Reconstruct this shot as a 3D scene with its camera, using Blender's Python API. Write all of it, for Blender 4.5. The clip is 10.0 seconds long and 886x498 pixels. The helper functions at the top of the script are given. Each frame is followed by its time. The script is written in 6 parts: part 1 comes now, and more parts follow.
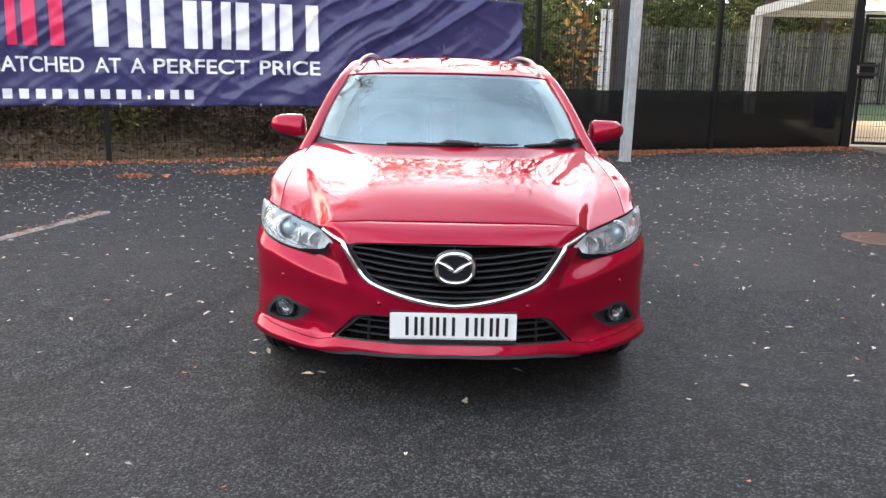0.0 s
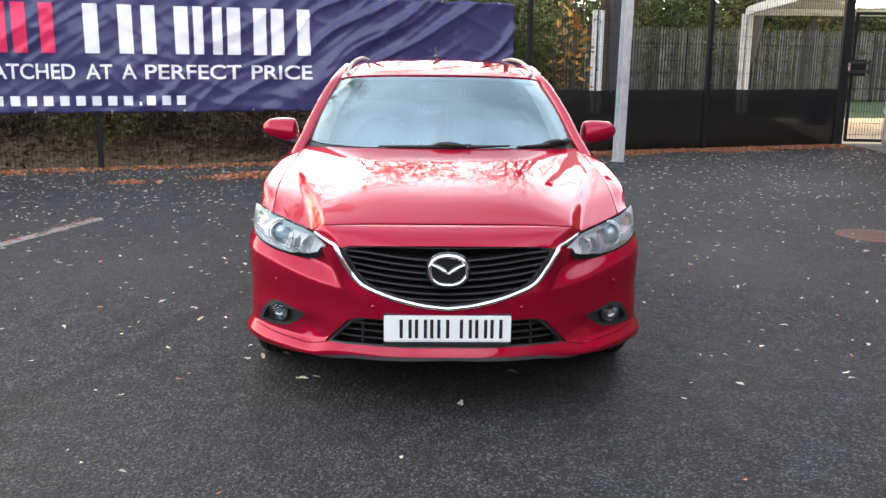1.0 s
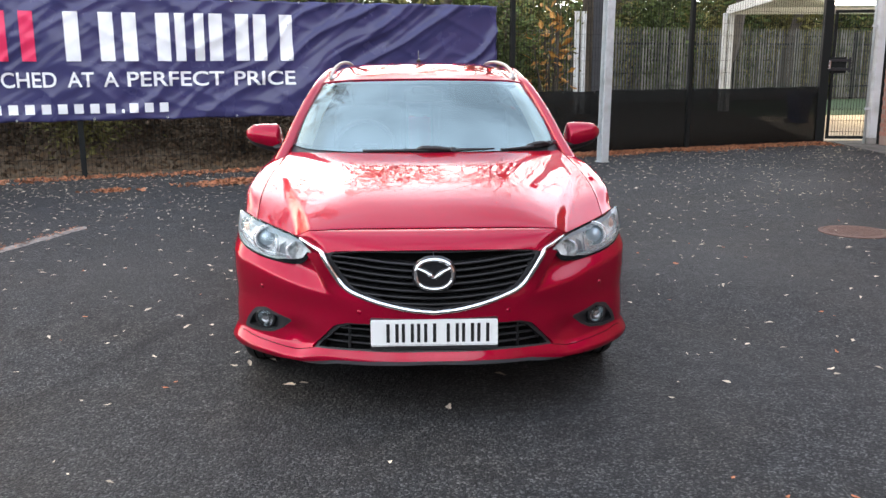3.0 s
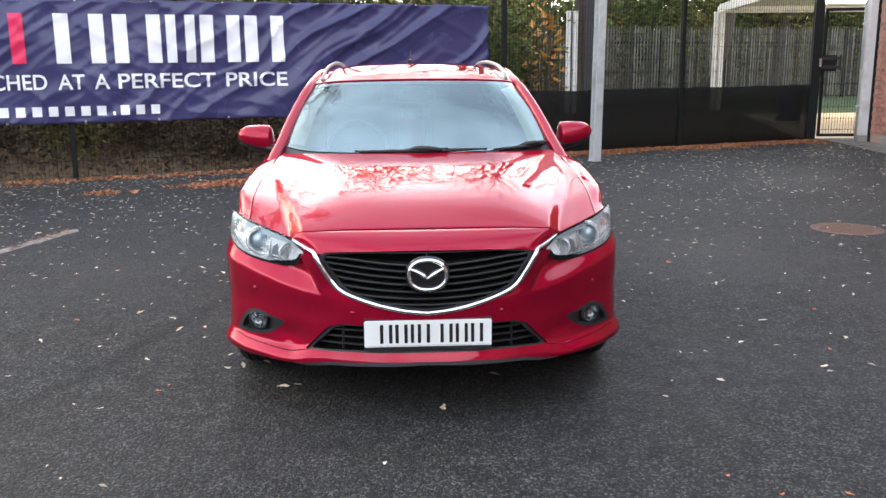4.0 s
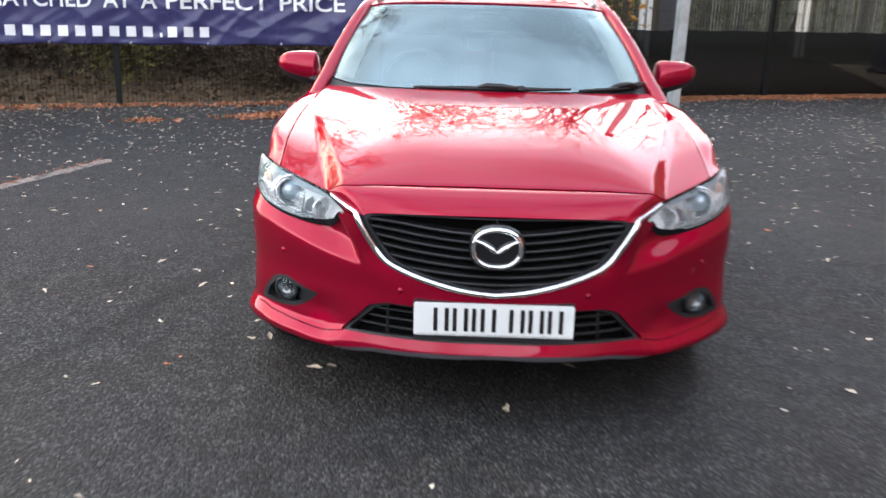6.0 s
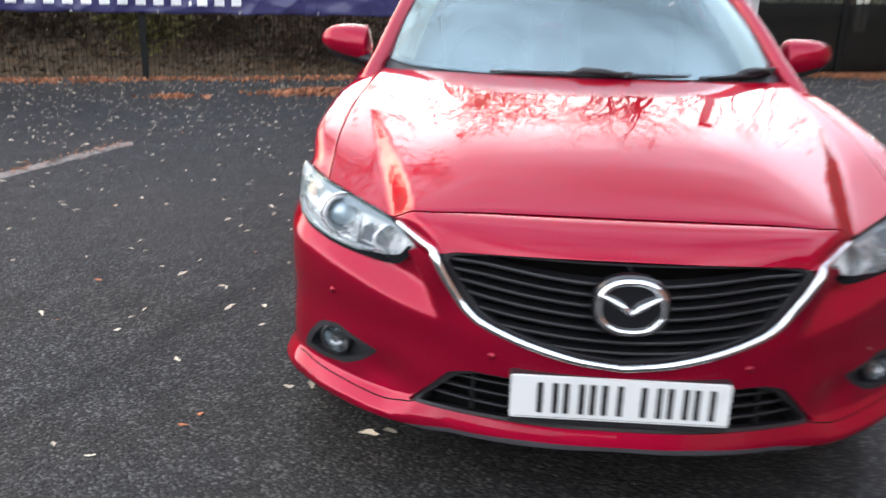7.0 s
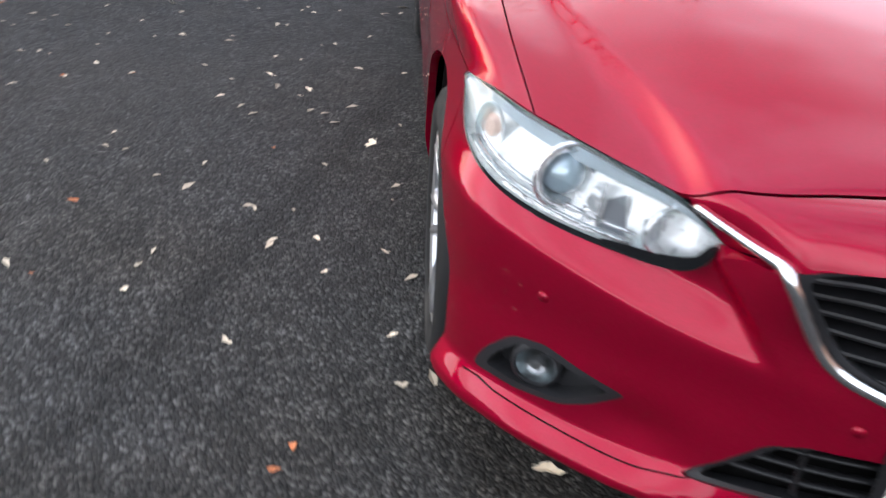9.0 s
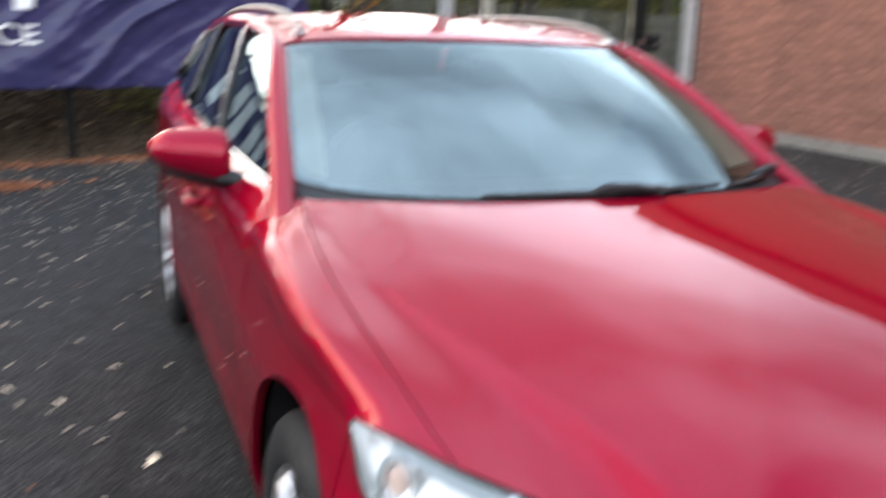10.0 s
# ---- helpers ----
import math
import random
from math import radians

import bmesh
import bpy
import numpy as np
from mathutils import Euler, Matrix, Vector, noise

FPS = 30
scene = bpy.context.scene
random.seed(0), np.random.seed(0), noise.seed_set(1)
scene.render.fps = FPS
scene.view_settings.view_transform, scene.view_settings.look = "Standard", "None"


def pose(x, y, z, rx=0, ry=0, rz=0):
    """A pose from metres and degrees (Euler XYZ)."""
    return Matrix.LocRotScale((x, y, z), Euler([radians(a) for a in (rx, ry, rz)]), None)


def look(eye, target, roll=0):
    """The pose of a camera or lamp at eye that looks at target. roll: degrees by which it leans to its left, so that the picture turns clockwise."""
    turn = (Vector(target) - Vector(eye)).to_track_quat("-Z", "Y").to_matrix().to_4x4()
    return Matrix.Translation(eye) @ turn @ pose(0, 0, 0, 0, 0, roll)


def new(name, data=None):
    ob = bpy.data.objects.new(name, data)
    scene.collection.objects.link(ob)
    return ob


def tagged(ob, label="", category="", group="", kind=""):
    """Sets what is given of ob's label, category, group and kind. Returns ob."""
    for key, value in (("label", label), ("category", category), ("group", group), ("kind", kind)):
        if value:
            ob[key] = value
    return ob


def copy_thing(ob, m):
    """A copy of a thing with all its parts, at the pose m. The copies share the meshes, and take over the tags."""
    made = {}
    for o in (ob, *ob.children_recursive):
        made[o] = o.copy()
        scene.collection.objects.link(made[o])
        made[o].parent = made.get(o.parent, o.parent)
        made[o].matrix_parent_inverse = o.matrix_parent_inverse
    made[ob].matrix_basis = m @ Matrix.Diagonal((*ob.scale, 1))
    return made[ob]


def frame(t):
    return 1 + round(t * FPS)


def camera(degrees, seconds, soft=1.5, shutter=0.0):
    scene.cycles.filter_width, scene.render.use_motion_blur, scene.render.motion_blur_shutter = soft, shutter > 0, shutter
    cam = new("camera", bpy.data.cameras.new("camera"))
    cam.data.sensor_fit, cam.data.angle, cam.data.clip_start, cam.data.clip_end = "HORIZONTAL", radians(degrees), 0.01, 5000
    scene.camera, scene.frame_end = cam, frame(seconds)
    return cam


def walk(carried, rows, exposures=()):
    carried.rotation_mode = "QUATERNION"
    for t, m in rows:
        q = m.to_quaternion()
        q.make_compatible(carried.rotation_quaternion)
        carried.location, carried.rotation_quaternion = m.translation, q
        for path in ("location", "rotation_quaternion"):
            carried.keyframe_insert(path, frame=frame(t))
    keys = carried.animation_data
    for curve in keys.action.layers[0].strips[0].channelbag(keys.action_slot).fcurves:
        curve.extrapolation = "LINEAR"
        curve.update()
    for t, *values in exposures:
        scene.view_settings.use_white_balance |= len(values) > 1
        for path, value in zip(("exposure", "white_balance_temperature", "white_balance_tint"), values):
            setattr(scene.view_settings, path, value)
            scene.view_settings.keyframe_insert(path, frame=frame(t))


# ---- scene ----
cam = camera(53.2, 10.0, shutter=0.85)
PATH = [
    (0, (-0.115, -3.47, 1.473), (-0.078, -1.517, 1.043), 1.3),
    (0.5, (-0.112, -3.467, 1.471), (-0.067, -1.513, 1.045), 1.2),
    (1, (-0.107, -3.462, 1.47), (-0.059, -1.509, 1.046), 0.6),
    (1.5, (-0.11, -3.474, 1.476), (-0.059, -1.521, 1.052), 0.5),
    (2, (-0.109, -3.471, 1.477), (-0.056, -1.517, 1.054), 0.7),
    (2.5, (-0.103, -3.466, 1.475), (-0.038, -1.512, 1.056), 0.2),
    (4, (-0.101, -3.457, 1.474), (-0.008, -1.503, 1.056), -0.5),
    (4.5, (-0.096, -3.445, 1.474), (0.014, -1.499, 1.029), -0.4),
    (5, (-0.095, -3.352, 1.458), (-0.008, -1.414, 0.97), -0.1),
    (5.2, (-0.097, -3.256, 1.438), (-0.04, -1.322, 0.934), 0.1),
    (6.3, (-0.159, -2.448, 1.384), (-0.211, -0.531, 0.816), 1.7),
    (6.5, (-0.184, -2.28, 1.374), (-0.255, -0.366, 0.796), 1.6),
    (7, (-0.34, -1.912, 1.364), (-0.431, -0.011, 0.748), 1.8),
    (7.5, (-0.466, -1.63, 1.342), (-0.585, 0.22, 0.592), -0.2),
    (8, (-0.587, -1.341, 1.336), (-0.668, 0.492, 0.54), 0.5),
    (8.5, (-0.795, -1.122, 1.311), (-0.823, 0.68, 0.443), 1.4),
    (9, (-1.004, -0.931, 1.3), (-0.885, 0.81, 0.323), 3.6),
    (9.2, (-1.073, -0.855, 1.29), (-0.903, 0.889, 0.326), 2.0),
    (9.4, (-1.160, -0.797, 1.287), (-0.862, 1.003, 0.470), 1.0),
    (9.5, (-1.164, -0.723, 1.318), (-0.762, 1.085, 0.566), 0.5),
    (9.6, (-1.182, -0.688, 1.333), (-0.696, 1.133, 0.663), 0.3),
    (9.8, (-1.201, -0.625, 1.35), (-0.604, 1.203, 0.798), 1.3),
    (10, (-1.223, -0.588, 1.372), (-0.491, 1.213, 0.902), 2.0),
]
walk(cam, [(t, look(eye, target, roll)) for t, eye, target, roll in PATH],
     [(0, 0.63), (4.5, 0.60), (6.5, 0.62), (8.0, 0.40), (8.6, 0.28), (9.0, 0.50), (9.25, 0.82), (9.5, 0.90), (9.75, 0.76), (10.0, 0.38)])

from mathutils.geometry import delaunay_2d_cdt

# ---- world and light ----
SUN_EL, SUN_ROT = radians(21), radians(-46)
SUN_DIR = (math.sin(SUN_ROT) * math.cos(SUN_EL), math.cos(SUN_ROT) * math.cos(SUN_EL), math.sin(SUN_EL))
world = bpy.data.worlds.new("world")
scene.world = world
world.use_nodes = True
wn, wl = world.node_tree.nodes, world.node_tree.links
wn.clear()
w_out = wn.new("ShaderNodeOutputWorld")
w_bg = wn.new("ShaderNodeBackground")
w_sky = wn.new("ShaderNodeTexSky")
w_sky.sky_type, w_sky.sun_disc = "NISHITA", False
w_sky.sun_elevation, w_sky.sun_rotation = SUN_EL, SUN_ROT
w_sky.air_density, w_sky.dust_density = 1.2, 3.0
w_tc = wn.new("ShaderNodeTexCoord")
w_map = wn.new("ShaderNodeMapping")
w_map.inputs["Scale"].default_value = (1.0, 1.0, 2.2)
w_noise = wn.new("ShaderNodeTexNoise")
w_noise.inputs["Scale"].default_value, w_noise.inputs["Detail"].default_value = 1.7, 6.0
w_ramp = wn.new("ShaderNodeValToRGB")
w_ramp.color_ramp.elements[0].position, w_ramp.color_ramp.elements[1].position = 0.38, 0.63
w_ramp.color_ramp.elements[0].color = (0.25, 0.25, 0.25, 1)
# Cloud veil: dark overhead, brightest low over the wood where the sun hides.
w_dot = wn.new("ShaderNodeVectorMath")
w_dot.operation = "DOT_PRODUCT"
w_dot.inputs[1].default_value = (0.02, math.cos(radians(72)), math.sin(radians(72)))
w_glow = wn.new("ShaderNodeMapRange")
w_glow.interpolation_type = "SMOOTHSTEP"
w_glow.inputs["From Min"].default_value, w_glow.inputs["From Max"].default_value = 0.15, 0.92
w_veil = wn.new("ShaderNodeMix")
w_veil.data_type = "RGBA"
w_veil.inputs["A"].default_value = (23.6, 24.6, 26.9, 1)
w_veil.inputs["B"].default_value = (7.7, 9.2, 11.8, 1)
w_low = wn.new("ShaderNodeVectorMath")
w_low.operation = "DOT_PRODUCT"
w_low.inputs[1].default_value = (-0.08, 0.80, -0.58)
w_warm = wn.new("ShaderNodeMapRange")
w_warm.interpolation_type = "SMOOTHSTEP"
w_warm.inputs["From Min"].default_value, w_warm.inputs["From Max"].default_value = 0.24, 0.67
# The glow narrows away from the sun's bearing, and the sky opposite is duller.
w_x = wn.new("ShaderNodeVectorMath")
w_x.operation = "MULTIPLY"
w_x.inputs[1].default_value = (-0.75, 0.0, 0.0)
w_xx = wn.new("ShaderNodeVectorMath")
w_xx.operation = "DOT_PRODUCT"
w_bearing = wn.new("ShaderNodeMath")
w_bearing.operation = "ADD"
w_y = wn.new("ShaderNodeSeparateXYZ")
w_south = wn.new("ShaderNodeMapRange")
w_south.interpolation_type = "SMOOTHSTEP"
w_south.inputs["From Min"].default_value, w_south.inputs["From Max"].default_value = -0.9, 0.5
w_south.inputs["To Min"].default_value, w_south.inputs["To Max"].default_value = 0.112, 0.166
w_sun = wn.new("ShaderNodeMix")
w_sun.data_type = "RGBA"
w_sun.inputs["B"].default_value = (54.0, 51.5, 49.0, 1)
# Warm halo round the hidden sun.
w_near = wn.new("ShaderNodeVectorMath")
w_near.operation = "DOT_PRODUCT"
w_near.inputs[1].default_value = SUN_DIR
w_halo = wn.new("ShaderNodeMapRange")
w_halo.interpolation_type = "SMOOTHSTEP"
w_halo.inputs["From Min"].default_value, w_halo.inputs["From Max"].default_value = 0.91, 0.998
w_gold = wn.new("ShaderNodeMix")
w_gold.data_type = "RGBA"
w_gold.inputs["B"].default_value = (40.0, 33.5, 26.0, 1)
w_cloud = wn.new("ShaderNodeMix")
w_cloud.data_type = "RGBA"
wl.new(w_tc.outputs["Generated"], w_map.inputs["Vector"])
wl.new(w_tc.outputs["Generated"], w_dot.inputs[0])
wl.new(w_dot.outputs["Value"], w_glow.inputs["Value"])
wl.new(w_glow.outputs["Result"], w_veil.inputs["Factor"])
wl.new(w_map.outputs["Vector"], w_noise.inputs["Vector"])
wl.new(w_noise.outputs["Fac"], w_ramp.inputs["Fac"])
wl.new(w_ramp.outputs["Color"], w_cloud.inputs["Factor"])
wl.new(w_sky.outputs["Color"], w_cloud.inputs["A"])
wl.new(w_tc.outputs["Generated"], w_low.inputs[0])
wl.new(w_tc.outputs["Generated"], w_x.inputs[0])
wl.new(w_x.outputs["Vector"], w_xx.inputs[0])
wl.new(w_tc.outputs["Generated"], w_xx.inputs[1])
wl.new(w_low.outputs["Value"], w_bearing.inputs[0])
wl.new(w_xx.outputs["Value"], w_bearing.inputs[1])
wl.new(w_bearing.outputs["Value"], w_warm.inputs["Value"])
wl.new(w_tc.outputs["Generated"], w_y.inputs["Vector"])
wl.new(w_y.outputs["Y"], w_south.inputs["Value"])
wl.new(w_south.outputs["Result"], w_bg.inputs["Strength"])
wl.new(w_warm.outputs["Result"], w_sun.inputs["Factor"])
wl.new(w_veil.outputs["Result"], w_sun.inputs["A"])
wl.new(w_tc.outputs["Generated"], w_near.inputs[0])
wl.new(w_near.outputs["Value"], w_halo.inputs["Value"])
wl.new(w_halo.outputs["Result"], w_gold.inputs["Factor"])
wl.new(w_sun.outputs["Result"], w_gold.inputs["A"])
wl.new(w_gold.outputs["Result"], w_cloud.inputs["B"])
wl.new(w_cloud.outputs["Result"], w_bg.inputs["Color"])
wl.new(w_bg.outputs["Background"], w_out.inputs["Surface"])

sun = new("sun", bpy.data.lights.new("sun", "SUN"))
sun.data.energy, sun.data.angle, sun.data.color = 0.4, radians(165), (1.0, 0.93, 0.84)
sun.matrix_world = look((0, 0, 0), tuple(-k for k in SUN_DIR))


# ---- materials ----
def mat(name, base, rough=0.5, metal=0.0, coat=0.0, vary=0.12, scale=8.0, bump=0.0, bump_scale=60.0,
        spec=0.5, island=0.0, dirt=None, dirt_scale=2.0, dirt_low=0.5, dirt_high=0.7, obj_random=0.0, rough_vary=0.1,
        stretch=(1, 1, 1), trans=0.0, ior=1.45, sub=0.0):
    m = bpy.data.materials.new(name)
    m.use_nodes = True
    nodes, links = m.node_tree.nodes, m.node_tree.links
    b = nodes["Principled BSDF"]
    b.inputs["Metallic"].default_value = metal
    b.inputs["Coat Weight"].default_value = coat
    b.inputs["Coat Roughness"].default_value = 0.03
    b.inputs["Specular IOR Level"].default_value = spec
    b.inputs["Transmission Weight"].default_value = trans
    b.inputs["IOR"].default_value = ior
    tc = nodes.new("ShaderNodeTexCoord")
    mp = nodes.new("ShaderNodeMapping")
    mp.inputs["Scale"].default_value = stretch
    links.new(tc.outputs["Object"], mp.inputs["Vector"])
    nz = nodes.new("ShaderNodeTexNoise")
    nz.inputs["Scale"].default_value, nz.inputs["Detail"].default_value = scale, 6.0
    links.new(mp.outputs["Vector"], nz.inputs["Vector"])
    hsv = nodes.new("ShaderNodeHueSaturation")
    hsv.inputs["Color"].default_value = (*base, 1)
    mr = nodes.new("ShaderNodeMapRange")
    mr.inputs["From Min"].default_value, mr.inputs["From Max"].default_value = 0.25, 0.75
    mr.inputs["To Min"].default_value, mr.inputs["To Max"].default_value = 1 - vary, 1 + vary
    links.new(nz.outputs["Fac"], mr.inputs["Value"])
    value = mr.outputs["Result"]
    for amount, kind in ((island, "geo"), (obj_random, "obj")):
        if amount:
            src = nodes.new("ShaderNodeNewGeometry" if kind == "geo" else "ShaderNodeObjectInfo")
            r = nodes.new("ShaderNodeMapRange")
            r.inputs["To Min"].default_value, r.inputs["To Max"].default_value = 1 - amount, 1 + amount
            links.new(src.outputs["Random Per Island" if kind == "geo" else "Random"], r.inputs["Value"])
            mul = nodes.new("ShaderNodeMath")
            mul.operation = "MULTIPLY"
            links.new(value, mul.inputs[0])
            links.new(r.outputs["Result"], mul.inputs[1])
            value = mul.outputs["Value"]
    links.new(value, hsv.inputs["Value"])
    color = hsv.outputs["Color"]
    if dirt:
        dn = nodes.new("ShaderNodeTexNoise")
        dn.inputs["Scale"].default_value, dn.inputs["Detail"].default_value = dirt_scale, 8.0
        links.new(tc.outputs["Object"], dn.inputs["Vector"])
        dr = nodes.new("ShaderNodeMapRange")
        dr.inputs["From Min"].default_value, dr.inputs["From Max"].default_value = dirt_low, dirt_high
        links.new(dn.outputs["Fac"], dr.inputs["Value"])
        mix = nodes.new("ShaderNodeMix")
        mix.data_type = "RGBA"
        mix.inputs["B"].default_value = (*dirt, 1)
        links.new(dr.outputs["Result"], mix.inputs["Factor"])
        links.new(color, mix.inputs["A"])
        color = mix.outputs["Result"]
    links.new(color, b.inputs["Base Color"])
    rr = nodes.new("ShaderNodeMapRange")
    rr.inputs["To Min"].default_value, rr.inputs["To Max"].default_value = max(0.0, rough - rough_vary), min(1.0, rough + rough_vary)
    links.new(nz.outputs["Fac"], rr.inputs["Value"])
    links.new(rr.outputs["Result"], b.inputs["Roughness"])
    if bump:
        bn = nodes.new("ShaderNodeTexNoise")
        bn.inputs["Scale"].default_value, bn.inputs["Detail"].default_value = bump_scale, 4.0
        links.new(mp.outputs["Vector"], bn.inputs["Vector"])
        bp = nodes.new("ShaderNodeBump")
        bp.inputs["Strength"].default_value, bp.inputs["Distance"].default_value = bump, 0.01
        links.new(bn.outputs["Fac"], bp.inputs["Height"])
        links.new(bp.outputs["Normal"], b.inputs["Normal"])
    return m


def asphalt_mat():
    """Fine dark aggregate in bitumen: pale and dark grains, damp sheen in wide patches."""
    m = bpy.data.materials.new("asphalt")
    m.use_nodes = True
    nodes, links = m.node_tree.nodes, m.node_tree.links
    b = nodes["Principled BSDF"]
    b.inputs["Specular IOR Level"].default_value = 0.3
    tc = nodes.new("ShaderNodeTexCoord")
    v = nodes.new("ShaderNodeTexVoronoi")
    v.inputs["Scale"].default_value = 120.0
    v2 = nodes.new("ShaderNodeTexVoronoi")
    v2.inputs["Scale"].default_value = 47.0
    n1 = nodes.new("ShaderNodeTexNoise")
    n1.inputs["Scale"].default_value, n1.inputs["Detail"].default_value = 0.5, 8.0
    n2 = nodes.new("ShaderNodeTexNoise")
    n2.inputs["Scale"].default_value, n2.inputs["Detail"].default_value = 260.0, 3.0
    for n in (v, v2, n1, n2):
        links.new(tc.outputs["Object"], n.inputs["Vector"])
    ramp = nodes.new("ShaderNodeValToRGB")
    ramp.color_ramp.elements[0].position, ramp.color_ramp.elements[0].color = 0.0, (0.0070, 0.0068, 0.0066, 1)
    ramp.color_ramp.elements[1].position, ramp.color_ramp.elements[1].color = 1.0, (0.082, 0.080, 0.078, 1)
    mid = ramp.color_ramp.elements.new(0.70)
    mid.color = (0.0215, 0.0209, 0.0203, 1)
    sep = nodes.new("ShaderNodeSeparateColor")
    links.new(v.outputs["Color"], sep.inputs["Color"])
    links.new(sep.outputs["Red"], ramp.inputs["Fac"])
    hsv = nodes.new("ShaderNodeHueSaturation")
    links.new(ramp.outputs["Color"], hsv.inputs["Color"])
    mr = nodes.new("ShaderNodeMapRange")
    mr.inputs["From Min"].default_value, mr.inputs["From Max"].default_value = 0.3, 0.7
    mr.inputs["To Min"].default_value, mr.inputs["To Max"].default_value = 0.66, 1.34
    links.new(n1.outputs["Fac"], mr.inputs["Value"])
    # Oily stain drawn out along the bay, blotchy and soft at its edges.
    line = nodes.new("ShaderNodeVectorMath")
    line.operation = "DOT_PRODUCT"
    line.inputs[1].default_value = (0.9545, -0.2982, 0.0)
    links.new(tc.outputs["Object"], line.inputs[0])
    n3 = nodes.new("ShaderNodeTexNoise")
    n3.inputs["Scale"].default_value, n3.inputs["Detail"].default_value = 2.2, 5.0
    links.new(tc.outputs["Object"], n3.inputs["Vector"])
    wob = nodes.new("ShaderNodeMath")
    wob.operation, wob.inputs[1].default_value = "MULTIPLY_ADD", 0.34
    links.new(n3.outputs["Fac"], wob.inputs[0])
    links.new(line.outputs["Value"], wob.inputs[2])
    off = nodes.new("ShaderNodeMath")
    off.operation, off.inputs[1].default_value = "SUBTRACT", -1.615
    links.new(wob.outputs["Value"], off.inputs[0])
    size = nodes.new("ShaderNodeMath")
    size.operation = "ABSOLUTE"
    links.new(off.outputs["Value"], size.inputs[0])
    stain = nodes.new("ShaderNodeMapRange")
    stain.interpolation_type = "SMOOTHSTEP"
    stain.inputs["From Min"].default_value, stain.inputs["From Max"].default_value = 0.0, 0.11
    along = nodes.new("ShaderNodeVectorMath")
    along.operation = "DISTANCE"
    along.inputs[1].default_value = (-1.45, 1.3, 0.0)
    links.new(tc.outputs["Object"], along.inputs[0])
    fade = nodes.new("ShaderNodeMapRange")
    fade.interpolation_type = "SMOOTHSTEP"
    fade.inputs["From Min"].default_value, fade.inputs["From Max"].default_value = 1.2, 2.6
    fade.inputs["To Min"].default_value, fade.inputs["To Max"].default_value = 0.62, 1.0
    links.new(along.outputs["Value"], fade.inputs["Value"])
    links.new(fade.outputs["Result"], stain.inputs["To Min"])
    stain.inputs["To Max"].default_value = 1.0
    links.new(size.outputs["Value"], stain.inputs["Value"])
    mul = nodes.new("ShaderNodeMath")
    mul.operation = "MULTIPLY"
    links.new(mr.outputs["Result"], mul.inputs[0])
    links.new(stain.outputs["Result"], mul.inputs[1])
    # Blotches a hand wide, where the binder lies thicker or thinner.
    n5 = nodes.new("ShaderNodeTexNoise")
    n5.inputs["Scale"].default_value, n5.inputs["Detail"].default_value, n5.inputs["Roughness"].default_value = 7.0, 6.0, 0.65
    links.new(tc.outputs["Object"], n5.inputs["Vector"])
    blot = nodes.new("ShaderNodeMapRange")
    blot.inputs["From Min"].default_value, blot.inputs["From Max"].default_value = 0.3, 0.7
    blot.inputs["To Min"].default_value, blot.inputs["To Max"].default_value = 0.62, 1.52
    links.new(n5.outputs["Fac"], blot.inputs["Value"])
    mul1 = nodes.new("ShaderNodeMath")
    mul1.operation = "MULTIPLY"
    links.new(mul.outputs["Value"], mul1.inputs[0])
    links.new(blot.outputs["Result"], mul1.inputs[1])
    # Fine grit breaks up the grains.
    grit = nodes.new("ShaderNodeMapRange")
    grit.inputs["From Min"].default_value, grit.inputs["From Max"].default_value = 0.32, 0.68
    grit.inputs["To Min"].default_value, grit.inputs["To Max"].default_value = 0.60, 1.40
    links.new(n2.outputs["Fac"], grit.inputs["Value"])
    mul2 = nodes.new("ShaderNodeMath")
    mul2.operation = "MULTIPLY"
    links.new(mul1.outputs["Value"], mul2.inputs[0])
    links.new(grit.outputs["Result"], mul2.inputs[1])
    links.new(mul2.outputs["Value"], hsv.inputs["Value"])
    # Faint brown dust in wide patches.
    n4 = nodes.new("ShaderNodeTexNoise")
    n4.inputs["Scale"].default_value, n4.inputs["Detail"].default_value = 1.3, 6.0
    links.new(tc.outputs["Object"], n4.inputs["Vector"])
    dust = nodes.new("ShaderNodeMapRange")
    dust.inputs["From Min"].default_value, dust.inputs["From Max"].default_value = 0.45, 0.72
    dust.inputs["To Min"].default_value, dust.inputs["To Max"].default_value = 0.0, 0.55
    links.new(n4.outputs["Fac"], dust.inputs["Value"])
    tint = nodes.new("ShaderNodeMix")
    tint.data_type, tint.blend_type = "RGBA", "MULTIPLY"
    tint.inputs["B"].default_value = (1.0, 0.88, 0.72, 1)
    links.new(dust.outputs["Result"], tint.inputs["Factor"])
    links.new(hsv.outputs["Color"], tint.inputs["A"])
    links.new(tint.outputs["Result"], b.inputs["Base Color"])
    rr = nodes.new("ShaderNodeMapRange")
    rr.inputs["From Min"].default_value, rr.inputs["From Max"].default_value = 0.3, 0.7
    rr.inputs["To Min"].default_value, rr.inputs["To Max"].default_value = 0.62, 0.88
    links.new(n1.outputs["Fac"], rr.inputs["Value"])
    links.new(rr.outputs["Result"], b.inputs["Roughness"])
    add = nodes.new("ShaderNodeMath")
    add.operation = "ADD"
    links.new(v.outputs["Distance"], add.inputs[0])
    links.new(v2.outputs["Distance"], add.inputs[1])
    bp = nodes.new("ShaderNodeBump")
    bp.invert = True
    bp.inputs["Strength"].default_value, bp.inputs["Distance"].default_value = 0.8, 0.006
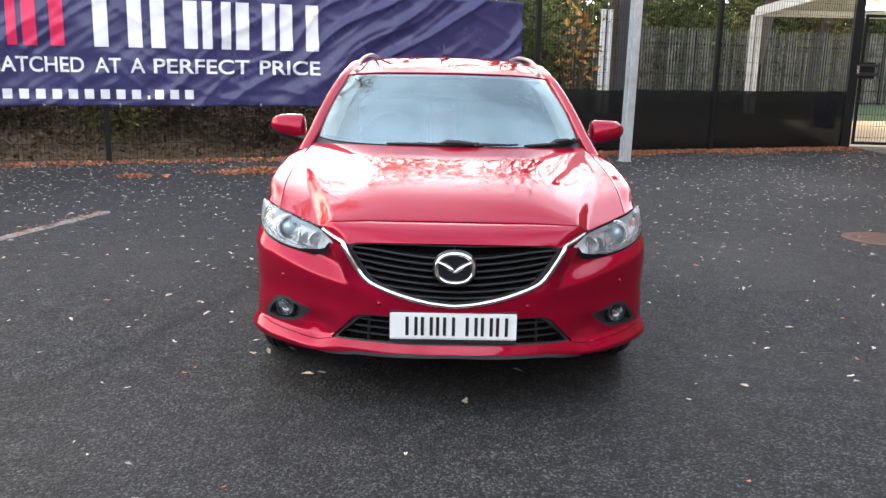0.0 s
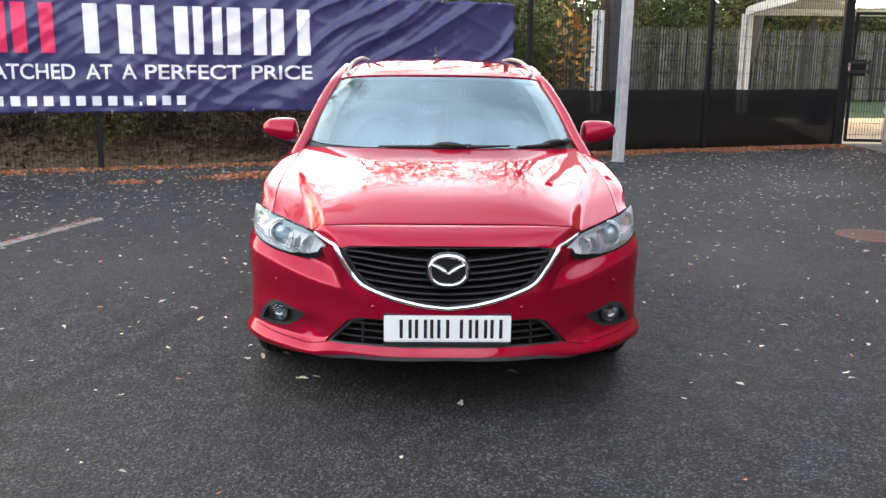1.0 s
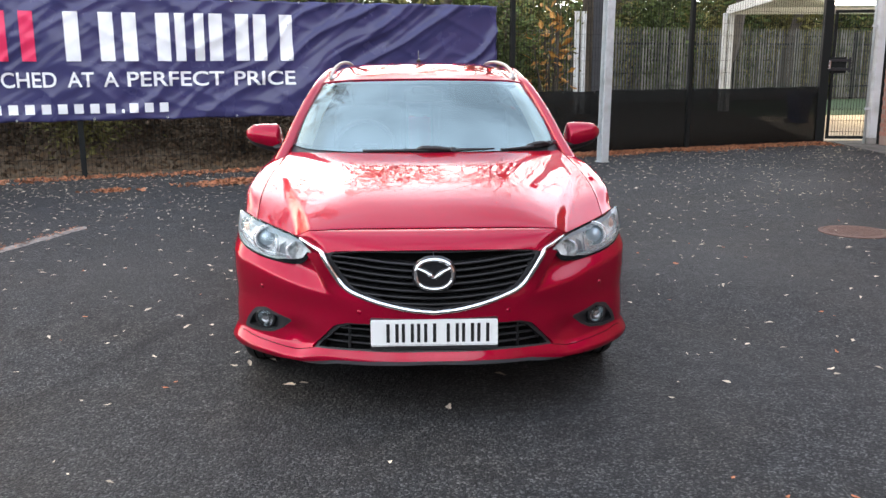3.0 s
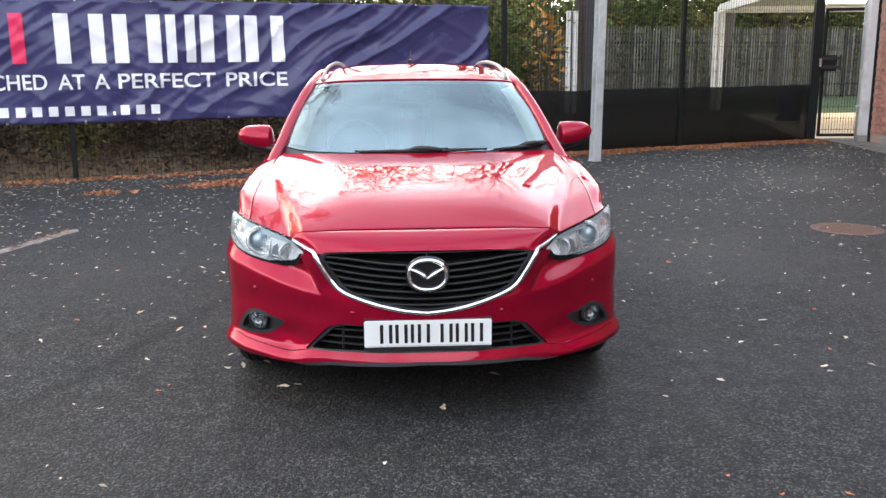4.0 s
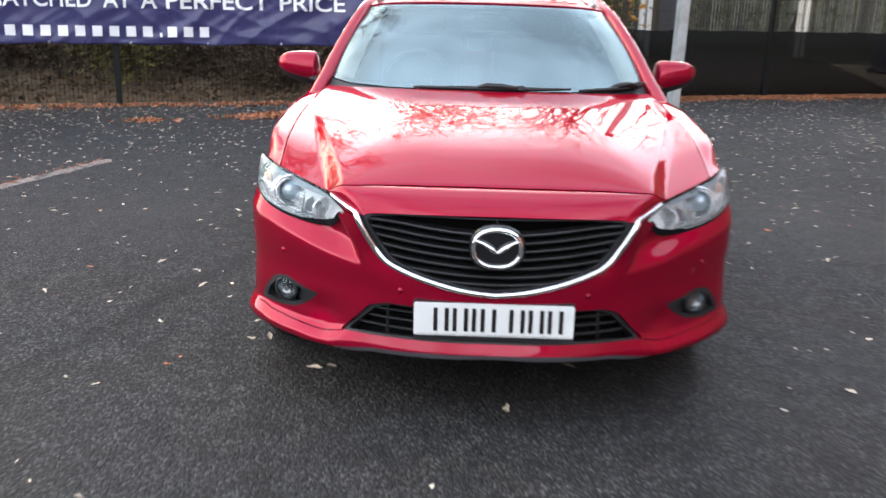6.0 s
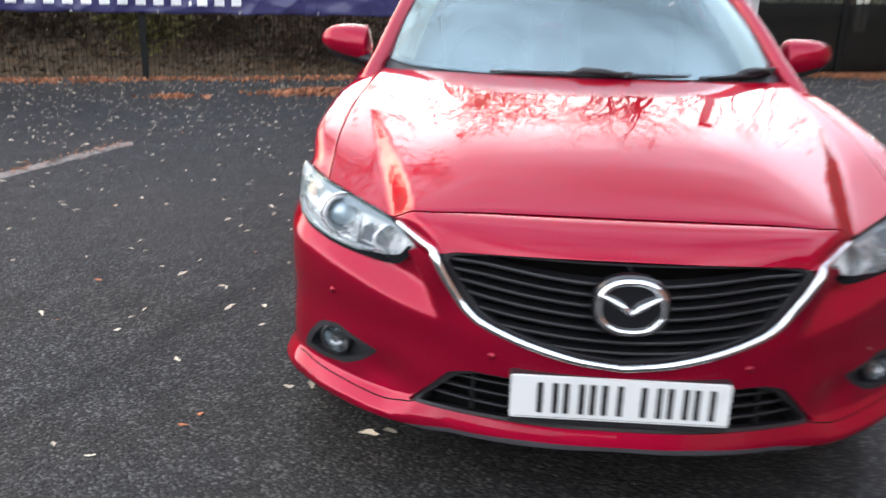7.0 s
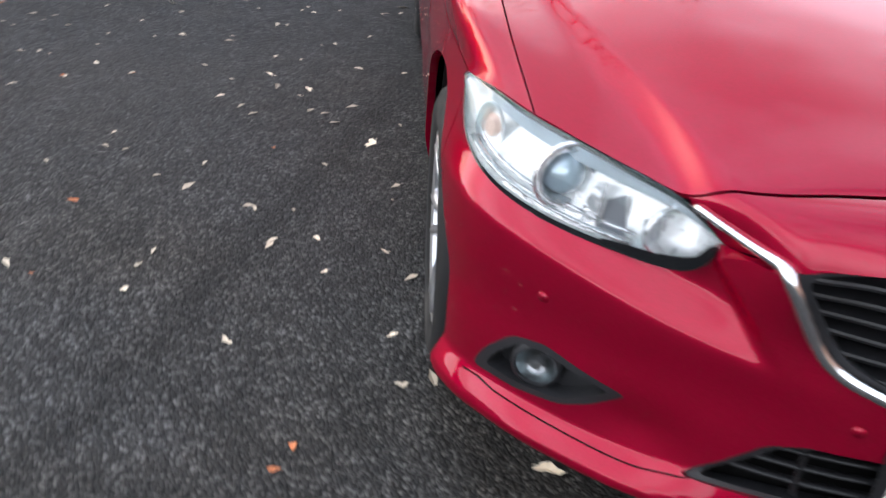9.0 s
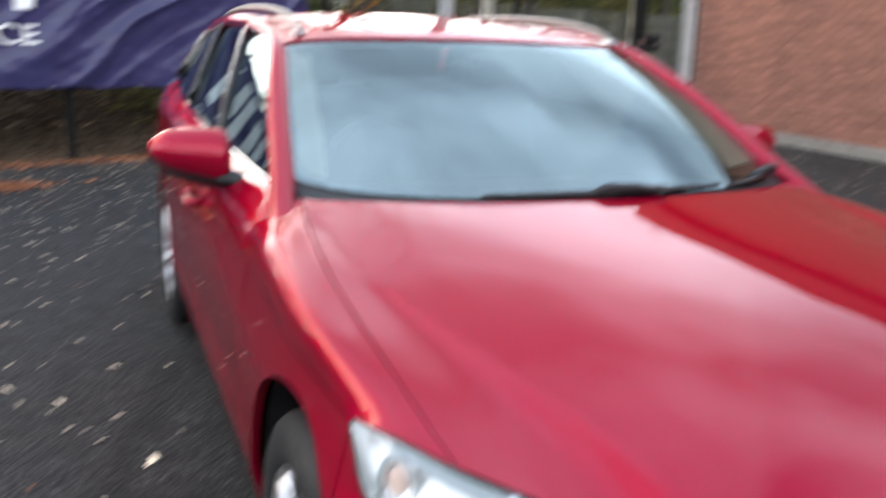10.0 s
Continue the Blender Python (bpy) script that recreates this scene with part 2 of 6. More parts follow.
    links.new(add.outputs["Value"], bp.inputs["Height"])
    links.new(bp.outputs["Normal"], b.inputs["Normal"])
    return m


def paint_mat():
    """Candy red metallic lacquer with fine flake under clear coat."""
    m = bpy.data.materials.new("red_lacquer")
    m.use_nodes = True
    nodes, links = m.node_tree.nodes, m.node_tree.links
    b = nodes["Principled BSDF"]
    tc = nodes.new("ShaderNodeTexCoord")
    v = nodes.new("ShaderNodeTexVoronoi")
    v.inputs["Scale"].default_value = 900.0
    links.new(tc.outputs["Object"], v.inputs["Vector"])
    sep = nodes.new("ShaderNodeSeparateColor")
    links.new(v.outputs["Color"], sep.inputs["Color"])
    ramp = nodes.new("ShaderNodeValToRGB")
    ramp.color_ramp.elements[0].color = (0.275, 0.0005, 0.018, 1)
    ramp.color_ramp.elements[1].color = (0.38, 0.0008, 0.030, 1)
    links.new(sep.outputs["Red"], ramp.inputs["Fac"])
    links.new(ramp.outputs["Color"], b.inputs["Base Color"])
    b.inputs["Metallic"].default_value = 0.56
    b.inputs["Specular IOR Level"].default_value = 0.0
    b.inputs["Specular Tint"].default_value = (1.0, 0.02, 0.07, 1)
    b.inputs["Roughness"].default_value = 0.40
    b.inputs["Coat Weight"].default_value = 1.0
    b.inputs["Coat Roughness"].default_value = 0.02
    b.inputs["Coat IOR"].default_value = 1.42
    return m


def glass_mat(name, tint, rough=0.0, ior=1.5):
    """Thin glass: clear through, mirror sheen by Fresnel."""
    m = bpy.data.materials.new(name)
    m.use_nodes = True
    nodes, links = m.node_tree.nodes, m.node_tree.links
    nodes.remove(nodes["Principled BSDF"])
    t = nodes.new("ShaderNodeBsdfTransparent")
    t.inputs["Color"].default_value = (*tint, 1)
    g = nodes.new("ShaderNodeBsdfGlossy")
    g.inputs["Roughness"].default_value = rough
    g.inputs["Color"].default_value = (0.80, 0.98, 0.99, 1)
    f = nodes.new("ShaderNodeFresnel")
    f.inputs["IOR"].default_value = ior
    mx = nodes.new("ShaderNodeMixShader")
    links.new(f.outputs["Fac"], mx.inputs["Fac"])
    links.new(t.outputs["BSDF"], mx.inputs[1])
    links.new(g.outputs["BSDF"], mx.inputs[2])
    links.new(mx.outputs["Shader"], nodes["Material Output"].inputs["Surface"])
    return m


def emit_mat(name, color, strength):
    m = bpy.data.materials.new(name)
    m.use_nodes = True
    b = m.node_tree.nodes["Principled BSDF"]
    b.inputs["Emission Color"].default_value = (*color, 1)
    b.inputs["Emission Strength"].default_value = strength
    return m


ASPHALT = asphalt_mat()
RED = paint_mat()
GLASS = glass_mat("windscreen_glass", (0.86, 0.93, 0.89), 0.0, 2.9)
SIDE_GLASS = glass_mat("tinted_glass", (0.10, 0.11, 0.12), 0.0, 1.6)
LENS = glass_mat("lamp_lens", (0.97, 0.975, 0.98), 0.0, 1.4)
TRIM_CHROME = mat("trim_chrome", (0.90, 0.91, 0.92), 0.17, 1.0, rough_vary=0.03, vary=0.03)
CHROME = mat("chrome", (0.86, 0.87, 0.88), 0.08, 1.0, rough_vary=0.03, vary=0.03)
SATIN = mat("satin_silver", (0.62, 0.62, 0.63), 0.28, 1.0, vary=0.05)
REFLECTOR = mat("lamp_reflector", (0.80, 0.80, 0.81), 0.12, 0.75, vary=0.08, scale=60, bump=0.5, bump_scale=70)
HOUSING = mat("lamp_housing", (0.90, 0.90, 0.89), 0.30, 0.35, coat=0.6, vary=0.15, scale=35, bump=0.35, bump_scale=45)
RENDER_WALL = mat("grey_rendered_wall", (0.065, 0.060, 0.055), 0.9, vary=0.25, scale=1.5, bump=0.3, bump_scale=40)
ALLOY = mat("alloy_silver", (0.72, 0.72, 0.74), 0.3, 0.85, coat=0.6, vary=0.05)
BLACK_PLASTIC = mat("black_plastic", (0.018, 0.018, 0.02), 0.45, bump=0.15, bump_scale=400, vary=0.2)
SLAT_BLACK = mat("slat_black", (0.011, 0.011, 0.012), 0.42, spec=0.4)
SLAT_SATIN = mat("slat_satin", (0.028, 0.028, 0.031), 0.40, 0.4, vary=0.1)
GLOSS_BLACK = mat("gloss_black", (0.008, 0.008, 0.01), 0.15, coat=0.5, vary=0.1)
# Near-black colour standing in for shade inside openings; also used for joint lines.
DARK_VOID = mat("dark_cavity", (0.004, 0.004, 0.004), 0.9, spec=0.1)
GREY_LIP = mat("grey_lip_plastic", (0.10, 0.10, 0.11), 0.42, bump=0.1, bump_scale=300)
RUBBER = mat("tyre_rubber", (0.010, 0.010, 0.011), 0.75, vary=0.25, dirt=(0.07, 0.065, 0.06), dirt_scale=6, dirt_low=0.55, dirt_high=0.8)
PLATE_WHITE = mat("plate_white", (0.80, 0.81, 0.79), 0.3, vary=0.03, dirt=(0.62, 0.62, 0.6), dirt_scale=14, dirt_low=0.6, dirt_high=0.85)
PLATE_BLACK = mat("plate_black", (0.012, 0.012, 0.012), 0.4)
AMBER = mat("amber_lens", (0.76, 0.52, 0.42), 0.15, coat=0.8)
FABRIC = mat("seat_fabric", (0.035, 0.035, 0.038), 0.9, bump=0.3, bump_scale=300)
TRIM_GREY = mat("interior_plastic", (0.06, 0.06, 0.062), 0.6, bump=0.2, bump_scale=250)
HEADLINER = mat("headliner", (0.42, 0.42, 0.40), 0.95)
BANNER = mat("banner_vinyl", (0.049, 0.047, 0.132), 0.26, vary=0.15, scale=3.0, rough_vary=0.08, bump=0.12, bump_scale=9)
BANNER_WHITE = mat("banner_white_print", (0.86, 0.86, 0.88), 0.4, vary=0.04)
BANNER_RED = mat("banner_red_print", (0.78, 0.035, 0.12), 0.4, vary=0.05)
FENCE_DARK = mat("dark_green_coated_steel", (0.010, 0.011, 0.0105), 0.7, spec=0.25, vary=0.2)
GALV = mat("galvanised_steel", (0.54, 0.56, 0.56), 0.5, 0.15, vary=0.12, scale=14, dirt=(0.36, 0.37, 0.35), dirt_scale=3)
PALISADE = mat("weathered_palisade_steel", (0.19, 0.182, 0.158), 0.7, 0.2, vary=0.3, island=0.6, dirt=(0.09, 0.10, 0.08), dirt_scale=2.5)
BRICK = mat("red_brick", (0.37, 0.168, 0.122), 0.85, vary=0.22, scale=20, bump=0.4, bump_scale=120, obj_random=0.22, island=0.2)
MORTAR = mat("mortar", (0.38, 0.26, 0.21), 0.95, bump=0.4, bump_scale=150)
CONCRETE = mat("concrete", (0.28, 0.26, 0.235), 0.9, vary=0.15, scale=12, bump=0.3, bump_scale=90, dirt=(0.2, 0.18, 0.16), dirt_scale=5)
SLAB = mat("stained_slab", (0.15, 0.135, 0.118), 0.9, vary=0.25, scale=9, bump=0.3, bump_scale=90, dirt=(0.07, 0.06, 0.052), dirt_scale=3.5, dirt_low=0.42, dirt_high=0.66)
WHITE_FRAME = mat("white_painted_metal", (0.66, 0.67, 0.66), 0.4, vary=0.05, dirt=(0.5, 0.5, 0.47), dirt_scale=4)
SHADE_CLOTH = mat("black_shade_net", (0.013, 0.013, 0.012), 0.95, spec=0.1, vary=0.3, scale=5)
net_nodes, net_links = SHADE_CLOTH.node_tree.nodes, SHADE_CLOTH.node_tree.links
net_mix, net_gap = net_nodes.new("ShaderNodeMixShader"), net_nodes.new("ShaderNodeBsdfTransparent")
net_mix.inputs["Fac"].default_value = 0.18
net_links.new(net_nodes["Principled BSDF"].outputs["BSDF"], net_mix.inputs[1])
net_links.new(net_gap.outputs["BSDF"], net_mix.inputs[2])
net_links.new(net_mix.outputs["Shader"], net_nodes["Material Output"].inputs["Surface"])
IRON = mat("rusty_iron", (0.135, 0.075, 0.055), 0.8, vary=0.25, scale=30, bump=0.4, bump_scale=120)
OLD_PAINT = mat("worn_line_paint", (0.25, 0.215, 0.19), 0.9, dirt=(0.11, 0.09, 0.08), dirt_scale=9, dirt_low=0.48, dirt_high=0.62, vary=0.35, scale=25, bump=0.3)
GRAVEL = mat("pale_gravel", (0.60, 0.48, 0.34), 0.95, vary=0.25, scale=60, bump=0.6, bump_scale=80)
LITTER = mat("leaf_litter", (0.135, 0.100, 0.066), 0.95, vary=0.45, scale=14, bump=0.8, bump_scale=45, dirt=(0.17, 0.10, 0.05), dirt_scale=7, spec=0.1)
SOIL = mat("leafy_soil", (0.075, 0.058, 0.04), 0.95, vary=0.4, scale=6, bump=0.6, bump_scale=30, dirt=(0.16, 0.085, 0.035), dirt_scale=9)
GRASS = mat("grass", (0.055, 0.085, 0.03), 0.9, vary=0.35, scale=9)
BARK = mat("bark", (0.085, 0.068, 0.052), 0.9, vary=0.3, scale=12, bump=0.6, bump_scale=40)
LEAF_GREEN = mat("green_foliage", (0.085, 0.110, 0.034), 0.6, vary=0.3, scale=1.5, island=0.5, spec=0.12)
LEAF_BROWN = mat("brown_foliage", (0.125, 0.086, 0.055), 0.8, vary=0.3, scale=1.5, island=0.5, spec=0.12)
LEAF_OLIVE = mat("olive_foliage", (0.185, 0.165, 0.055), 0.65, vary=0.3, scale=1.5, island=0.5, spec=0.12)
LEAF_GOLD = mat("golden_foliage", (0.42, 0.20, 0.035), 0.6, vary=0.25, scale=2, island=0.35)
LEAF_FALLEN = mat("fallen_leaf", (0.33, 0.135, 0.066), 0.75, vary=0.35, scale=20, island=0.75)
LEAF_PALE = mat("pale_fallen_leaf", (0.68, 0.57, 0.43), 0.7, vary=0.2, scale=30, obj_random=0.35, island=0.4)
LEAF_ORANGE = mat("orange_fallen_leaf", (0.50, 0.16, 0.06), 0.65, vary=0.2, scale=30, obj_random=0.3)
LAMP_GLOW = emit_mat("strip_lamp", (1.0, 0.90, 0.70), 30.0)
BROWN_BOARD = mat("brown_painted_board", (0.10, 0.045, 0.035), 0.6, vary=0.2, scale=5)
DARK_PANEL = mat("dark_grey_sheet", (0.035, 0.036, 0.04), 0.6, vary=0.2, scale=4)
BLUE_BIN = mat("blue_plastic", (0.03, 0.045, 0.16), 0.5)


# ---- mesh helpers ----
def mesh_of(name, verts, faces, material, normals=None):
    me = bpy.data.meshes.new(name)
    me.from_pydata([tuple(v) for v in verts], [], [tuple(f) for f in faces])
    me.materials.append(material)
    if normals is not None:
        me.shade_smooth()
        me.normals_split_custom_set(normals)
    me.update()
    return me


def part(name, data, material=None, parent=None, label=""):
    """Links a bmesh or a mesh as one object under a thing or a part."""
    if isinstance(data, bmesh.types.BMesh):
        me = bpy.data.meshes.new(name)
        data.to_mesh(me)
        data.free()
        me.materials.append(material)
        data = me
    ob = new(name, data)
    if parent is not None:
        ob.parent = parent
    if label:
        ob["label"] = label
    return ob


def smooth(bm, angle=35):
    for f in bm.faces:
        f.smooth = True
    for e in bm.edges:
        if len(e.link_faces) == 2 and e.calc_face_angle(0) > radians(angle):
            e.smooth = False
    return bm


def box(bm, lo, hi, bevel=0.0, m=None):
    c = [(a + b) / 2 for a, b in zip(lo, hi)]
    d = [b - a for a, b in zip(lo, hi)]
    vs = bmesh.ops.create_cube(bm, size=1.0, matrix=Matrix.Translation(c) @ Matrix.Diagonal((*d, 1)))["verts"]
    if bevel:
        es = {e for v in vs for e in v.link_edges}
        r = bmesh.ops.bevel(bm, geom=list(es), offset=bevel, segments=2, affect="EDGES", profile=0.5)
        vs = r["verts"]
        vs = list({v for f in r["faces"] for v in f.verts} | {v for v in vs})
    if m is not None:
        bmesh.ops.transform(bm, matrix=m, verts=[v for v in vs if v.is_valid])
    return bm


def box_bm(lo, hi, bevel=0.0, m=None):
    bm = bmesh.new()
    box(bm, lo, hi, bevel)
    if m is not None:
        bm.transform(m)
    return bm


def tube(bm, pts, radius, n=8, cap=True, squash=None):
    """A round bar along pts; radius may be a list. squash: (sideways, upwards) factors."""
    pts = [Vector(p) for p in pts]
    rs = radius if isinstance(radius, (list, tuple)) else [radius] * len(pts)
    rings = []
    for i, p in enumerate(pts):
        d = (pts[min(i + 1, len(pts) - 1)] - pts[max(i - 1, 0)]).normalized()
        up = Vector((0, 0, 1)) if abs(d.z) < 0.95 else Vector((0, 1, 0))
        a = d.cross(up).normalized()
        b = a.cross(d).normalized()
        ka, kb = squash or (1, 1)
        rings.append([bm.verts.new(p + (a * ka * math.cos(2 * math.pi * k / n) + b * kb * math.sin(2 * math.pi * k / n)) * rs[i]) for k in range(n)])
    for r0, r1 in zip(rings, rings[1:]):
        for k in range(n):
            bm.faces.new((r0[k], r0[(k + 1) % n], r1[(k + 1) % n], r1[k]))
    if cap:
        bm.faces.new(rings[0][::-1])
        bm.faces.new(rings[-1])
    return bm


def lathe(profile, n=48, axis="X"):
    """Turns (radius, along) points round the axis."""
    bm = bmesh.new()
    rings = []
    for k in range(n):
        a = 2 * math.pi * k / n
        rings.append([bm.verts.new((h, r * math.cos(a), r * math.sin(a)) if axis == "X" else
                                   (r * math.cos(a), h, r * math.sin(a)) if axis == "Y" else
                                   (r * math.cos(a), r * math.sin(a), h)) for r, h in profile])
    for k in range(n):
        r0, r1 = rings[k], rings[(k + 1) % n]
        for i in range(len(profile) - 1):
            bm.faces.new((r0[i], r1[i], r1[i + 1], r0[i + 1]))
    bmesh.ops.remove_doubles(bm, verts=bm.verts, dist=1e-5)
    bmesh.ops.recalc_face_normals(bm, faces=bm.faces)
    return smooth(bm)


def spline(pts, n):
    """n points on a Catmull-Rom curve through pts."""
    p = np.array(pts, float)
    p = np.vstack([2 * p[0] - p[1], p, 2 * p[-1] - p[-2]])
    out = []
    for t in np.linspace(0, len(pts) - 1 - 1e-9, n):
        i = int(t)
        u = t - i
        a, b, c, d = p[i], p[i + 1], p[i + 2], p[i + 3]
        out.append(0.5 * (2 * b + (c - a) * u + (2 * a - 5 * b + 4 * c - d) * u ** 2 + (3 * b - a - 3 * c + d) * u ** 3))
    return np.array(out)


def table(xs, ys):
    """A smooth function through the points of a short table."""
    fine = spline(list(zip(xs, ys)), 16 * (len(xs) - 1) + 1)
    return lambda x: float(np.interp(x, fine[:, 0], fine[:, 1]))


def step(x, a, b):
    u = min(1.0, max(0.0, (x - a) / (b - a)))
    return u * u * (3 - 2 * u)


def inside(p, loop):
    """Which of the points p lie in the closed loop."""
    x, y = p[:, 0], p[:, 1]
    r = np.zeros(len(p), bool)
    for (x0, y0), (x1, y1) in zip(loop, np.roll(loop, -1, 0)):
        c = (y0 > y) != (y1 > y)
        if c.any():
            r ^= c & (x < (x1 - x0) * (y - y0) / (y1 - y0 + 1e-30) + x0)
    return r


def dense(loop, gap):
    out = []
    for a, b in zip(loop, loop[1:] + loop[:1]):
        n = max(1, int(math.ceil(math.dist(a, b) / gap)))
        out += [(a[0] + (b[0] - a[0]) * k / n, a[1] + (b[1] - a[1]) * k / n) for k in range(n)]
    return out


def rounded(loop, r, n=4):
    """The loop with its corners rounded."""
    out = []
    for i, p in enumerate(loop):
        a, p, b = Vector(loop[i - 1]), Vector(p), Vector(loop[(i + 1) % len(loop)])
        da, db = (a - p), (b - p)
        ra, rb = min(r, da.length * 0.45), min(r, db.length * 0.45)
        s, e = p + da.normalized() * ra, p + db.normalized() * rb
        for k in range(n + 1):
            u = k / n
            out.append(tuple((1 - u) ** 2 * s + 2 * u * (1 - u) * p + u * u * e))
    return out


def shell(name, surf, loop, holes, gap, material, parent, depth=0.012, flip=False, label="", guides=()):
    """A sheet-metal panel: the part of surf(u, v) inside the loop and outside the holes, with its edges turned inwards."""
    loops = [dense(list(l), gap * 0.5) for l in [loop, *holes]]
    pts, edges = [], []
    for l in loops:
        k = len(pts)
        pts += l
        edges += [(k + i, k + (i + 1) % len(l)) for i in range(len(l))]
    edge_pts = np.array(pts)
    lo, hi = edge_pts.min(0), edge_pts.max(0)
    gx, gy = np.meshgrid(np.arange(lo[0] + gap / 2, hi[0], gap), np.arange(lo[1] + gap / 2, hi[1], gap))
    g = np.stack([gx.ravel(), gy.ravel()], 1)

    def within(p):
        r = inside(p, np.array(loops[0]))
        for l in loops[1:]:
            r &= ~inside(p, np.array(l))
        return r
    g = g[within(g)]
    if len(g):
        d = np.full(len(g), 9.0)
        for i in range(0, len(edge_pts), 400):
            d = np.minimum(d, np.sqrt(((g[:, None] - edge_pts[None, i:i + 400]) ** 2).sum(2)).min(1))
        g = g[d > gap * 0.4]
    for line in guides:
        # Rows of points along a crease, so that it stays clean.
        q = np.array([p for p in dense(list(line), gap * 0.6)])
        q = q[within(q)]
        q = q[np.array([np.sqrt(((p - edge_pts) ** 2).sum(1)).min() > gap * 0.2 for p in q], bool)] if len(q) else q
        if len(q) and len(g):
            g = g[np.array([np.abs(p - q).max(1).min() > gap * 0.35 for p in g], bool)]
        g = np.vstack([g, q + 1e-9]) if len(q) else g
    cv, _, cf, *_ = delaunay_2d_cdt([Vector(p) for p in pts] + [Vector(p) for p in g], edges, [], 0, 1e-7)
    cv = np.array([tuple(v) for v in cv])
    cen = np.array([cv[list(f)].mean(0) for f in cf])
    keep = within(cen)
    faces = [list(f) for f, k in zip(cf, keep) if k]
    e = 1e-3
    P = np.array([surf(u, v) for u, v in cv])
    du = np.array([surf(u + e, v) for u, v in cv]) - np.array([surf(u - e, v) for u, v in cv])
    dv = np.array([surf(u, v + e) for u, v in cv]) - np.array([surf(u, v - e) for u, v in cv])
    N = np.cross(du, dv) * (-1 if flip else 1)
    N /= np.linalg.norm(N, axis=1)[:, None] + 1e-12
    ordered = []
    for f in faces:
        a, b, c = P[f[0]], P[f[1]], P[f[2]]
        ordered.append(f if np.dot(np.cross(b - a, c - a), N[f].mean(0)) > 0 else f[::-1])
    verts, normals = [tuple(p) for p in P], []
    for f in ordered:
        normals += [tuple(N[i]) for i in f]
    if depth:
        count = {}
        for f in ordered:
            for i in range(3):
                count[(f[i], f[(i + 1) % 3])] = 1
        rim = [k for k in count if (k[1], k[0]) not in count]
        made = {}
        for i in {i for k in rim for i in k}:
            made[i] = (len(verts), len(verts) + 1)
            verts += [tuple(P[i]), tuple(P[i] - N[i] * depth)]
        for a, b in rim:
            q = (made[b][0], made[a][0], made[a][1], made[b][1])
            va, vb, vc = np.array(verts[q[0]]), np.array(verts[q[1]]), np.array(verts[q[2]])
            nn = np.cross(vb - va, vc - va)
            nn /= np.linalg.norm(nn) + 1e-12
            ordered.append(q)
            normals += [tuple(nn)] * 4
    return part(name, mesh_of(name, verts, ordered, material, normals), parent=parent, label=label)


def mirror_x(surf):
    return lambda u, v: tuple(np.array(surf(u, v)) * np.array((-1, 1, 1)))


def text_mesh(body, size):
    """Flat letters of the built-in font, as a mesh."""
    cu = bpy.data.curves.new("letters", "FONT")
    cu.body, cu.size, cu.offset = body, size, 0.0035
    ob = bpy.data.objects.new("letters", cu)
    scene.collection.objects.link(ob)
    bpy.context.view_layer.update()
    me = bpy.data.meshes.new_from_object(ob.evaluated_get(bpy.context.evaluated_depsgraph_get()))
    bpy.data.objects.remove(ob)
    bpy.data.curves.remove(cu)
    return me


# ---- ground and setting ----
SLOPE = 0.355
FENCE_AT = math.atan(SLOPE)


def fence_y(x):
    return 9.55 + SLOPE * x


def fence_pose(x, off=0.0, z=0.0):
    """On the fence line at that x, turned along it; off: metres towards the car park."""
    return pose(x + off * math.sin(FENCE_AT), fence_y(x) - off * math.cos(FENCE_AT), z, 0, 0, math.degrees(FENCE_AT))


def sheet(name, corners, z, material, thick=0.0, label="", category="", kind="structure", parent=None):
    bm = bmesh.new()
    top = [bm.verts.new((x, y, z)) for x, y in corners]
    f = bm.faces.new(top)
    if thick:
        r = bmesh.ops.extrude_face_region(bm, geom=[f])
        bmesh.ops.translate(bm, vec=(0, 0, -thick), verts=[v for v in r["geom"] if isinstance(v, bmesh.types.BMVert)])
    bmesh.ops.recalc_face_normals(bm, faces=bm.faces)
    ob = part(name, bm, material, parent)
    return tagged(ob, label, category, kind=kind) if label else ob


def ground_sheet():
    """The open land to the horizon, rising a little to the wood behind the fence."""
    bm = bmesh.new()
    xs = list(np.linspace(-60, 60, 81))
    ys = list(np.linspace(-60, 120, 121))
    xs, ys = [-1500, -400] + xs + [400, 1500], [-1500, -400] + ys + [400, 1500]
    grid = [[bm.verts.new((x, y, -0.03 + (0.05 * noise.noise((x * 0.6, y * 0.6, 0)) if y > fence_y(x) + 1.5 and abs(x) < 60 and y < 120 else 0))) for x in xs] for y in ys]
    for j in range(len(ys) - 1):
        for i in range(len(xs) - 1):
            bm.faces.new((grid[j][i], grid[j][i + 1], grid[j + 1][i + 1], grid[j + 1][i])).smooth = True
    return tagged(part("ground", bm, SOIL), "dark soil strewn with brown leaves behind the fence", "ground", kind="structure")


ground_sheet()


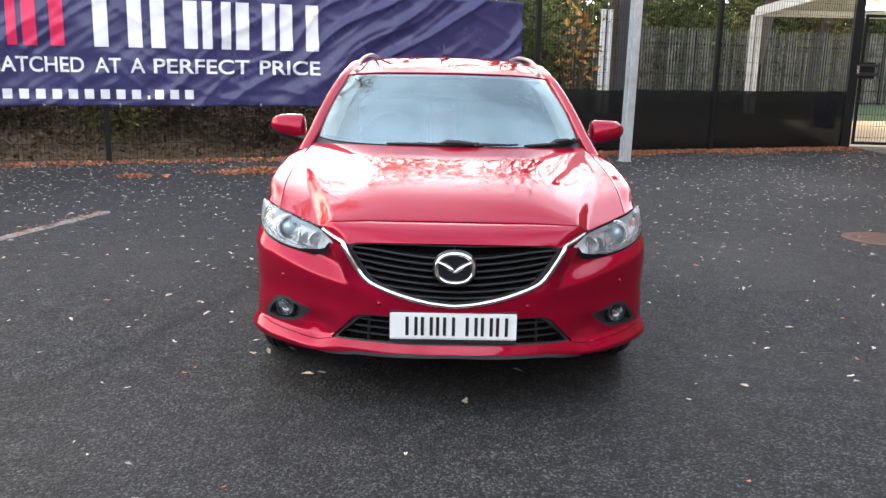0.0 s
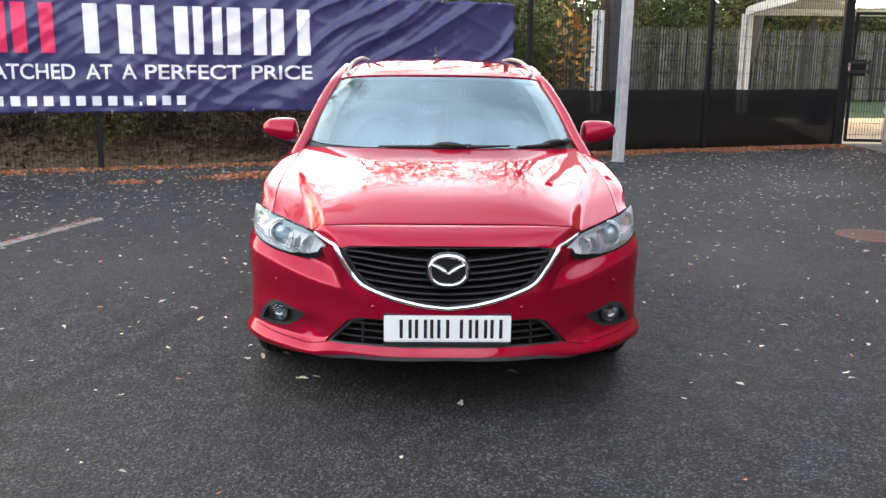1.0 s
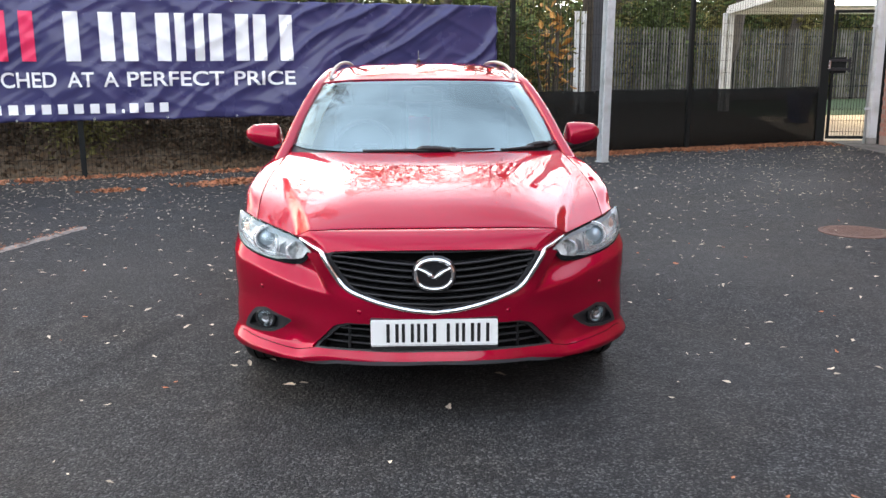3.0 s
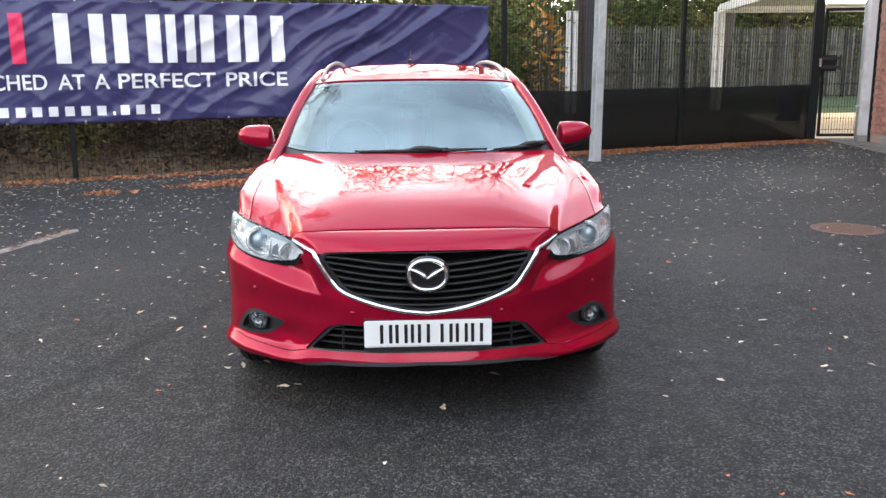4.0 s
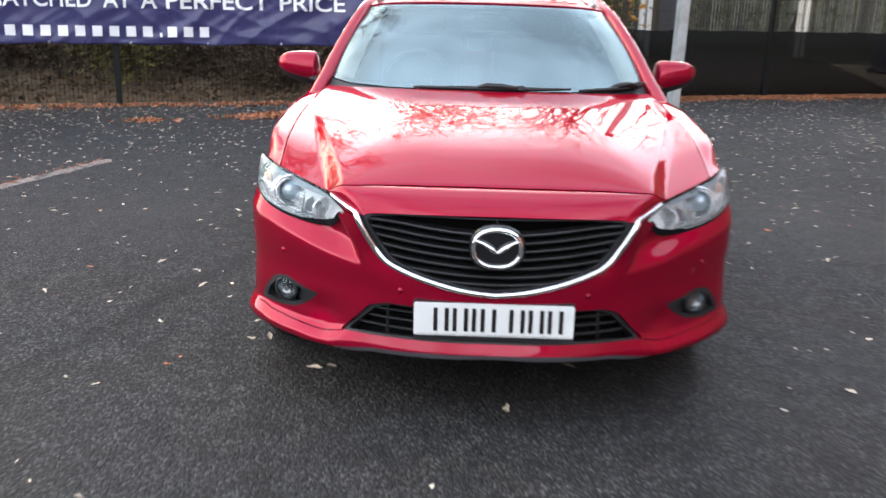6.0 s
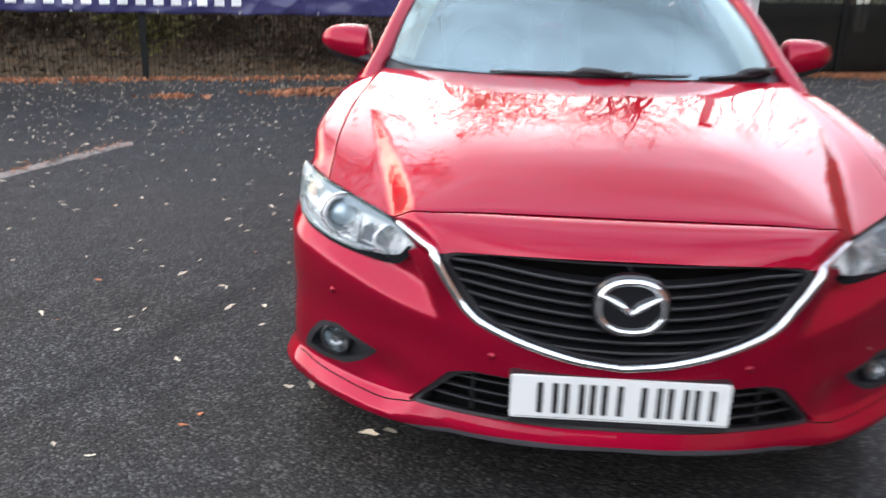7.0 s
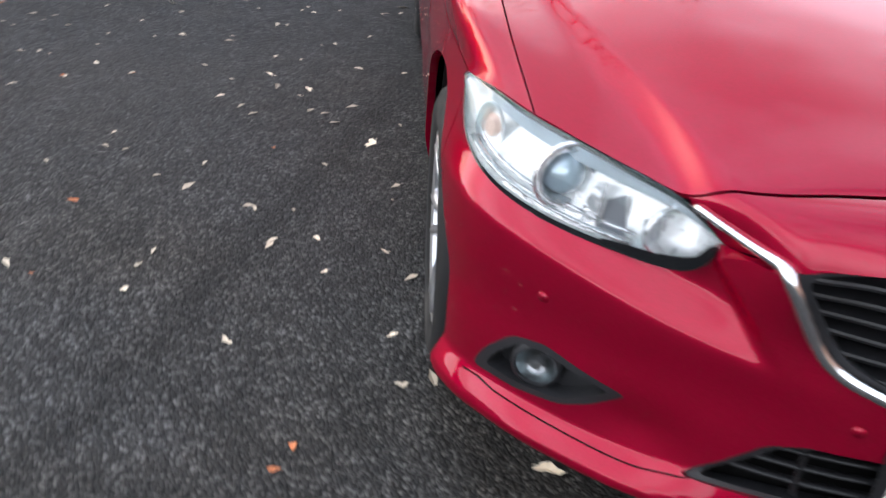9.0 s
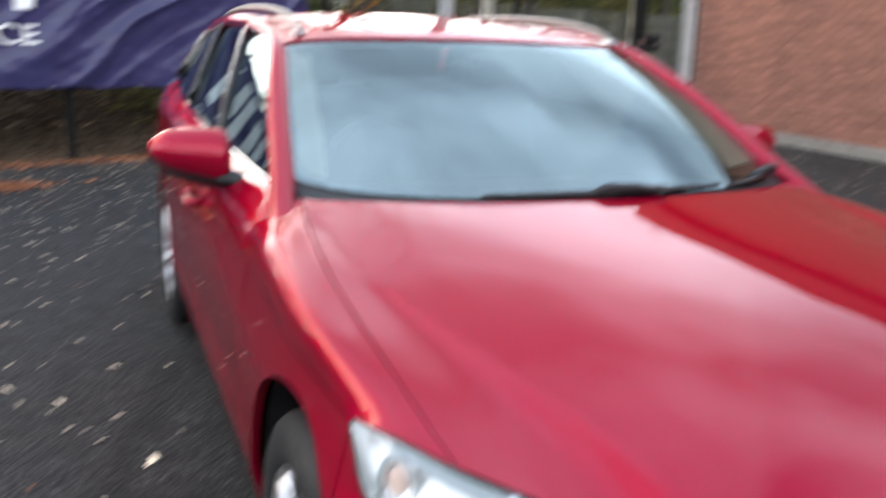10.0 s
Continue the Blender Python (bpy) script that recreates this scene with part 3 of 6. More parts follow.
def earth_bank():
    """Low bank of leafy earth behind the fence, under the trees."""
    bm = bmesh.new()
    nx, ny = 90, 30
    grid = []
    for j in range(ny + 1):
        d = 0.35 + 6.0 * j / ny
        row = []
        for i in range(nx + 1):
            x = -16 + 17.4 * i / nx
            h = 1.15 * step(d, 0.3, 4.2) * (1 - step(x, 0.2, 1.4)) + 0.10 * noise.noise((x * 1.3, d * 1.3, 0)) * step(d, 0.35, 1.2) + 0.035 * noise.noise((x * 6, d * 6, 3)) - 0.03
            row.append(bm.verts.new((x, fence_y(x) + d, h)))
        grid.append(row)
    for j in range(ny):
        for i in range(nx):
            bm.faces.new((grid[j][i], grid[j][i + 1], grid[j + 1][i + 1], grid[j + 1][i])).smooth = True
    return tagged(part("earth_bank", bm, LITTER), "brown earth bank strewn with leaf litter", "ground", kind="structure")


earth_bank()
# The tarred yard, up to the fence and the building.
sheet("car_park", [(-40, -40), (8.3, -40), (8.3, fence_y(8.3) + 0.2), (-40, fence_y(-40) + 0.2)], 0.0, ASPHALT, 0.02,
      "dark damp asphalt car park with scattered leaves", "car park")
sheet("threshold_slab", [(7.32, 9.2), (8.1, 9.2), (8.1, 12.35), (7.55, 12.3), (7.4, 10.3)], 0.012, SLAB, 0.02,
      "grey worn concrete slab before the gate", "pavement")
sheet("gravel_path", [(7.2, 12.5), (9.6, 12.5), (22, 20.5), (9, 19.6)], 0.01, GRAVEL, 0.02,
      "pale gravel path beyond the gate", "path")
sheet("grass_strip", [(9, 19.8), (22, 20.7), (26, 32.5), (9, 27)], 0.005, GRASS, 0.02,
      "short green grass before the palisade", "grass")


# ---- mesh fence with banner ----
def build_fence():
    root = tagged(new("mesh_fence"), "dark steel mesh security fence with square posts", "fence")
    for x in (-10.1, -7.18, -4.25, -1.38, 1.48, 4.54):
        bm = box_bm((-0.035, -0.035, 0), (0.035, 0.035, 2.75), 0.006)
        box(bm, (-0.045, -0.045, 2.74), (0.045, 0.045, 2.77), 0.004)
        bm.transform(fence_pose(x, 0.012))
        part("post", bm, FENCE_DARK, root)
    for x0 in (-10.1, -7.18, -4.25, -1.38, 1.48, 4.54):
        x1 = {4.54: 7.2}.get(x0, x0 + 2.9)
        length = (x1 - x0) / math.cos(FENCE_AT)
        verts, faces = [], []

        def bar(lo, hi):
            k = len(verts)
            for z in (lo[2], hi[2]):
                for y in (lo[1], hi[1]):
                    for x in (lo[0], hi[0]):
                        verts.append((x, y, z))
            faces.extend([tuple(k + i for i in f) for f in ((0, 1, 3, 2), (4, 6, 7, 5), (0, 4, 5, 1), (2, 3, 7, 6), (0, 2, 6, 4), (1, 5, 7, 3))])
        for i in range(1, int(length / 0.05)):
            bar((i * 0.05 - 0.002, -0.002, 0.04), (i * 0.05 + 0.002, 0.002, 2.7))
        for j in range(14):
            bar((0, 0.0022, 0.05 + j * 0.2), (length, 0.0062, 0.054 + j * 0.2))
        me = mesh_of("mesh_panel", verts, faces, FENCE_DARK)
        me.transform(fence_pose(x0, 0.0))
        part("mesh_panel", me, parent=root)
    return root


build_fence()


def cloth_wave(x, z):
    """How far the banner stands off the fence: pulls from the eyelets and slack folds between them."""
    p = Vector((x * 0.9, z * 0.9, 3.0))
    diag = x * 0.85 - z * 1.15
    free = 0.35 + 0.65 * step(x, -2.2, -0.8)
    return (0.050 * noise.noise(p) + 0.026 * free * noise.noise((diag * 1.7, x * 0.5, 7.0)) + 0.006 * noise.noise((diag * 4.2, z * 0.8, 1.0))
            + 0.075 * free * (1 - abs(noise.noise((diag * 1.5 + 0.5 * noise.noise((x, z, 2.0)), z * 0.5 - x * 0.25, 21.0)))) ** 9
            + 0.026 * free * (1 - abs(noise.noise((diag * 2.6, x * 0.4, 31.0)))) ** 8
            + 0.014 * noise.noise((x * 1.2, z * 7.0, 11.0)) * step(1.15 - z, 0, 0.35)
            + 0.016 * (1 - abs(noise.noise((x * 1.5 + z * 2.6, z * 1.4 - x * 0.3, 41.0)))) ** 8
            + 0.009 * (1 - abs(noise.noise((diag * 3.4, z * 1.1, 51.0)))) ** 6 + 0.075)


BAN_X0, BAN_X1, BAN_Z0, BAN_Z1 = -7.6, 1.2, 0.74, 2.25
COS_F = math.cos(FENCE_AT)


def banner_point(x, z, lift=0.0):
    return fence_pose(x, cloth_wave(x, z) + lift) @ Vector((0, 0, z))


def on_banner(me, x0, z0, material, lift=0.012):
    """Lays flat print (x along, y up) on the cloth, cut fine enough to follow its folds."""
    bm = bmesh.new()
    bm.from_mesh(me)
    bpy.data.meshes.remove(me)
    bmesh.ops.triangulate(bm, faces=bm.faces)
    for _ in range(4):
        long = [e for e in bm.edges if e.calc_length() > 0.06]
        if not long:
            break
        bmesh.ops.subdivide_edges(bm, edges=long, cuts=1)
        bmesh.ops.triangulate(bm, faces=[f for f in bm.faces if len(f.verts) > 3])
    for v in bm.verts:
        v.co = banner_point(x0 + v.co.x * COS_F, z0 + v.co.y, lift)
    for f in bm.faces:
        f.smooth = True
    return bm


def build_banner():
    bm = bmesh.new()
    nx, nz = 300, 56
    grid = []
    for j in range(nz + 1):
        row = []
        for i in range(nx + 1):
            x = BAN_X0 + (BAN_X1 - BAN_X0) * i / nx
            z = BAN_Z0 + (BAN_Z1 - BAN_Z0) * j / nz
            sag = 0.012 * math.sin((x * 1.42) * math.pi) ** 2
            row.append(bm.verts.new(banner_point(x, z - sag * (1 if j < 3 else 0) - (0.015 * math.sin(x * 2.2 * math.pi) ** 2 if j > nz - 3 else 0))))
        grid.append(row)
    for j in range(nz):
        for i in range(nx):
            bm.faces.new((grid[j][i], grid[j][i + 1], grid[j + 1][i + 1], grid[j + 1][i])).smooth = True
    ob = tagged(part("banner", bm, BANNER), "creased navy vinyl banner with white and red print", "banner")
    sol = ob.modifiers.new("thickness", "SOLIDIFY")
    sol.thickness = 0.003

    def rects(boxes):
        b2 = bmesh.new()
        for x0, z0, x1, z1 in boxes:
            b2.faces.new([b2.verts.new((x, z, 0)) for x, z in ((x0, z0), (x1, z0), (x1, z1), (x0, z1))])
        me = bpy.data.meshes.new("print")
        b2.to_mesh(me)
        b2.free()
        return me
    # The trade name, as plain upright blocks in its colours.
    for x0, x1, m in ((-7.35, -6.75, BANNER_RED), (-6.65, -6.05, BANNER_RED), (-5.98, -5.5, BANNER_RED), (-5.46, -5.16, BANNER_RED), (-5.10, -4.66, BANNER_RED),
                      (-4.34, -3.80, BANNER_WHITE), (-3.70, -3.16, BANNER_WHITE), (-3.10, -2.76, BANNER_WHITE), (-2.70, -2.22, BANNER_WHITE), (-2.16, -1.67, BANNER_WHITE)):
        w = (x1 - x0) / COS_F
        bar = min(0.17, w * 0.34)
        blocks = [(0, 0, bar, 0.60), (w - bar, 0, w, 0.60)]
        part("name_block", on_banner(rects(blocks), x0, 1.47, m), m, ob, "red print" if m is BANNER_RED else "white print")
    for word, x0, x1 in (("MATCHED", -5.51, -4.466), ("AT", -4.35, -4.056), ("A", -3.955, -3.783), ("PERFECT", -3.686, -2.541), ("PRICE", -2.415, -1.655)):
        me = text_mesh(word, 0.26)
        xs = [v.co.x for v in me.vertices]
        me.transform(Matrix.Diagonal(((x1 - x0) / COS_F / (max(xs) - min(xs)), 1.0, 1, 1)) @ Matrix.Translation((-min(xs), 0, 0)))
        words = on_banner(me, x0, 1.157, BANNER_WHITE)
        words.verts.index_update()
        left_over = set(words.verts)
        while left_over:
            todo, island = [left_over.pop()], []
            while todo:
                v = todo.pop()
                island.append(v)
                for e in v.link_edges:
                    o = e.other_vert(v)
                    if o in left_over:
                        left_over.discard(o)
                        todo.append(o)
            at = {v: i for i, v in enumerate(island)}
            fs = sorted({f for v in island for f in v.link_faces}, key=lambda f: f.index)
            part("letter", mesh_of("letter", [tuple(v.co) for v in island], [[at[v] for v in f.verts] for f in fs], BANNER_WHITE), parent=ob, label="white printed capital letter")
        words.free()
    # The address line, as plain bars.
    x = -6.15
    for i in range(18):
        w = 0.03 if i in (3, 14) else 0.108
        part("address_bar", on_banner(rects([(0, 0, w, 0.045 if w < 0.1 else 0.12)]), x, 0.825, BANNER_WHITE), BANNER_WHITE, ob, "white print")
        x += (w + (0.062 if w < 0.1 else 0.079)) * COS_F
    for i in range(11):
        x = BAN_X0 + 0.15 + i * 0.84
        for z in (BAN_Z0 + 0.015, BAN_Z1 - 0.015):
            e = lathe([(0.006, -0.002), (0.013, 0.004), (0.015, -0.002)], 12, "Y")
            e.transform(Matrix.Translation(banner_point(x, z, 0.008)) @ pose(0, 0, 0, 0, 0, math.degrees(FENCE_AT)))
            part("eyelet", e, SATIN, ob, "metal eyelet")
    return ob


build_banner()


def build_shade_net():
    root = tagged(new("shade_net"), "black shade netting tied along the lower fence", "netting")
    for x0, x1 in ((1.15, 4.535), (4.545, 7.2)):
        bm = bmesh.new()
        n = 60
        rows = []
        for i in range(n + 1):
            x = x0 + (x1 - x0) * i / n
            top = 0.965 + 0.012 * noise.noise((x * 2, 0, 5)) - 0.01 * math.sin(x * 3.1) ** 2
            rows.append([bm.verts.new(fence_pose(x, 0.010 + 0.004 * noise.noise((x * 3, z * 3, 2))) @ Vector((0, 0, z * top + 0.03))) for z in (0, 0.25, 0.5, 0.75, 1)])
        for a, b in zip(rows, rows[1:]):
            for k in range(4):
                bm.faces.new((a[k], b[k], b[k + 1], a[k + 1])).smooth = True
        net = part("net_panel", bm, SHADE_CLOTH, root)
        net.modifiers.new("thickness", "SOLIDIFY").thickness = 0.003
        for i in range(7):
            x = x0 + 0.1 + (x1 - x0 - 0.2) * i / 6
            bm = box_bm((-0.006, -0.02, 0.955), (0.006, 0.02, 0.985), 0.002)
            bm.transform(fence_pose(x, 0.0))
            part("tie", bm, BLACK_PLASTIC, net)
    return root


build_shade_net()


def build_gate():
    root = tagged(new("pedestrian_gate"), "dark steel mesh gate with a lock box, shut", "gate")
    root.matrix_world = pose(7.25, 12.12, 0, 0, 0, -8)
    part("gate_post", box_bm((-0.09, -0.07, 0), (0.06, 0.07, 2.75), 0.008), FENCE_DARK, root)
    for lo, hi in (((0.10, -0.02, 0.08), (0.15, 0.02, 2.3)), ((0.86, -0.02, 0.08), (0.91, 0.02, 2.3)), ((0.15, -0.02, 0.08), (0.86, 0.02, 0.13)), ((0.15, -0.02, 2.25), (0.86, 0.02, 2.3))):
        part("gate_frame", box_bm(lo, hi, 0.004), FENCE_DARK, root)
    bm = bmesh.new()
    for i in range(14):
        box(bm, (0.2 + i * 0.048, -0.003, 0.13), (0.205 + i * 0.048, 0.003, 2.25))
    for j in range(11):
        box(bm, (0.15, 0.004, 0.2 + j * 0.2), (0.86, 0.009, 0.206 + j * 0.2))
    part("gate_mesh", bm, FENCE_DARK, root)
    part("lock_box", box_bm((0.07, -0.05, 1.22), (0.34, 0.03, 1.50), 0.008), FENCE_DARK, root, "black steel lock box")
    for z in (1.27, 1.42):
        part("lock_bar", box_bm((0.06, -0.075, z), (0.40, -0.050, z + 0.05), 0.006), BLACK_PLASTIC, root, "black lock bar")
    part("lock_face", box_bm((0.03, -0.085, 1.30), (0.07, -0.060, 1.44), 0.004), SATIN, root, "bright lock face")
    part("handle", box_bm((0.37, -0.075, 1.24), (0.41, -0.045, 1.50), 0.006), BLACK_PLASTIC, root, "black pull handle")
    part("hinge_post", box_bm((0.93, -0.05, 0), (0.99, 0.05, 2.75), 0.006), FENCE_DARK, root)
    part("hinge", box_bm((0.88, -0.06, 0.30), (0.97, 0.02, 0.46), 0.008), FENCE_DARK, root)
    return root


build_gate()


def build_column():
    """Galvanised H-section post."""
    bm = bmesh.new()
    box(bm, (-0.062, -0.062, 0), (0.062, -0.052, 4.45), 0.002)
    box(bm, (-0.062, 0.052, 0), (0.062, 0.062, 4.45), 0.002)
    box(bm, (-0.004, -0.052, 0), (0.004, 0.052, 4.45))
    root = tagged(new("steel_column"), "tall galvanised steel post standing at the yard's edge", "post")
    root.matrix_world = pose(2.76, 9.42, 0, 0, 0.8, 24)
    part("shaft", bm, GALV, root)
    part("base_plate", box_bm((-0.075, -0.075, 0), (0.075, 0.075, 0.010), 0.002), GALV, root)
    return root


build_column()


def build_floodlight():
    """Flood lamp on a bracket at the head of the column."""
    root = tagged(new("floodlight"), "dark square floodlight on top of the steel post", "lamp")
    root.matrix_world = pose(2.76, 9.30, 4.42, 0, 0, 12)
    part("bracket", box_bm((-0.03, -0.10, 0.0), (0.03, 0.12, 0.03), 0.004), FENCE_DARK, root)
    bm = box_bm((-0.13, -0.05, -0.10), (0.13, 0.05, 0.10), 0.02)
    bm.transform(pose(0, -0.14, 0.10, 28))
    part("housing", bm, DARK_PANEL, root)
    bm = box_bm((-0.115, -0.056, -0.085), (0.115, -0.050, 0.085), 0.002)
    bm.transform(pose(0, -0.14, 0.10, 28))
    part("glass", bm, GLOSS_BLACK, root, "dark lamp glass")
    return root


build_floodlight()


# ---- beyond the fence: palisade, shelter, bin ----
def pal_y(x):
    return 23.6 + SLOPE * x


def build_palisade():
    root = tagged(new("palisade_fence"), "weathered grey steel palisade fence with spiked pales", "fence")
    verts, faces = [], []
    x = 0.5
    while x < 30:
        h = 2.52 + 0.03 * noise.noise((x * 3, 0, 0))
        prof = [(-0.031, 0.014), (-0.016, -0.008), (0, 0.008), (0.016, -0.008), (0.031, 0.014)]
        k = len(verts)
        m = pose(x, pal_y(x), 0, 0, 0.6 * noise.noise((x, 4, 1)), math.degrees(FENCE_AT))
        for z, sc in ((0.05, 1), (h - 0.12, 1), (h, 0.15)):
            for a, b in prof:
                verts.append(tuple(m @ Vector((a * sc, b, z))))
        for r in range(2):
            for c in range(4):
                p = k + r * 5 + c
                faces.append((p, p + 1, p + 6, p + 5))
        x += 0.112
    ob = part("palisade_run", mesh_of("palisade_run", verts, faces, PALISADE), parent=root)
    ob["kind"] = "stuff"
    for z in (0.45, 1.95):
        bm = box_bm((0, 0.02, z), (31, 0.06, z + 0.06))
        bm.transform(pose(0.5, pal_y(0.5), 0, 0, 0, math.degrees(FENCE_AT)))
        part("rail", bm, FENCE_DARK, root, "dark angle rail behind the pales")
    for i in range(11):
        x = 1.0 + i * 2.6
        bm = box_bm((-0.05, 0.06, 0), (0.05, 0.14, 2.4), 0.004)
        bm.transform(pose(x, pal_y(x), 0, 0, 0, math.degrees(FENCE_AT)))
        part("post", bm, FENCE_DARK, root)
    return root


build_palisade()


def build_shelter():
    root = tagged(new("shelter_canopy"), "open shelter with white steel posts and a flat pale roof", "shelter")
    for x, y in ((9.0, 22.0), (4.6, 21.0), (12.6, 13.6), (13.4, 21.5)):
        bm = box_bm((x - 0.14, y - 0.06, 0), (x - 0.02, y + 0.06, 2.74), 0.006)
        part("post", bm, WHITE_FRAME, root)
        bm = box_bm((x + 0.04, y - 0.06, 0), (x + 0.16, y + 0.06, 2.74), 0.006)
        part("post", bm, WHITE_FRAME, root)
    bm = bmesh.new()
    loop = [(9.1, 22.3), (7.5, 13.6), (13.2, 13.0), (14.0, 22.0)]
    f = bm.faces.new([bm.verts.new((x, y, 2.90)) for x, y in loop])
    r = bmesh.ops.extrude_face_region(bm, geom=[f])
    bmesh.ops.translate(bm, vec=(0, 0, 0.06), verts=[v for v in r["geom"] if isinstance(v, bmesh.types.BMVert)])
    bmesh.ops.recalc_face_normals(bm, faces=bm.faces)
    part("roof", bm, WHITE_FRAME, root)
    for (x0, y0), (x1, y1) in zip(loop, loop[1:] + loop[:1]):
        d = math.dist((x0, y0), (x1, y1))
        bm = box_bm((0, -0.05, 2.72), (d, 0.05, 2.90), 0.005)
        bm.transform(pose(x0, y0, 0, 0, 0, math.degrees(math.atan2(y1 - y0, x1 - x0))))
        part("beam", bm, WHITE_FRAME, root)
    lamp = part("strip_lamp", box_bm((10.45, 18.8, 2.86), (13.2, 19.1, 2.90), 0.01), WHITE_FRAME, root)
    part("diffuser", box_bm((10.5, 18.78, 2.785), (13.15, 19.12, 2.859), 0.02), LAMP_GLOW, lamp, "lit warm white tube cover")
    part("end_panel", box_bm((4.95, 20.98, 0.0), (5.5, 21.02, 3.3), 0.004), DARK_PANEL, root, "dark grey end sheet")
    return root


build_shelter()


def build_bin():
    root = tagged(new("wheeled_bin"), "dark blue plastic wheeled bin on the ground behind the netting", "bin")
    root.matrix_world = pose(8.9, 16.75, 0, 0, 0, 20) @ Matrix.Diagonal((0.85, 0.85, 0.74, 1))
    bm = bmesh.new()
    box(bm, (-0.22, -0.25, 0.05), (0.22, 0.25, 0.95), 0.02)
    for v in bm.verts:
        if v.co.z < 0.3:
            v.co.x *= 0.8
            v.co.y *= 0.8
    part("body", bm, BLUE_BIN, root)
    part("lid", box_bm((-0.25, -0.29, 0.95), (0.25, 0.27, 1.0), 0.015), BLUE_BIN, root)
    for s in (-1, 1):
        w = lathe([(0.0, -0.025), (0.09, -0.025), (0.1, 0), (0.09, 0.025), (0.0, 0.025)], 20)
        w.transform(Matrix.Translation((s * 0.2, 0.2, 0.1)))
        part("wheel", w, RUBBER, root)
    return root


build_bin()


# ---- trees and shrubs ----
def add_leaf(verts, faces, p, size, rnd, flat=False):
    a = Vector((rnd.gauss(0, 1), rnd.gauss(0, 1), rnd.gauss(0, 0.08 if flat else 0.6))).normalized()
    b = a.cross(Vector((rnd.gauss(0, 0.15), rnd.gauss(0, 0.15), -1)) if flat else Vector((rnd.gauss(0, 1), rnd.gauss(0, 1), rnd.gauss(0, 1)))).normalized()
    n = a.cross(b)
    k = len(verts)
    for u, v, w in ((-1, 0, 0), (-0.2, 0.42, 0.12), (1, 0, -0.1), (-0.2, -0.42, 0.12)):
        verts.append(tuple(p + (a * u + b * v + n * w) * size))
    faces.append((k, k + 1, k + 2, k + 3))


def grow(bm, p, d, length, radius, depth, rnd, tips, droop=0.0, split=3):
    """A limb and its branches, as tapering four-sided tubes."""
    pts, rs = [p.copy()], [radius]
    n = 4 if depth > 1 else 3
    for i in range(n):
        d = (d + Vector((rnd.gauss(0, 0.13), rnd.gauss(0, 0.13), rnd.gauss(0.03, 0.10) - droop))).normalized()
        p = p + d * length / n
        pts.append(p.copy())
        rs.append(radius * (1 - 0.55 * (i + 1) / n))
    tube(bm, pts, rs, 6 if depth > 3 else 4 if depth > 1 else 3, cap=False)
    tips.append((p.copy(), depth))
    if depth == 0:
        return
    for i in range(split + (1 if depth > 2 else 0)):
        u = rnd.uniform(0.35, 1.0)
        q = pts[min(n, int(u * n + 0.5))]
        r = rs[min(n, int(u * n + 0.5))]
        side = Vector((rnd.gauss(0, 1), rnd.gauss(0, 1), rnd.gauss(0.1, 0.4))).normalized()
        nd = (d * rnd.uniform(0.5, 1.0) + side * rnd.uniform(0.5, 0.9)).normalized()
        grow(bm, q.copy(), nd, length * rnd.uniform(0.5, 0.72), max(r * 0.66, 0.007), depth - 1, rnd, tips, droop, split)


def build_tree(x, y, height, seed, label, leaves=0, leaf_mat=None, depth=5, split=3, girth=0.014, leaf=0.06, bole=0.0):
    rnd = random.Random(seed)
    root = tagged(new("tree"), label, "tree", "bare autumn trees behind the fence")
    root.location = (x, y, -0.05)
    bm, tips = bmesh.new(), []
    if bole:
        # A clean bole below the crown.
        tube(bm, [(0, 0, 0), (0.05, 0.03, bole * 0.5), (0, 0, bole + 0.1)], [height * girth * 1.5, height * girth * 1.2, height * girth], 10)
    grow(bm, Vector((0, 0, bole)), Vector((rnd.gauss(0, 0.05), rnd.gauss(0, 0.05), 1)), (height - bole) * 0.48, height * girth, depth, rnd, tips, 0.0, split)
    for f in bm.faces:
        f.smooth = True
    part("trunk", bm, BARK, root)
    if leaves:
        verts, faces = [], []
        ends = [p for p, d in tips if d <= 1]
        for _ in range(leaves):
            p = rnd.choice(ends) + Vector((rnd.gauss(0, 0.25), rnd.gauss(0, 0.25), rnd.gauss(0, 0.25)))
            add_leaf(verts, faces, p, rnd.uniform(0.7, 1.3) * leaf, rnd)
        part("crown", mesh_of("crown", verts, faces, leaf_mat), parent=root)
    return root


def build_shrub(x, y, height, width, seed, material, count, label, leaf=0.06):
    rnd = random.Random(seed)
    root = tagged(new("shrub"), label, "shrub", "shrubs behind the fence")
    root.location = (x, y, -0.03)
    bm = bmesh.new()
    clumps = []
    for i in range(9):
        a = rnd.uniform(0, 6.28)
        top = Vector((math.cos(a) * rnd.uniform(0.1, 0.5) * width, math.sin(a) * rnd.uniform(0.1, 0.5) * width, height * rnd.uniform(0.55, 1.0)))
        base = Vector((math.cos(a) * 0.1, math.sin(a) * 0.1, 0))
        mid = base.lerp(top, 0.5) + Vector((rnd.gauss(0, 0.1), rnd.gauss(0, 0.1), 0.1))
        tube(bm, [base, mid, top], [0.025, 0.016, 0.006], 5, cap=False)
        clumps += [base.lerp(top, u) + Vector((rnd.gauss(0, 0.12), rnd.gauss(0, 0.12), 0)) * width for u in (0.25, 0.4, 0.55, 0.7, 0.85, 1.0)]
    part("stem", bm, BARK, root)
    verts, faces = [], []
    for _ in range(count):
        c = rnd.choice(clumps)
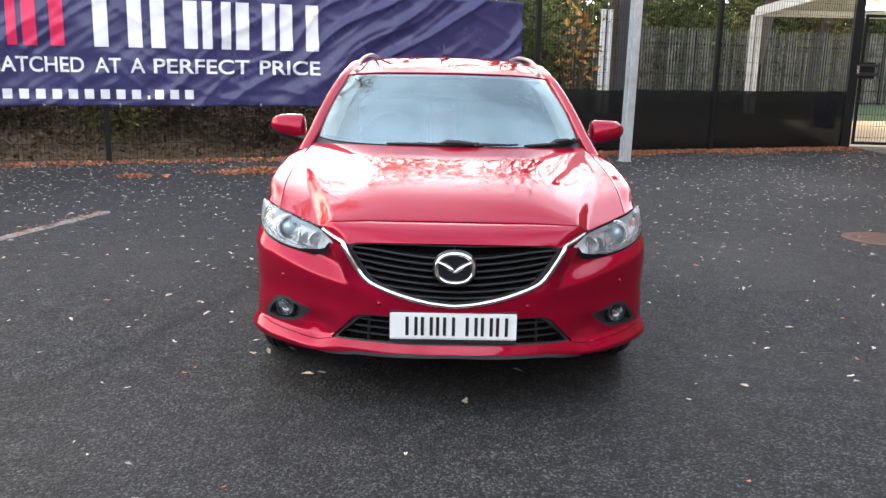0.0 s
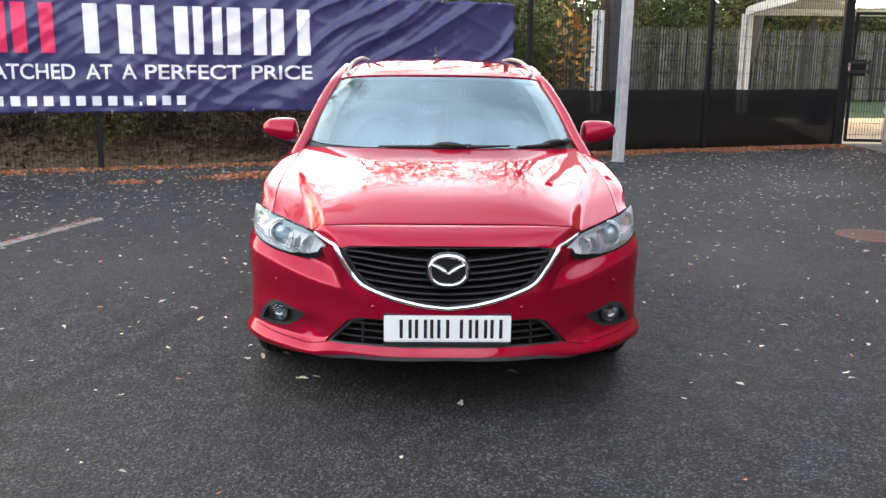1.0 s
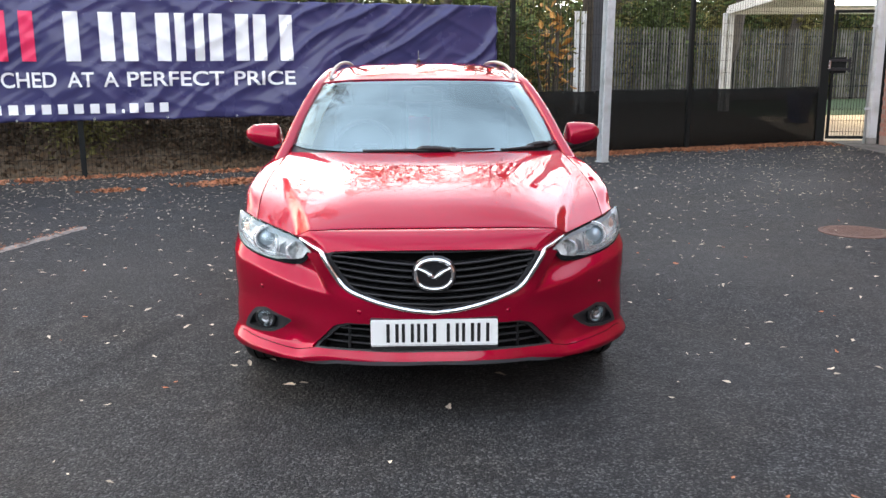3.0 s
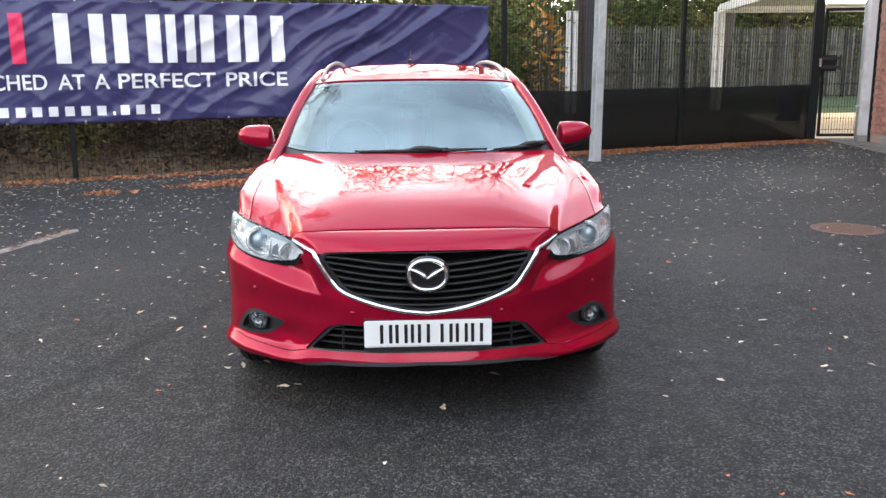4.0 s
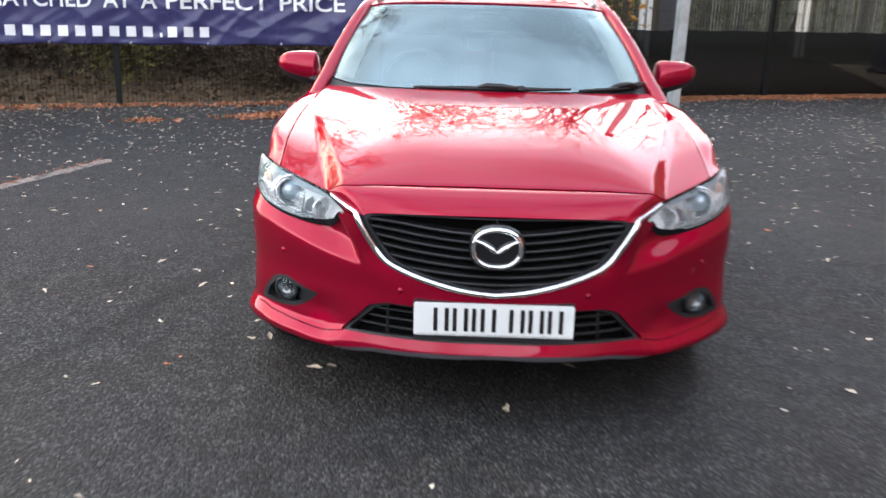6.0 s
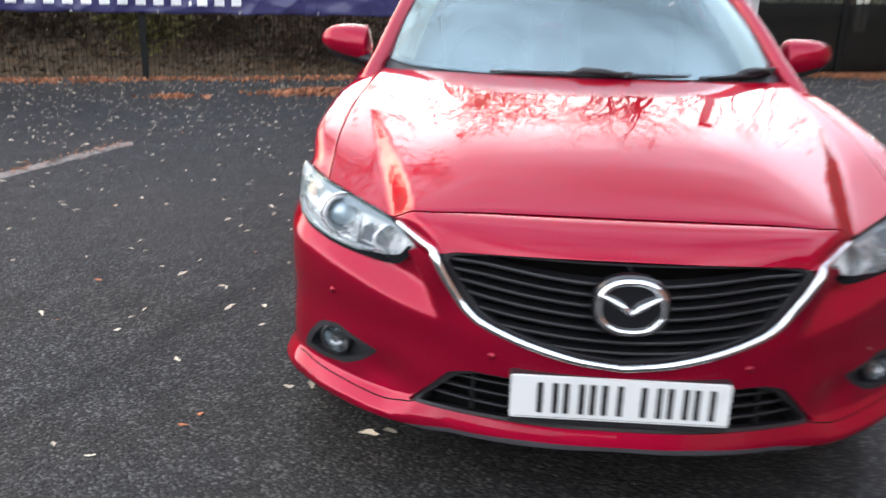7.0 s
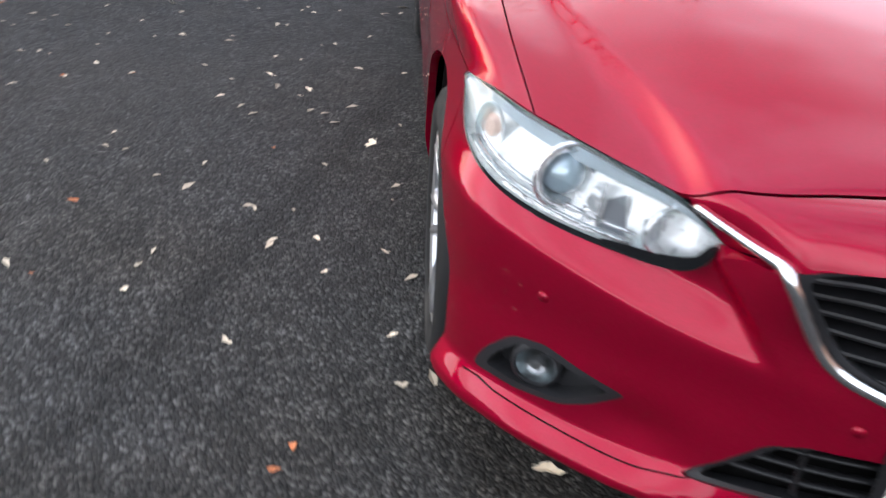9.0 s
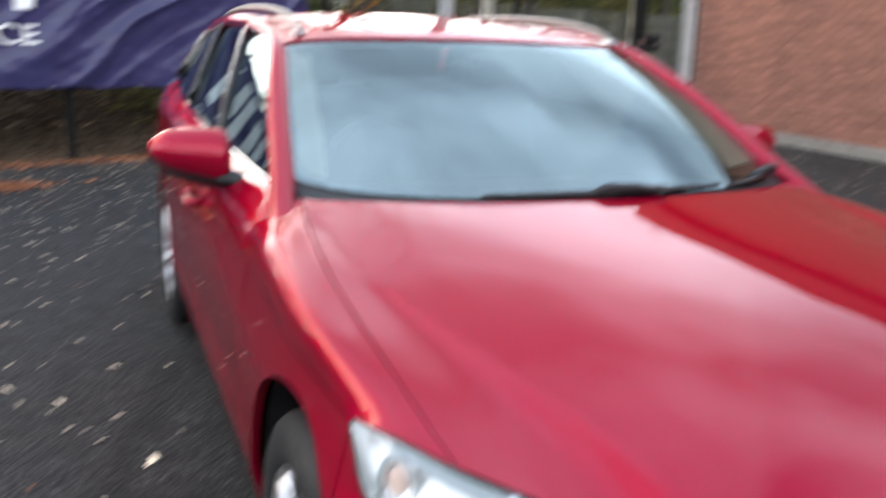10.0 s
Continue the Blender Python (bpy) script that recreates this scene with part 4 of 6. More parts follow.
        p = c + Vector((rnd.gauss(0, 1), rnd.gauss(0, 1), rnd.gauss(0, 0.9))) * 0.17 * width
        p.z = max(p.z, 0.04)
        add_leaf(verts, faces, p, leaf * rnd.uniform(0.6, 1.3), rnd)
    part("crown", mesh_of("crown", verts, faces, material), parent=root)
    return root


def plant_wood():
    rnd = random.Random(5)
    greens = ((LEAF_GREEN, "dense green evergreen shrub among autumn litter"), (LEAF_OLIVE, "olive and brown autumn shrub behind the fence"))
    # Close behind the mesh, beside the banner's end.
    for i, x in enumerate((1.2, 1.85, 1.55, 2.1)):
        m, l = greens[i % 2]
        build_shrub(x, fence_y(x) + 2.2 + 0.9 * (i % 2), 2.9, 1.3, 40 + i, m, 2400, l, 0.055)
    build_shrub(2.35, fence_y(2.3) + 1.5, 2.75, 0.8, 77, LEAF_GOLD, 130, "thin shrub with hanging golden leaves", 0.10)
    # Low growth below the banner.
    for i in range(10):
        x = -9.0 + i * 1.05
        m, l = (LEAF_BROWN, "tangled brown undergrowth behind the mesh") if i % 4 else greens[1]
        build_shrub(x, fence_y(x) + 1.2 + rnd.uniform(0, 0.8), 1.3, 1.3, 60 + i, m, 2000, l, 0.05)
    # Belt behind the palisade.
    for i in range(18):
        x = -6 + i * 1.9
        m, l = greens[i % 2]
        build_shrub(x, pal_y(max(x, -1)) + 1.6 + rnd.uniform(0, 2.2), rnd.uniform(3.3, 4.3), 2.6, 90 + i, m, 3600, l, 0.12)
    for i in range(16):
        x = -8 + i * 2.6
        m, l = greens[(i + 1) % 2]
        build_shrub(x, pal_y(max(x, -1)) + 6.0 + rnd.uniform(0, 2.5), rnd.uniform(4.2, 5.2), 3.6, 170 + i, m, 3600, l.replace("shrub", "thicket"), 0.20)
    # Undergrowth behind the banner.
    for i in range(9):
        x = -11 + i * 1.5
        m, l = greens[i % 2]
        build_shrub(x, fence_y(x) + 3.2 + rnd.uniform(0, 1.2), rnd.uniform(2.5, 3.1), 1.7, 130 + i, m, 1900, l, 0.07)
    # Russet thicket above the banner.
    for i in range(7):
        x = -15 + i * 1.7
        build_shrub(x, fence_y(x) + 6.5 + rnd.uniform(0, 1.5), rnd.uniform(5.0, 6.6) if i < 4 else rnd.uniform(2.4, 3.2), 3.0, 210 + i, LEAF_GOLD if i < 4 else LEAF_OLIVE if i % 2 else LEAF_BROWN, 2600, "tall russet thicket at the wood's edge", 0.16)
    # Tall trees, nearly bare.
    build_tree(-5.5, 13.2, 17.5, 3, "tall tree with a clean bole and dense twigs", 500, LEAF_GOLD, leaf=0.09, bole=7.0, girth=0.007, split=4)
    build_tree(-1.5, 15.0, 10, 21, "russet tree holding its last leaves", 1900, LEAF_GOLD, leaf=0.09, girth=0.012)
    build_tree(1.6, 17.0, 12.5, 8, "bare forked tree with dark limbs", 0, girth=0.016)
    build_tree(0.3, 19.5, 13, 51, "slim bare tree with upright limbs", 0, girth=0.014)
    build_tree(3.1, 20.0, 13, 64, "slim bare tree with fine dark twigs", 0, girth=0.014)
    build_tree(5.25, 21.8, 15, 12, "bare spreading tree with dark limbs", 60, LEAF_GOLD, girth=0.018)
    tall = [build_tree(-13.0, 21.0, 16, 33, "tall bare tree with fine twigs", 0, girth=0.018),
            build_tree(7.4, 29.0, 15, 41, "bare tree with a few golden leaves", 700, LEAF_GOLD, girth=0.018)]
    crowned = build_tree(-16.0, 18.0, 15, 71, "tall tree with a thin russet crown", 3400, LEAF_OLIVE, girth=0.016, leaf=0.15)
    for i, (x, y) in enumerate([(-19.5, 21.0), (-12.4, 24.5), (23.0, 33.0)]):
        copy_thing(crowned, pose(x, y, -0.05, 0, 0, 53 * i))
    spots = [(-2.5, 25.0), (1.2, 27.5), (5.6, 26.5), (10.5, 27.0), (-5.5, 22.5), (-21, 16), (14.0, 30.0), (19.5, 31.0), (9, 32), (13, 34), (2.5, 29), (18, 36), (-17, 19), (24, 38)]
    for i, (x, y) in enumerate(spots):
        copy_thing(tall[i % 2], pose(x, y, -0.05, 0, 0, 77 * i))


plant_wood()


# ---- brick building ----
def build_wall():
    """The long side of the building, with its corner, pipe and plinth."""
    root = tagged(new("wall_east", None), "tall red brick wall of a hall with dark eaves", "wall", kind="structure")
    part("core", box_bm((8.13, -30, 0), (8.45, 11.72, 5.35)), MORTAR, root)
    part("core", box_bm((8.45, 11.42, 0), (20, 11.72, 5.35)), MORTAR, root)
    part("plinth", box_bm((8.02, -30, 0), (8.13, 11.2, 0.16), 0.01), CONCRETE, root, "pale concrete plinth")
    part("eaves", box_bm((7.86, -30, 5.35), (20, 11.95, 5.86), 0.02), BROWN_BOARD, root, "dark brown eaves board")
    return root


WALL = build_wall()


def build_casing():
    """Boxed white casing up the brick corner, with a slim round pipe beside it."""
    root = tagged(new("corner_casing"), "tall white metal casing at the brick corner", "casing")
    part("casing", box_bm((7.955, 11.735, 0.02), (8.085, 11.875, 5.34), 0.006), WHITE_FRAME, root)
    part("foot", box_bm((7.935, 11.728, 0.0), (8.088, 11.89, 0.12), 0.006), CONCRETE, root)
    bm = bmesh.new()
    tube(bm, [(7.90, 11.80, 0.02), (7.90, 11.80, 5.34)], 0.022, 12)
    part("pipe", smooth(bm), GALV, root, "slim grey pipe")
    for z in (0.6, 2.0, 3.2, 4.6):
        part("bracket", box_bm((7.872, 11.775, z), (7.952, 11.83, z + 0.04), 0.004), GALV, root)
    return root


build_casing()
part("corner_post", box_bm((8.09, 11.725, 0.0), (8.2, 11.8, 5.34), 0.004), FENCE_DARK, WALL)


# Unseen plain walls, added to close the yard behind and beside; they block low sky.
tagged(part("wall_south", box_bm((-20, -15.3, 0), (8.1, -15.0, 2.7)), RENDER_WALL), "plain grey rendered wall added out of view", "wall", kind="structure")
tagged(part("wall_west", box_bm((-20.3, -15.3, 0), (-20.0, 2.2, 2.5)), RENDER_WALL), "plain grey rendered wall added out of view", "wall", kind="structure")


# ---- marks on the yard ----
def build_manhole():
    root = tagged(new("manhole_cover"), "round rust-brown iron manhole cover set in the asphalt", "manhole cover")
    root.location = (3.78, 3.94, 0)
    part("ring", lathe([(0.30, 0.0), (0.30, 0.006), (0.27, 0.006), (0.27, 0.0)], 48, "Z"), IRON, root)
    bm = lathe([(0.265, 0.0), (0.262, 0.005), (0.0, 0.005)], 48, "Z")
    for i in range(-6, 7):
        for j in range(-6, 7):
            if math.hypot(i, j) < 6.2:
                box(bm, (i * 0.037 - 0.011, j * 0.037 - 0.011, 0.004), (i * 0.037 + 0.011, j * 0.037 + 0.011, 0.008))
    part("lid", bm, IRON, root)
    return root


build_manhole()


def build_old_line():
    """Worn kerb line of an old bay, covered with dust and leaves."""
    bm = bmesh.new()
    rnd = random.Random(9)
    n = 60
    a, b = Vector((-3.03, 4.55, 0)), Vector((-4.45, 0.05, 0))
    d = (b - a).normalized()
    s = Vector((-d.y, d.x, 0))
    rows = []
    for i in range(n + 1):
        p = a.lerp(b, i / n)
        w = 0.060 * (1 + 0.5 * noise.noise((i * 0.5, 0, 0)))
        if i == 0:
            w *= 0.3
        rows.append([bm.verts.new(p + s * w * k + Vector((0, 0, z))) for k, z in ((-1, 0.001), (-0.6, 0.008), (0.6, 0.008), (1, 0.001))])
    for r0, r1 in zip(rows, rows[1:]):
        for k in range(3):
            bm.faces.new((r0[k], r0[k + 1], r1[k + 1], r1[k])).smooth = True
    bmesh.ops.recalc_face_normals(bm, faces=bm.faces)
    return tagged(part("bay_line", bm, OLD_PAINT), "worn pale bay line on the asphalt, strewn with leaf litter", "road marking", kind="structure")


build_old_line()


# ---- fallen leaves ----
def leaf_mesh(seed, material):
    """One dry leaf: a lobed, curled blade with a stalk."""
    rnd = random.Random(seed)
    n = 12
    verts, faces = [(0, 0, 0.006)], []
    curl = rnd.uniform(0.15, 0.4)
    for k in range(n):
        a = 2 * math.pi * k / n
        r = (0.5 + 0.12 * math.cos(3 * a + seed) + rnd.uniform(-0.1, 0.1)) * (1.0 + 0.5 * math.cos(a) ** 2)
        x, y = r * math.cos(a), 0.75 * r * math.sin(a)
        verts.append((x, y, 0.05 + curl * y * y + 0.25 * max(0, x) ** 2 * curl + rnd.uniform(0, 0.06)))
    for k in range(n):
        faces.append((0, 1 + k, 1 + (k + 1) % n))
    verts += [(-0.5, 0.02, 0.06), (-0.5, -0.02, 0.06), (-1.0, 0.0, 0.10)]
    faces.append((n + 1, n + 2, n + 3))
    return mesh_of("leaf", verts, faces, material)


def scatter_leaves():
    rnd = random.Random(12)
    kinds = [leaf_mesh(i, LEAF_PALE if i % 3 else LEAF_ORANGE) for i in range(6)]
    named = [(0.065, 0.145, 1, 0.032), (-0.66, 0.452, 1, 0.042), (-0.60, 0.47, 4, 0.035), (1.863, 2.813, 3, 0.04), (-1.197, 0.51, 0, 0.02), (-1.404, 0.887, 1, 0.024),
             (-1.709, 1.24, 2, 0.024), (-0.967, 0.726, 1, 0.022), (-1.087, 2.178, 1, 0.045), (-1.567, 2.944, 1, 0.028), (-1.374, 2.757, 2, 0.028),
             (-1.461, 1.631, 1, 0.026), (-1.016, 1.354, 1, 0.022), (-1.227, 1.429, 4, 0.022)]
    spots = list(named)
    for _ in range(283):
        x, y = rnd.uniform(-4.5, 4.5), rnd.uniform(-2.4, 7.5)
        if abs(x) < 0.95 and -0.1 < y < 5:
            continue
        spots.append((x, y, rnd.choice((0, 3, 1, 2, 2, 4, 4, 0, 5)), rnd.uniform(0.010, 0.024)))
    for x, y, k, s in spots:
        ob = new("fallen_leaf", kinds[k])
        ob.matrix_world = pose(x, y, 0.001, rnd.uniform(-12, 12), rnd.uniform(-12, 12), rnd.uniform(0, 360)) @ Matrix.Diagonal((s, s, s, 1))
        tagged(ob, "dry orange fallen leaf on the asphalt" if k % 3 == 0 else "small pale fallen leaf on the asphalt", "leaf", "fallen leaves on the yard")

    def drift(name, label, count, place, size, material, flat=False):
        verts, faces = [], []
        for _ in range(count):
            p = place()
            add_leaf(verts, faces, Vector(p), rnd.uniform(0.5, 1.2) * size, rnd, flat)
        tagged(part(name, mesh_of(name, verts, faces, material)), label, "leaves", kind="stuff")

    def along_fence():
        x = rnd.uniform(-11, 7.3)
        while noise.noise((x * 1.6, 3.0, 9.0)) * 0.5 + 0.62 < rnd.random():
            x = rnd.uniform(-11, 7.3)
        off = abs(rnd.gauss(0, (0.17 if x > 0 else 0.12) * (1 + 0.8 * noise.noise((x * 0.9, 1.0, 2.0))))) + 0.02
        if x < -0.5 and rnd.random() < 0.45:
            x = rnd.uniform(0, 7.3)
        p = fence_pose(x, off)
        return p.translation + Vector((0, 0, 0.01 + rnd.random() * 0.035 * math.exp(-off * 5)))
    drift("leaf_drift", "drift of orange brown leaves along the fence foot", 8600, along_fence, 0.033, LEAF_FALLEN)

    def pile(cx, cy, a, b, h):
        def place():
            u, v = rnd.gauss(0, 0.45), rnd.gauss(0, 0.45)
            q = pose(cx, cy, 0, 0, 0, 20) @ Vector((u * a, v * b, 0.012 + h * rnd.random() * math.exp(-(u * u + v * v) * 2)))
            return q
        return place
    def on_bank():
        x, d = rnd.uniform(-13, 1.0), rnd.uniform(0.4, 4.5)
        return (x, fence_y(x) + d, 1.15 * step(d, 0.3, 4.2) * (1 - step(x, 0.2, 1.4)) + 0.03)
    drift("bank_litter", "brown dead leaves and twigs over the earth bank", 12000, on_bank, 0.055, LEAF_BROWN)
    drift("leaf_pile", "low heap of swept orange leaves on the asphalt", 900, pile(-2.15, 7.45, 0.62, 0.24, 0.05), 0.035, LEAF_FALLEN)
    drift("leaf_pile", "small heap of orange leaves on the asphalt", 130, pile(-3.5, 6.8, 0.30, 0.12, 0.02), 0.035, LEAF_FALLEN)

    def far_yard():
        x = rnd.uniform(-9, 8)
        y = -2.0 + (fence_y(x) + 2.0) * rnd.random() ** 0.30
        return (x, min(y, fence_y(x) - 0.1), 0.008)
    drift("leaf_scatter", "scattered small pale leaves over the yard", 4800, far_yard, 0.026, LEAF_PALE, True)

    def on_line():
        p = Vector((-3.03, 4.55, 0)).lerp(Vector((-4.45, 0.05, 0)), rnd.random())
        return p + Vector((rnd.gauss(0, 0.05), rnd.gauss(0, 0.05), 0.014))
    drift("leaf_litter", "brown leaf litter caught along the worn bay line", 330, on_line, 0.022, LEAF_FALLEN, True)


scatter_leaves()


# ---- the car ----
PLAN = spline([(0, 0.006), (0.15, 0.014), (0.307, 0.048), (0.45, 0.108), (0.59, 0.200), (0.70, 0.285), (0.795, 0.368), (0.866, 0.450), (0.903, 0.555),
               (0.914, 0.70), (0.918, 0.90), (0.918, 1.2), (0.919, 1.6), (0.92, 2.2), (0.92, 3.0), (0.915, 3.6), (0.90, 4.1), (0.86, 4.5), (0.74, 4.72), (0.4, 4.79), (0, 4.80)], 400)
ARC = np.concatenate([[0], np.cumsum(np.linalg.norm(np.diff(PLAN, axis=0), axis=1))])
TAN = np.gradient(PLAN, ARC, axis=0)
FRONT = PLAN[:, 1] < 3.0
zsh = table([-1.0, 0.4, 0.652, 0.9, 1.2, 1.6, 2.4, 3.2, 4.0, 4.6, 6.0], [0.78, 0.78, 0.784, 0.80, 0.825, 0.865, 0.905, 0.935, 0.96, 0.97, 0.97])
crease_z = table([0, 0.2, 0.42, 0.6, 0.82, 0.9], [0.49, 0.50, 0.523, 0.552, 0.607, 0.635])
shelf_in = table([0, 0.3, 0.42, 0.5, 0.6, 0.78, 0.86, 0.9], [0.03, 0.03, 0.036, 0.046, 0.050, 0.042, 0.036, 0.030])
lip_z = table([0, 0.45, 0.52, 0.59, 0.72, 0.86, 0.93], [0.295, 0.292, 0.282, 0.266, 0.272, 0.284, 0.29])


def s_x(x):
    return float(np.interp(x, PLAN[FRONT, 0], ARC[FRONT]))


def s_y(y):
    return float(np.interp(y, PLAN[:, 1], ARC))


def ramp(t, length, r):
    """Rises from 0 to 1 over the length, with rounded ends of radius r."""
    f = lambda u: (u + math.sqrt(u * u + r * r)) / 2
    return (f(t) - f(t - length)) / length


def inset(x, y, z):
    """How far the skin lies inside the plan outline."""
    front = 1 - step(y, 0.50, 0.66)
    q = 0.0
    if front > 0:
        zc = crease_z(x)
        q += front * shelf_in(x) * ramp(z - zc, 0.062, 0.010) * (0.25 + 0.75 * step(x, 0.415 + 0.75 * (z - 0.53), 0.455 + 0.75 * (z - 0.53)))
        q += front * 0.045 * step(z, 0.47, 0.72) * (1 - step(x, 0.34, 0.5)) * 0.4
        q -= front * 0.030 * math.exp(-((x - 0.43) / 0.07) ** 2 - ((z - 0.69) / 0.10) ** 2)
        zl = lip_z(x)
        out = (0.018 + 0.022 * step(x, 0.40, 0.60)) * (1 - 0.32 * step(x, 0.70, 0.88))
        q -= front * out * ramp(zl + 0.014 - z, 0.050, 0.006)
        q += front * 0.02 * step(0.235 - z, 0.0, 0.04)
        # The hollow between the fog lamp and the intake.
        q += front * 0.016 * math.exp(-((x - 0.59) / 0.07) ** 2 - ((z - 0.335) / 0.050) ** 2)
        q += front * 0.006 * math.exp(-((z - 0.45) / 0.06) ** 2) * step(x, 0.3, 0.5)
    if front < 1:
        side = 1 - front
        top = zsh(y)
        q += side * (0.022 + 0.026 * (1 - step(y, 0.62, 1.05))) * step(z, top - 0.16, top + 0.02)
        q += side * 0.05 * step(0.42 - z, 0.0, 0.24)
        q += side * 0.014 * math.exp(-((z - 0.50) / 0.09) ** 2) * step(y, 1.3, 1.8) * (1 - step(y, 3.0, 3.4))
        flare = math.exp(-((y - 0.9) / 0.42) ** 2) + math.exp(-((y - 3.65) / 0.42) ** 2)
        q -= side * 0.004 * flare * (1 - step(z, 0.6, 0.78))
    return q


def skin(s, z):
    """The car's flank and front, wrapped round it from the nose (s = 0): s metres along the outline, z up."""
    a = abs(s)
    x, y = float(np.interp(a, ARC, PLAN[:, 0])), float(np.interp(a, ARC, PLAN[:, 1]))
    tx, ty = float(np.interp(a, ARC, TAN[:, 0])), float(np.interp(a, ARC, TAN[:, 1]))
    q = inset(x, y, z)
    px, py = x - ty * q, y + tx * q
    return (px if s >= 0 else -px, py, z)


def offset_skin(d):
    def f(s, z):
        e = 2e-3
        p = np.array(skin(s, z))
        n = np.cross(np.array(skin(s + e, z)) - np.array(skin(s - e, z)), np.array(skin(s, z + e)) - np.array(skin(s, z - e)))
        return tuple(p + d * n / (np.linalg.norm(n) + 1e-12))
    return f


def both(half):
    """A loop across the middle from its right half, listed from the lower middle to the upper middle."""
    return half + [(-s, z) for s, z in half[::-1]]


def xz(pts):
    return [(s_x(x), z) for x, z in pts]


def left(loop):
    return [(-s, z) for s, z in loop][::-1]


car = tagged(new("estate_car"), "candy red estate car, clean and shiny, parked on the asphalt", "car")

GRILLE_EDGE = [(0.0, 0.469), (0.11, 0.481), (0.225, 0.506), (0.32, 0.536), (0.365, 0.560), (0.395, 0.595), (0.418, 0.640), (0.442, 0.690)]
LAMP_LOW = [(0.526, 0.686), (0.548, 0.650), (0.585, 0.629), (0.63, 0.622), (0.677, 0.622), (0.73, 0.627), (0.778, 0.635), (0.857, 0.664)]
ARCH = [(0.9 - 0.392 * math.cos(a), 0.345 + 0.392 * math.sin(a)) for a in np.linspace(-0.33, 0.72, 10)]

bumper_half = (xz([(0.0, 0.264), (0.2, 0.261), (0.40, 0.250), (0.53, 0.225), (0.66, 0.214), (0.80, 0.212)]) + [(s_y(y), z) for y, z in ARCH]
               + [(s_y(0.622), 0.69), (s_y(0.645), 0.780), (s_y(0.605), 0.770), (s_y(0.537), 0.713)] + xz(LAMP_LOW[::-1]) + xz([(0.490, 0.699)]) + xz(GRILLE_EDGE[::-1][:-1]) + [(0.0, 0.469)])
bumper_loop = bumper_half[:-1] + [(0.0, 0.469)] + [(-s, z) for s, z in bumper_half[1:-1][::-1]]
INTAKE = both(xz([(0.0, 0.300), (0.30, 0.296), (0.517, 0.287)]) + xz([(0.47, 0.335), (0.415, 0.395), (0.36, 0.412), (0.0, 0.415)]))
INTAKE = rounded([p for i, p in enumerate(INTAKE) if i == 0 or math.dist(p, INTAKE[i - 1]) > 1e-6], 0.012, 3)
FOG = rounded(xz([(0.843, 0.303), (0.825, 0.352), (0.785, 0.405), (0.735, 0.416), (0.675, 0.398), (0.608, 0.382), (0.655, 0.338), (0.70, 0.311), (0.77, 0.300)]), 0.018, 3)
creases = []
for sign in (1, -1):
    for d in (-0.014, -0.009, -0.0045, 0.0, 0.0045, 0.009, 0.014):
        creases.append([(sign * s_x(x), crease_z(x) + d) for x in np.linspace(0.34, 0.86, 40)][:])
    for d in (-0.012, -0.006, 0.0, 0.006, 0.012):
        creases.append([(sign * s_x(x), lip_z(x) + 0.020 + d) for x in np.linspace(0.46, 0.86, 40)])
        creases.append([(sign * s_x(0.435 + 0.75 * (z - 0.53) + d), z) for z in np.linspace(0.52, 0.64, 14)])
creases = [l + l[::-1][1:-1] for l in creases]
bumper = shell("front_bumper", skin, bumper_loop, [INTAKE, FOG, left(FOG)], 0.012, RED, car, 0.016, False, "red lacquered bumper with sculpted corners", creases)

def on_curve(c, u):
    t = min(1.0, max(0.0, u)) * (len(c) - 1)
    i = min(int(t), len(c) - 2)
    return c[i] + (c[i + 1] - c[i]) * (t - i)


# Bonnet.
BON_F = spline([(0, 0.1535, 0.7905), (0.2, 0.1585, 0.7895), (0.36, 0.1700, 0.7845), (0.46, 0.1780, 0.7745), (0.53, 0.2020, 0.7565), (0.576, 0.240, 0.739), (0.67, 0.338, 0.771), (0.7715, 0.444, 0.790)], 161)
BON_R = spline([(0, 1.27, 0.990), (0.18, 1.28, 0.990), (0.36, 1.31, 0.987), (0.50, 1.36, 0.984), (0.60, 1.40, 0.981), (0.68, 1.445, 0.978), (0.72, 1.47, 0.976), (0.7485, 1.50, 0.976)], 161)
EDGE = spline([(0.773, 0.444, 0.790), (0.792, 0.72, 0.853), (0.795, 1.05, 0.906), (0.775, 1.32, 0.947), (0.750, 1.50, 0.977)], 121)


SMOOTH_F = table([0, 1, 2, 3, 4, 5, 6, 7], [0.7905, 0.7895, 0.7865, 0.7815, 0.7775, 0.7765, 0.7800, 0.7900])
FACET_OUT = 0.715


def facet_at(w):
    """The slanting facet of the bonnet at w of its length: its inner and outer edge, and its drop."""
    t = min(1.0, max(0.0, w) / 0.64)
    k = (1 - t) ** 1.05
    mid = 0.905 + 0.02 * step(w, 0.5, 1.0)
    wide = max(0.175 * k, 0.024)
    outer = mid + (FACET_OUT - mid) * (1 - t) ** 1.1
    return outer - wide, outer, max(0.030 * k, 0.0045 * (1 - step(w, 0.72, 0.95)))


def soft_ramp(x, r):
    """0 below 0, 1 above 1, straight between, with its two corners rounded by r."""
    f = lambda q: (q + math.sqrt(q * q + r * r)) / 2
    return f(x) - f(x - 1)


def bonnet_surface(u, v):
    a = min(abs(u) / 0.77, 1.02)
    w = v / 1.1
    p = on_curve(BON_F, a) * (1 - w) + on_curve(BON_R, a) * w
    p[2] = SMOOTH_F(7 * min(a, 1.0)) * (1 - w) + on_curve(BON_R, a)[2] * w
    e = on_curve(EDGE, w) - (EDGE[0] * (1 - w) + EDGE[-1] * w)
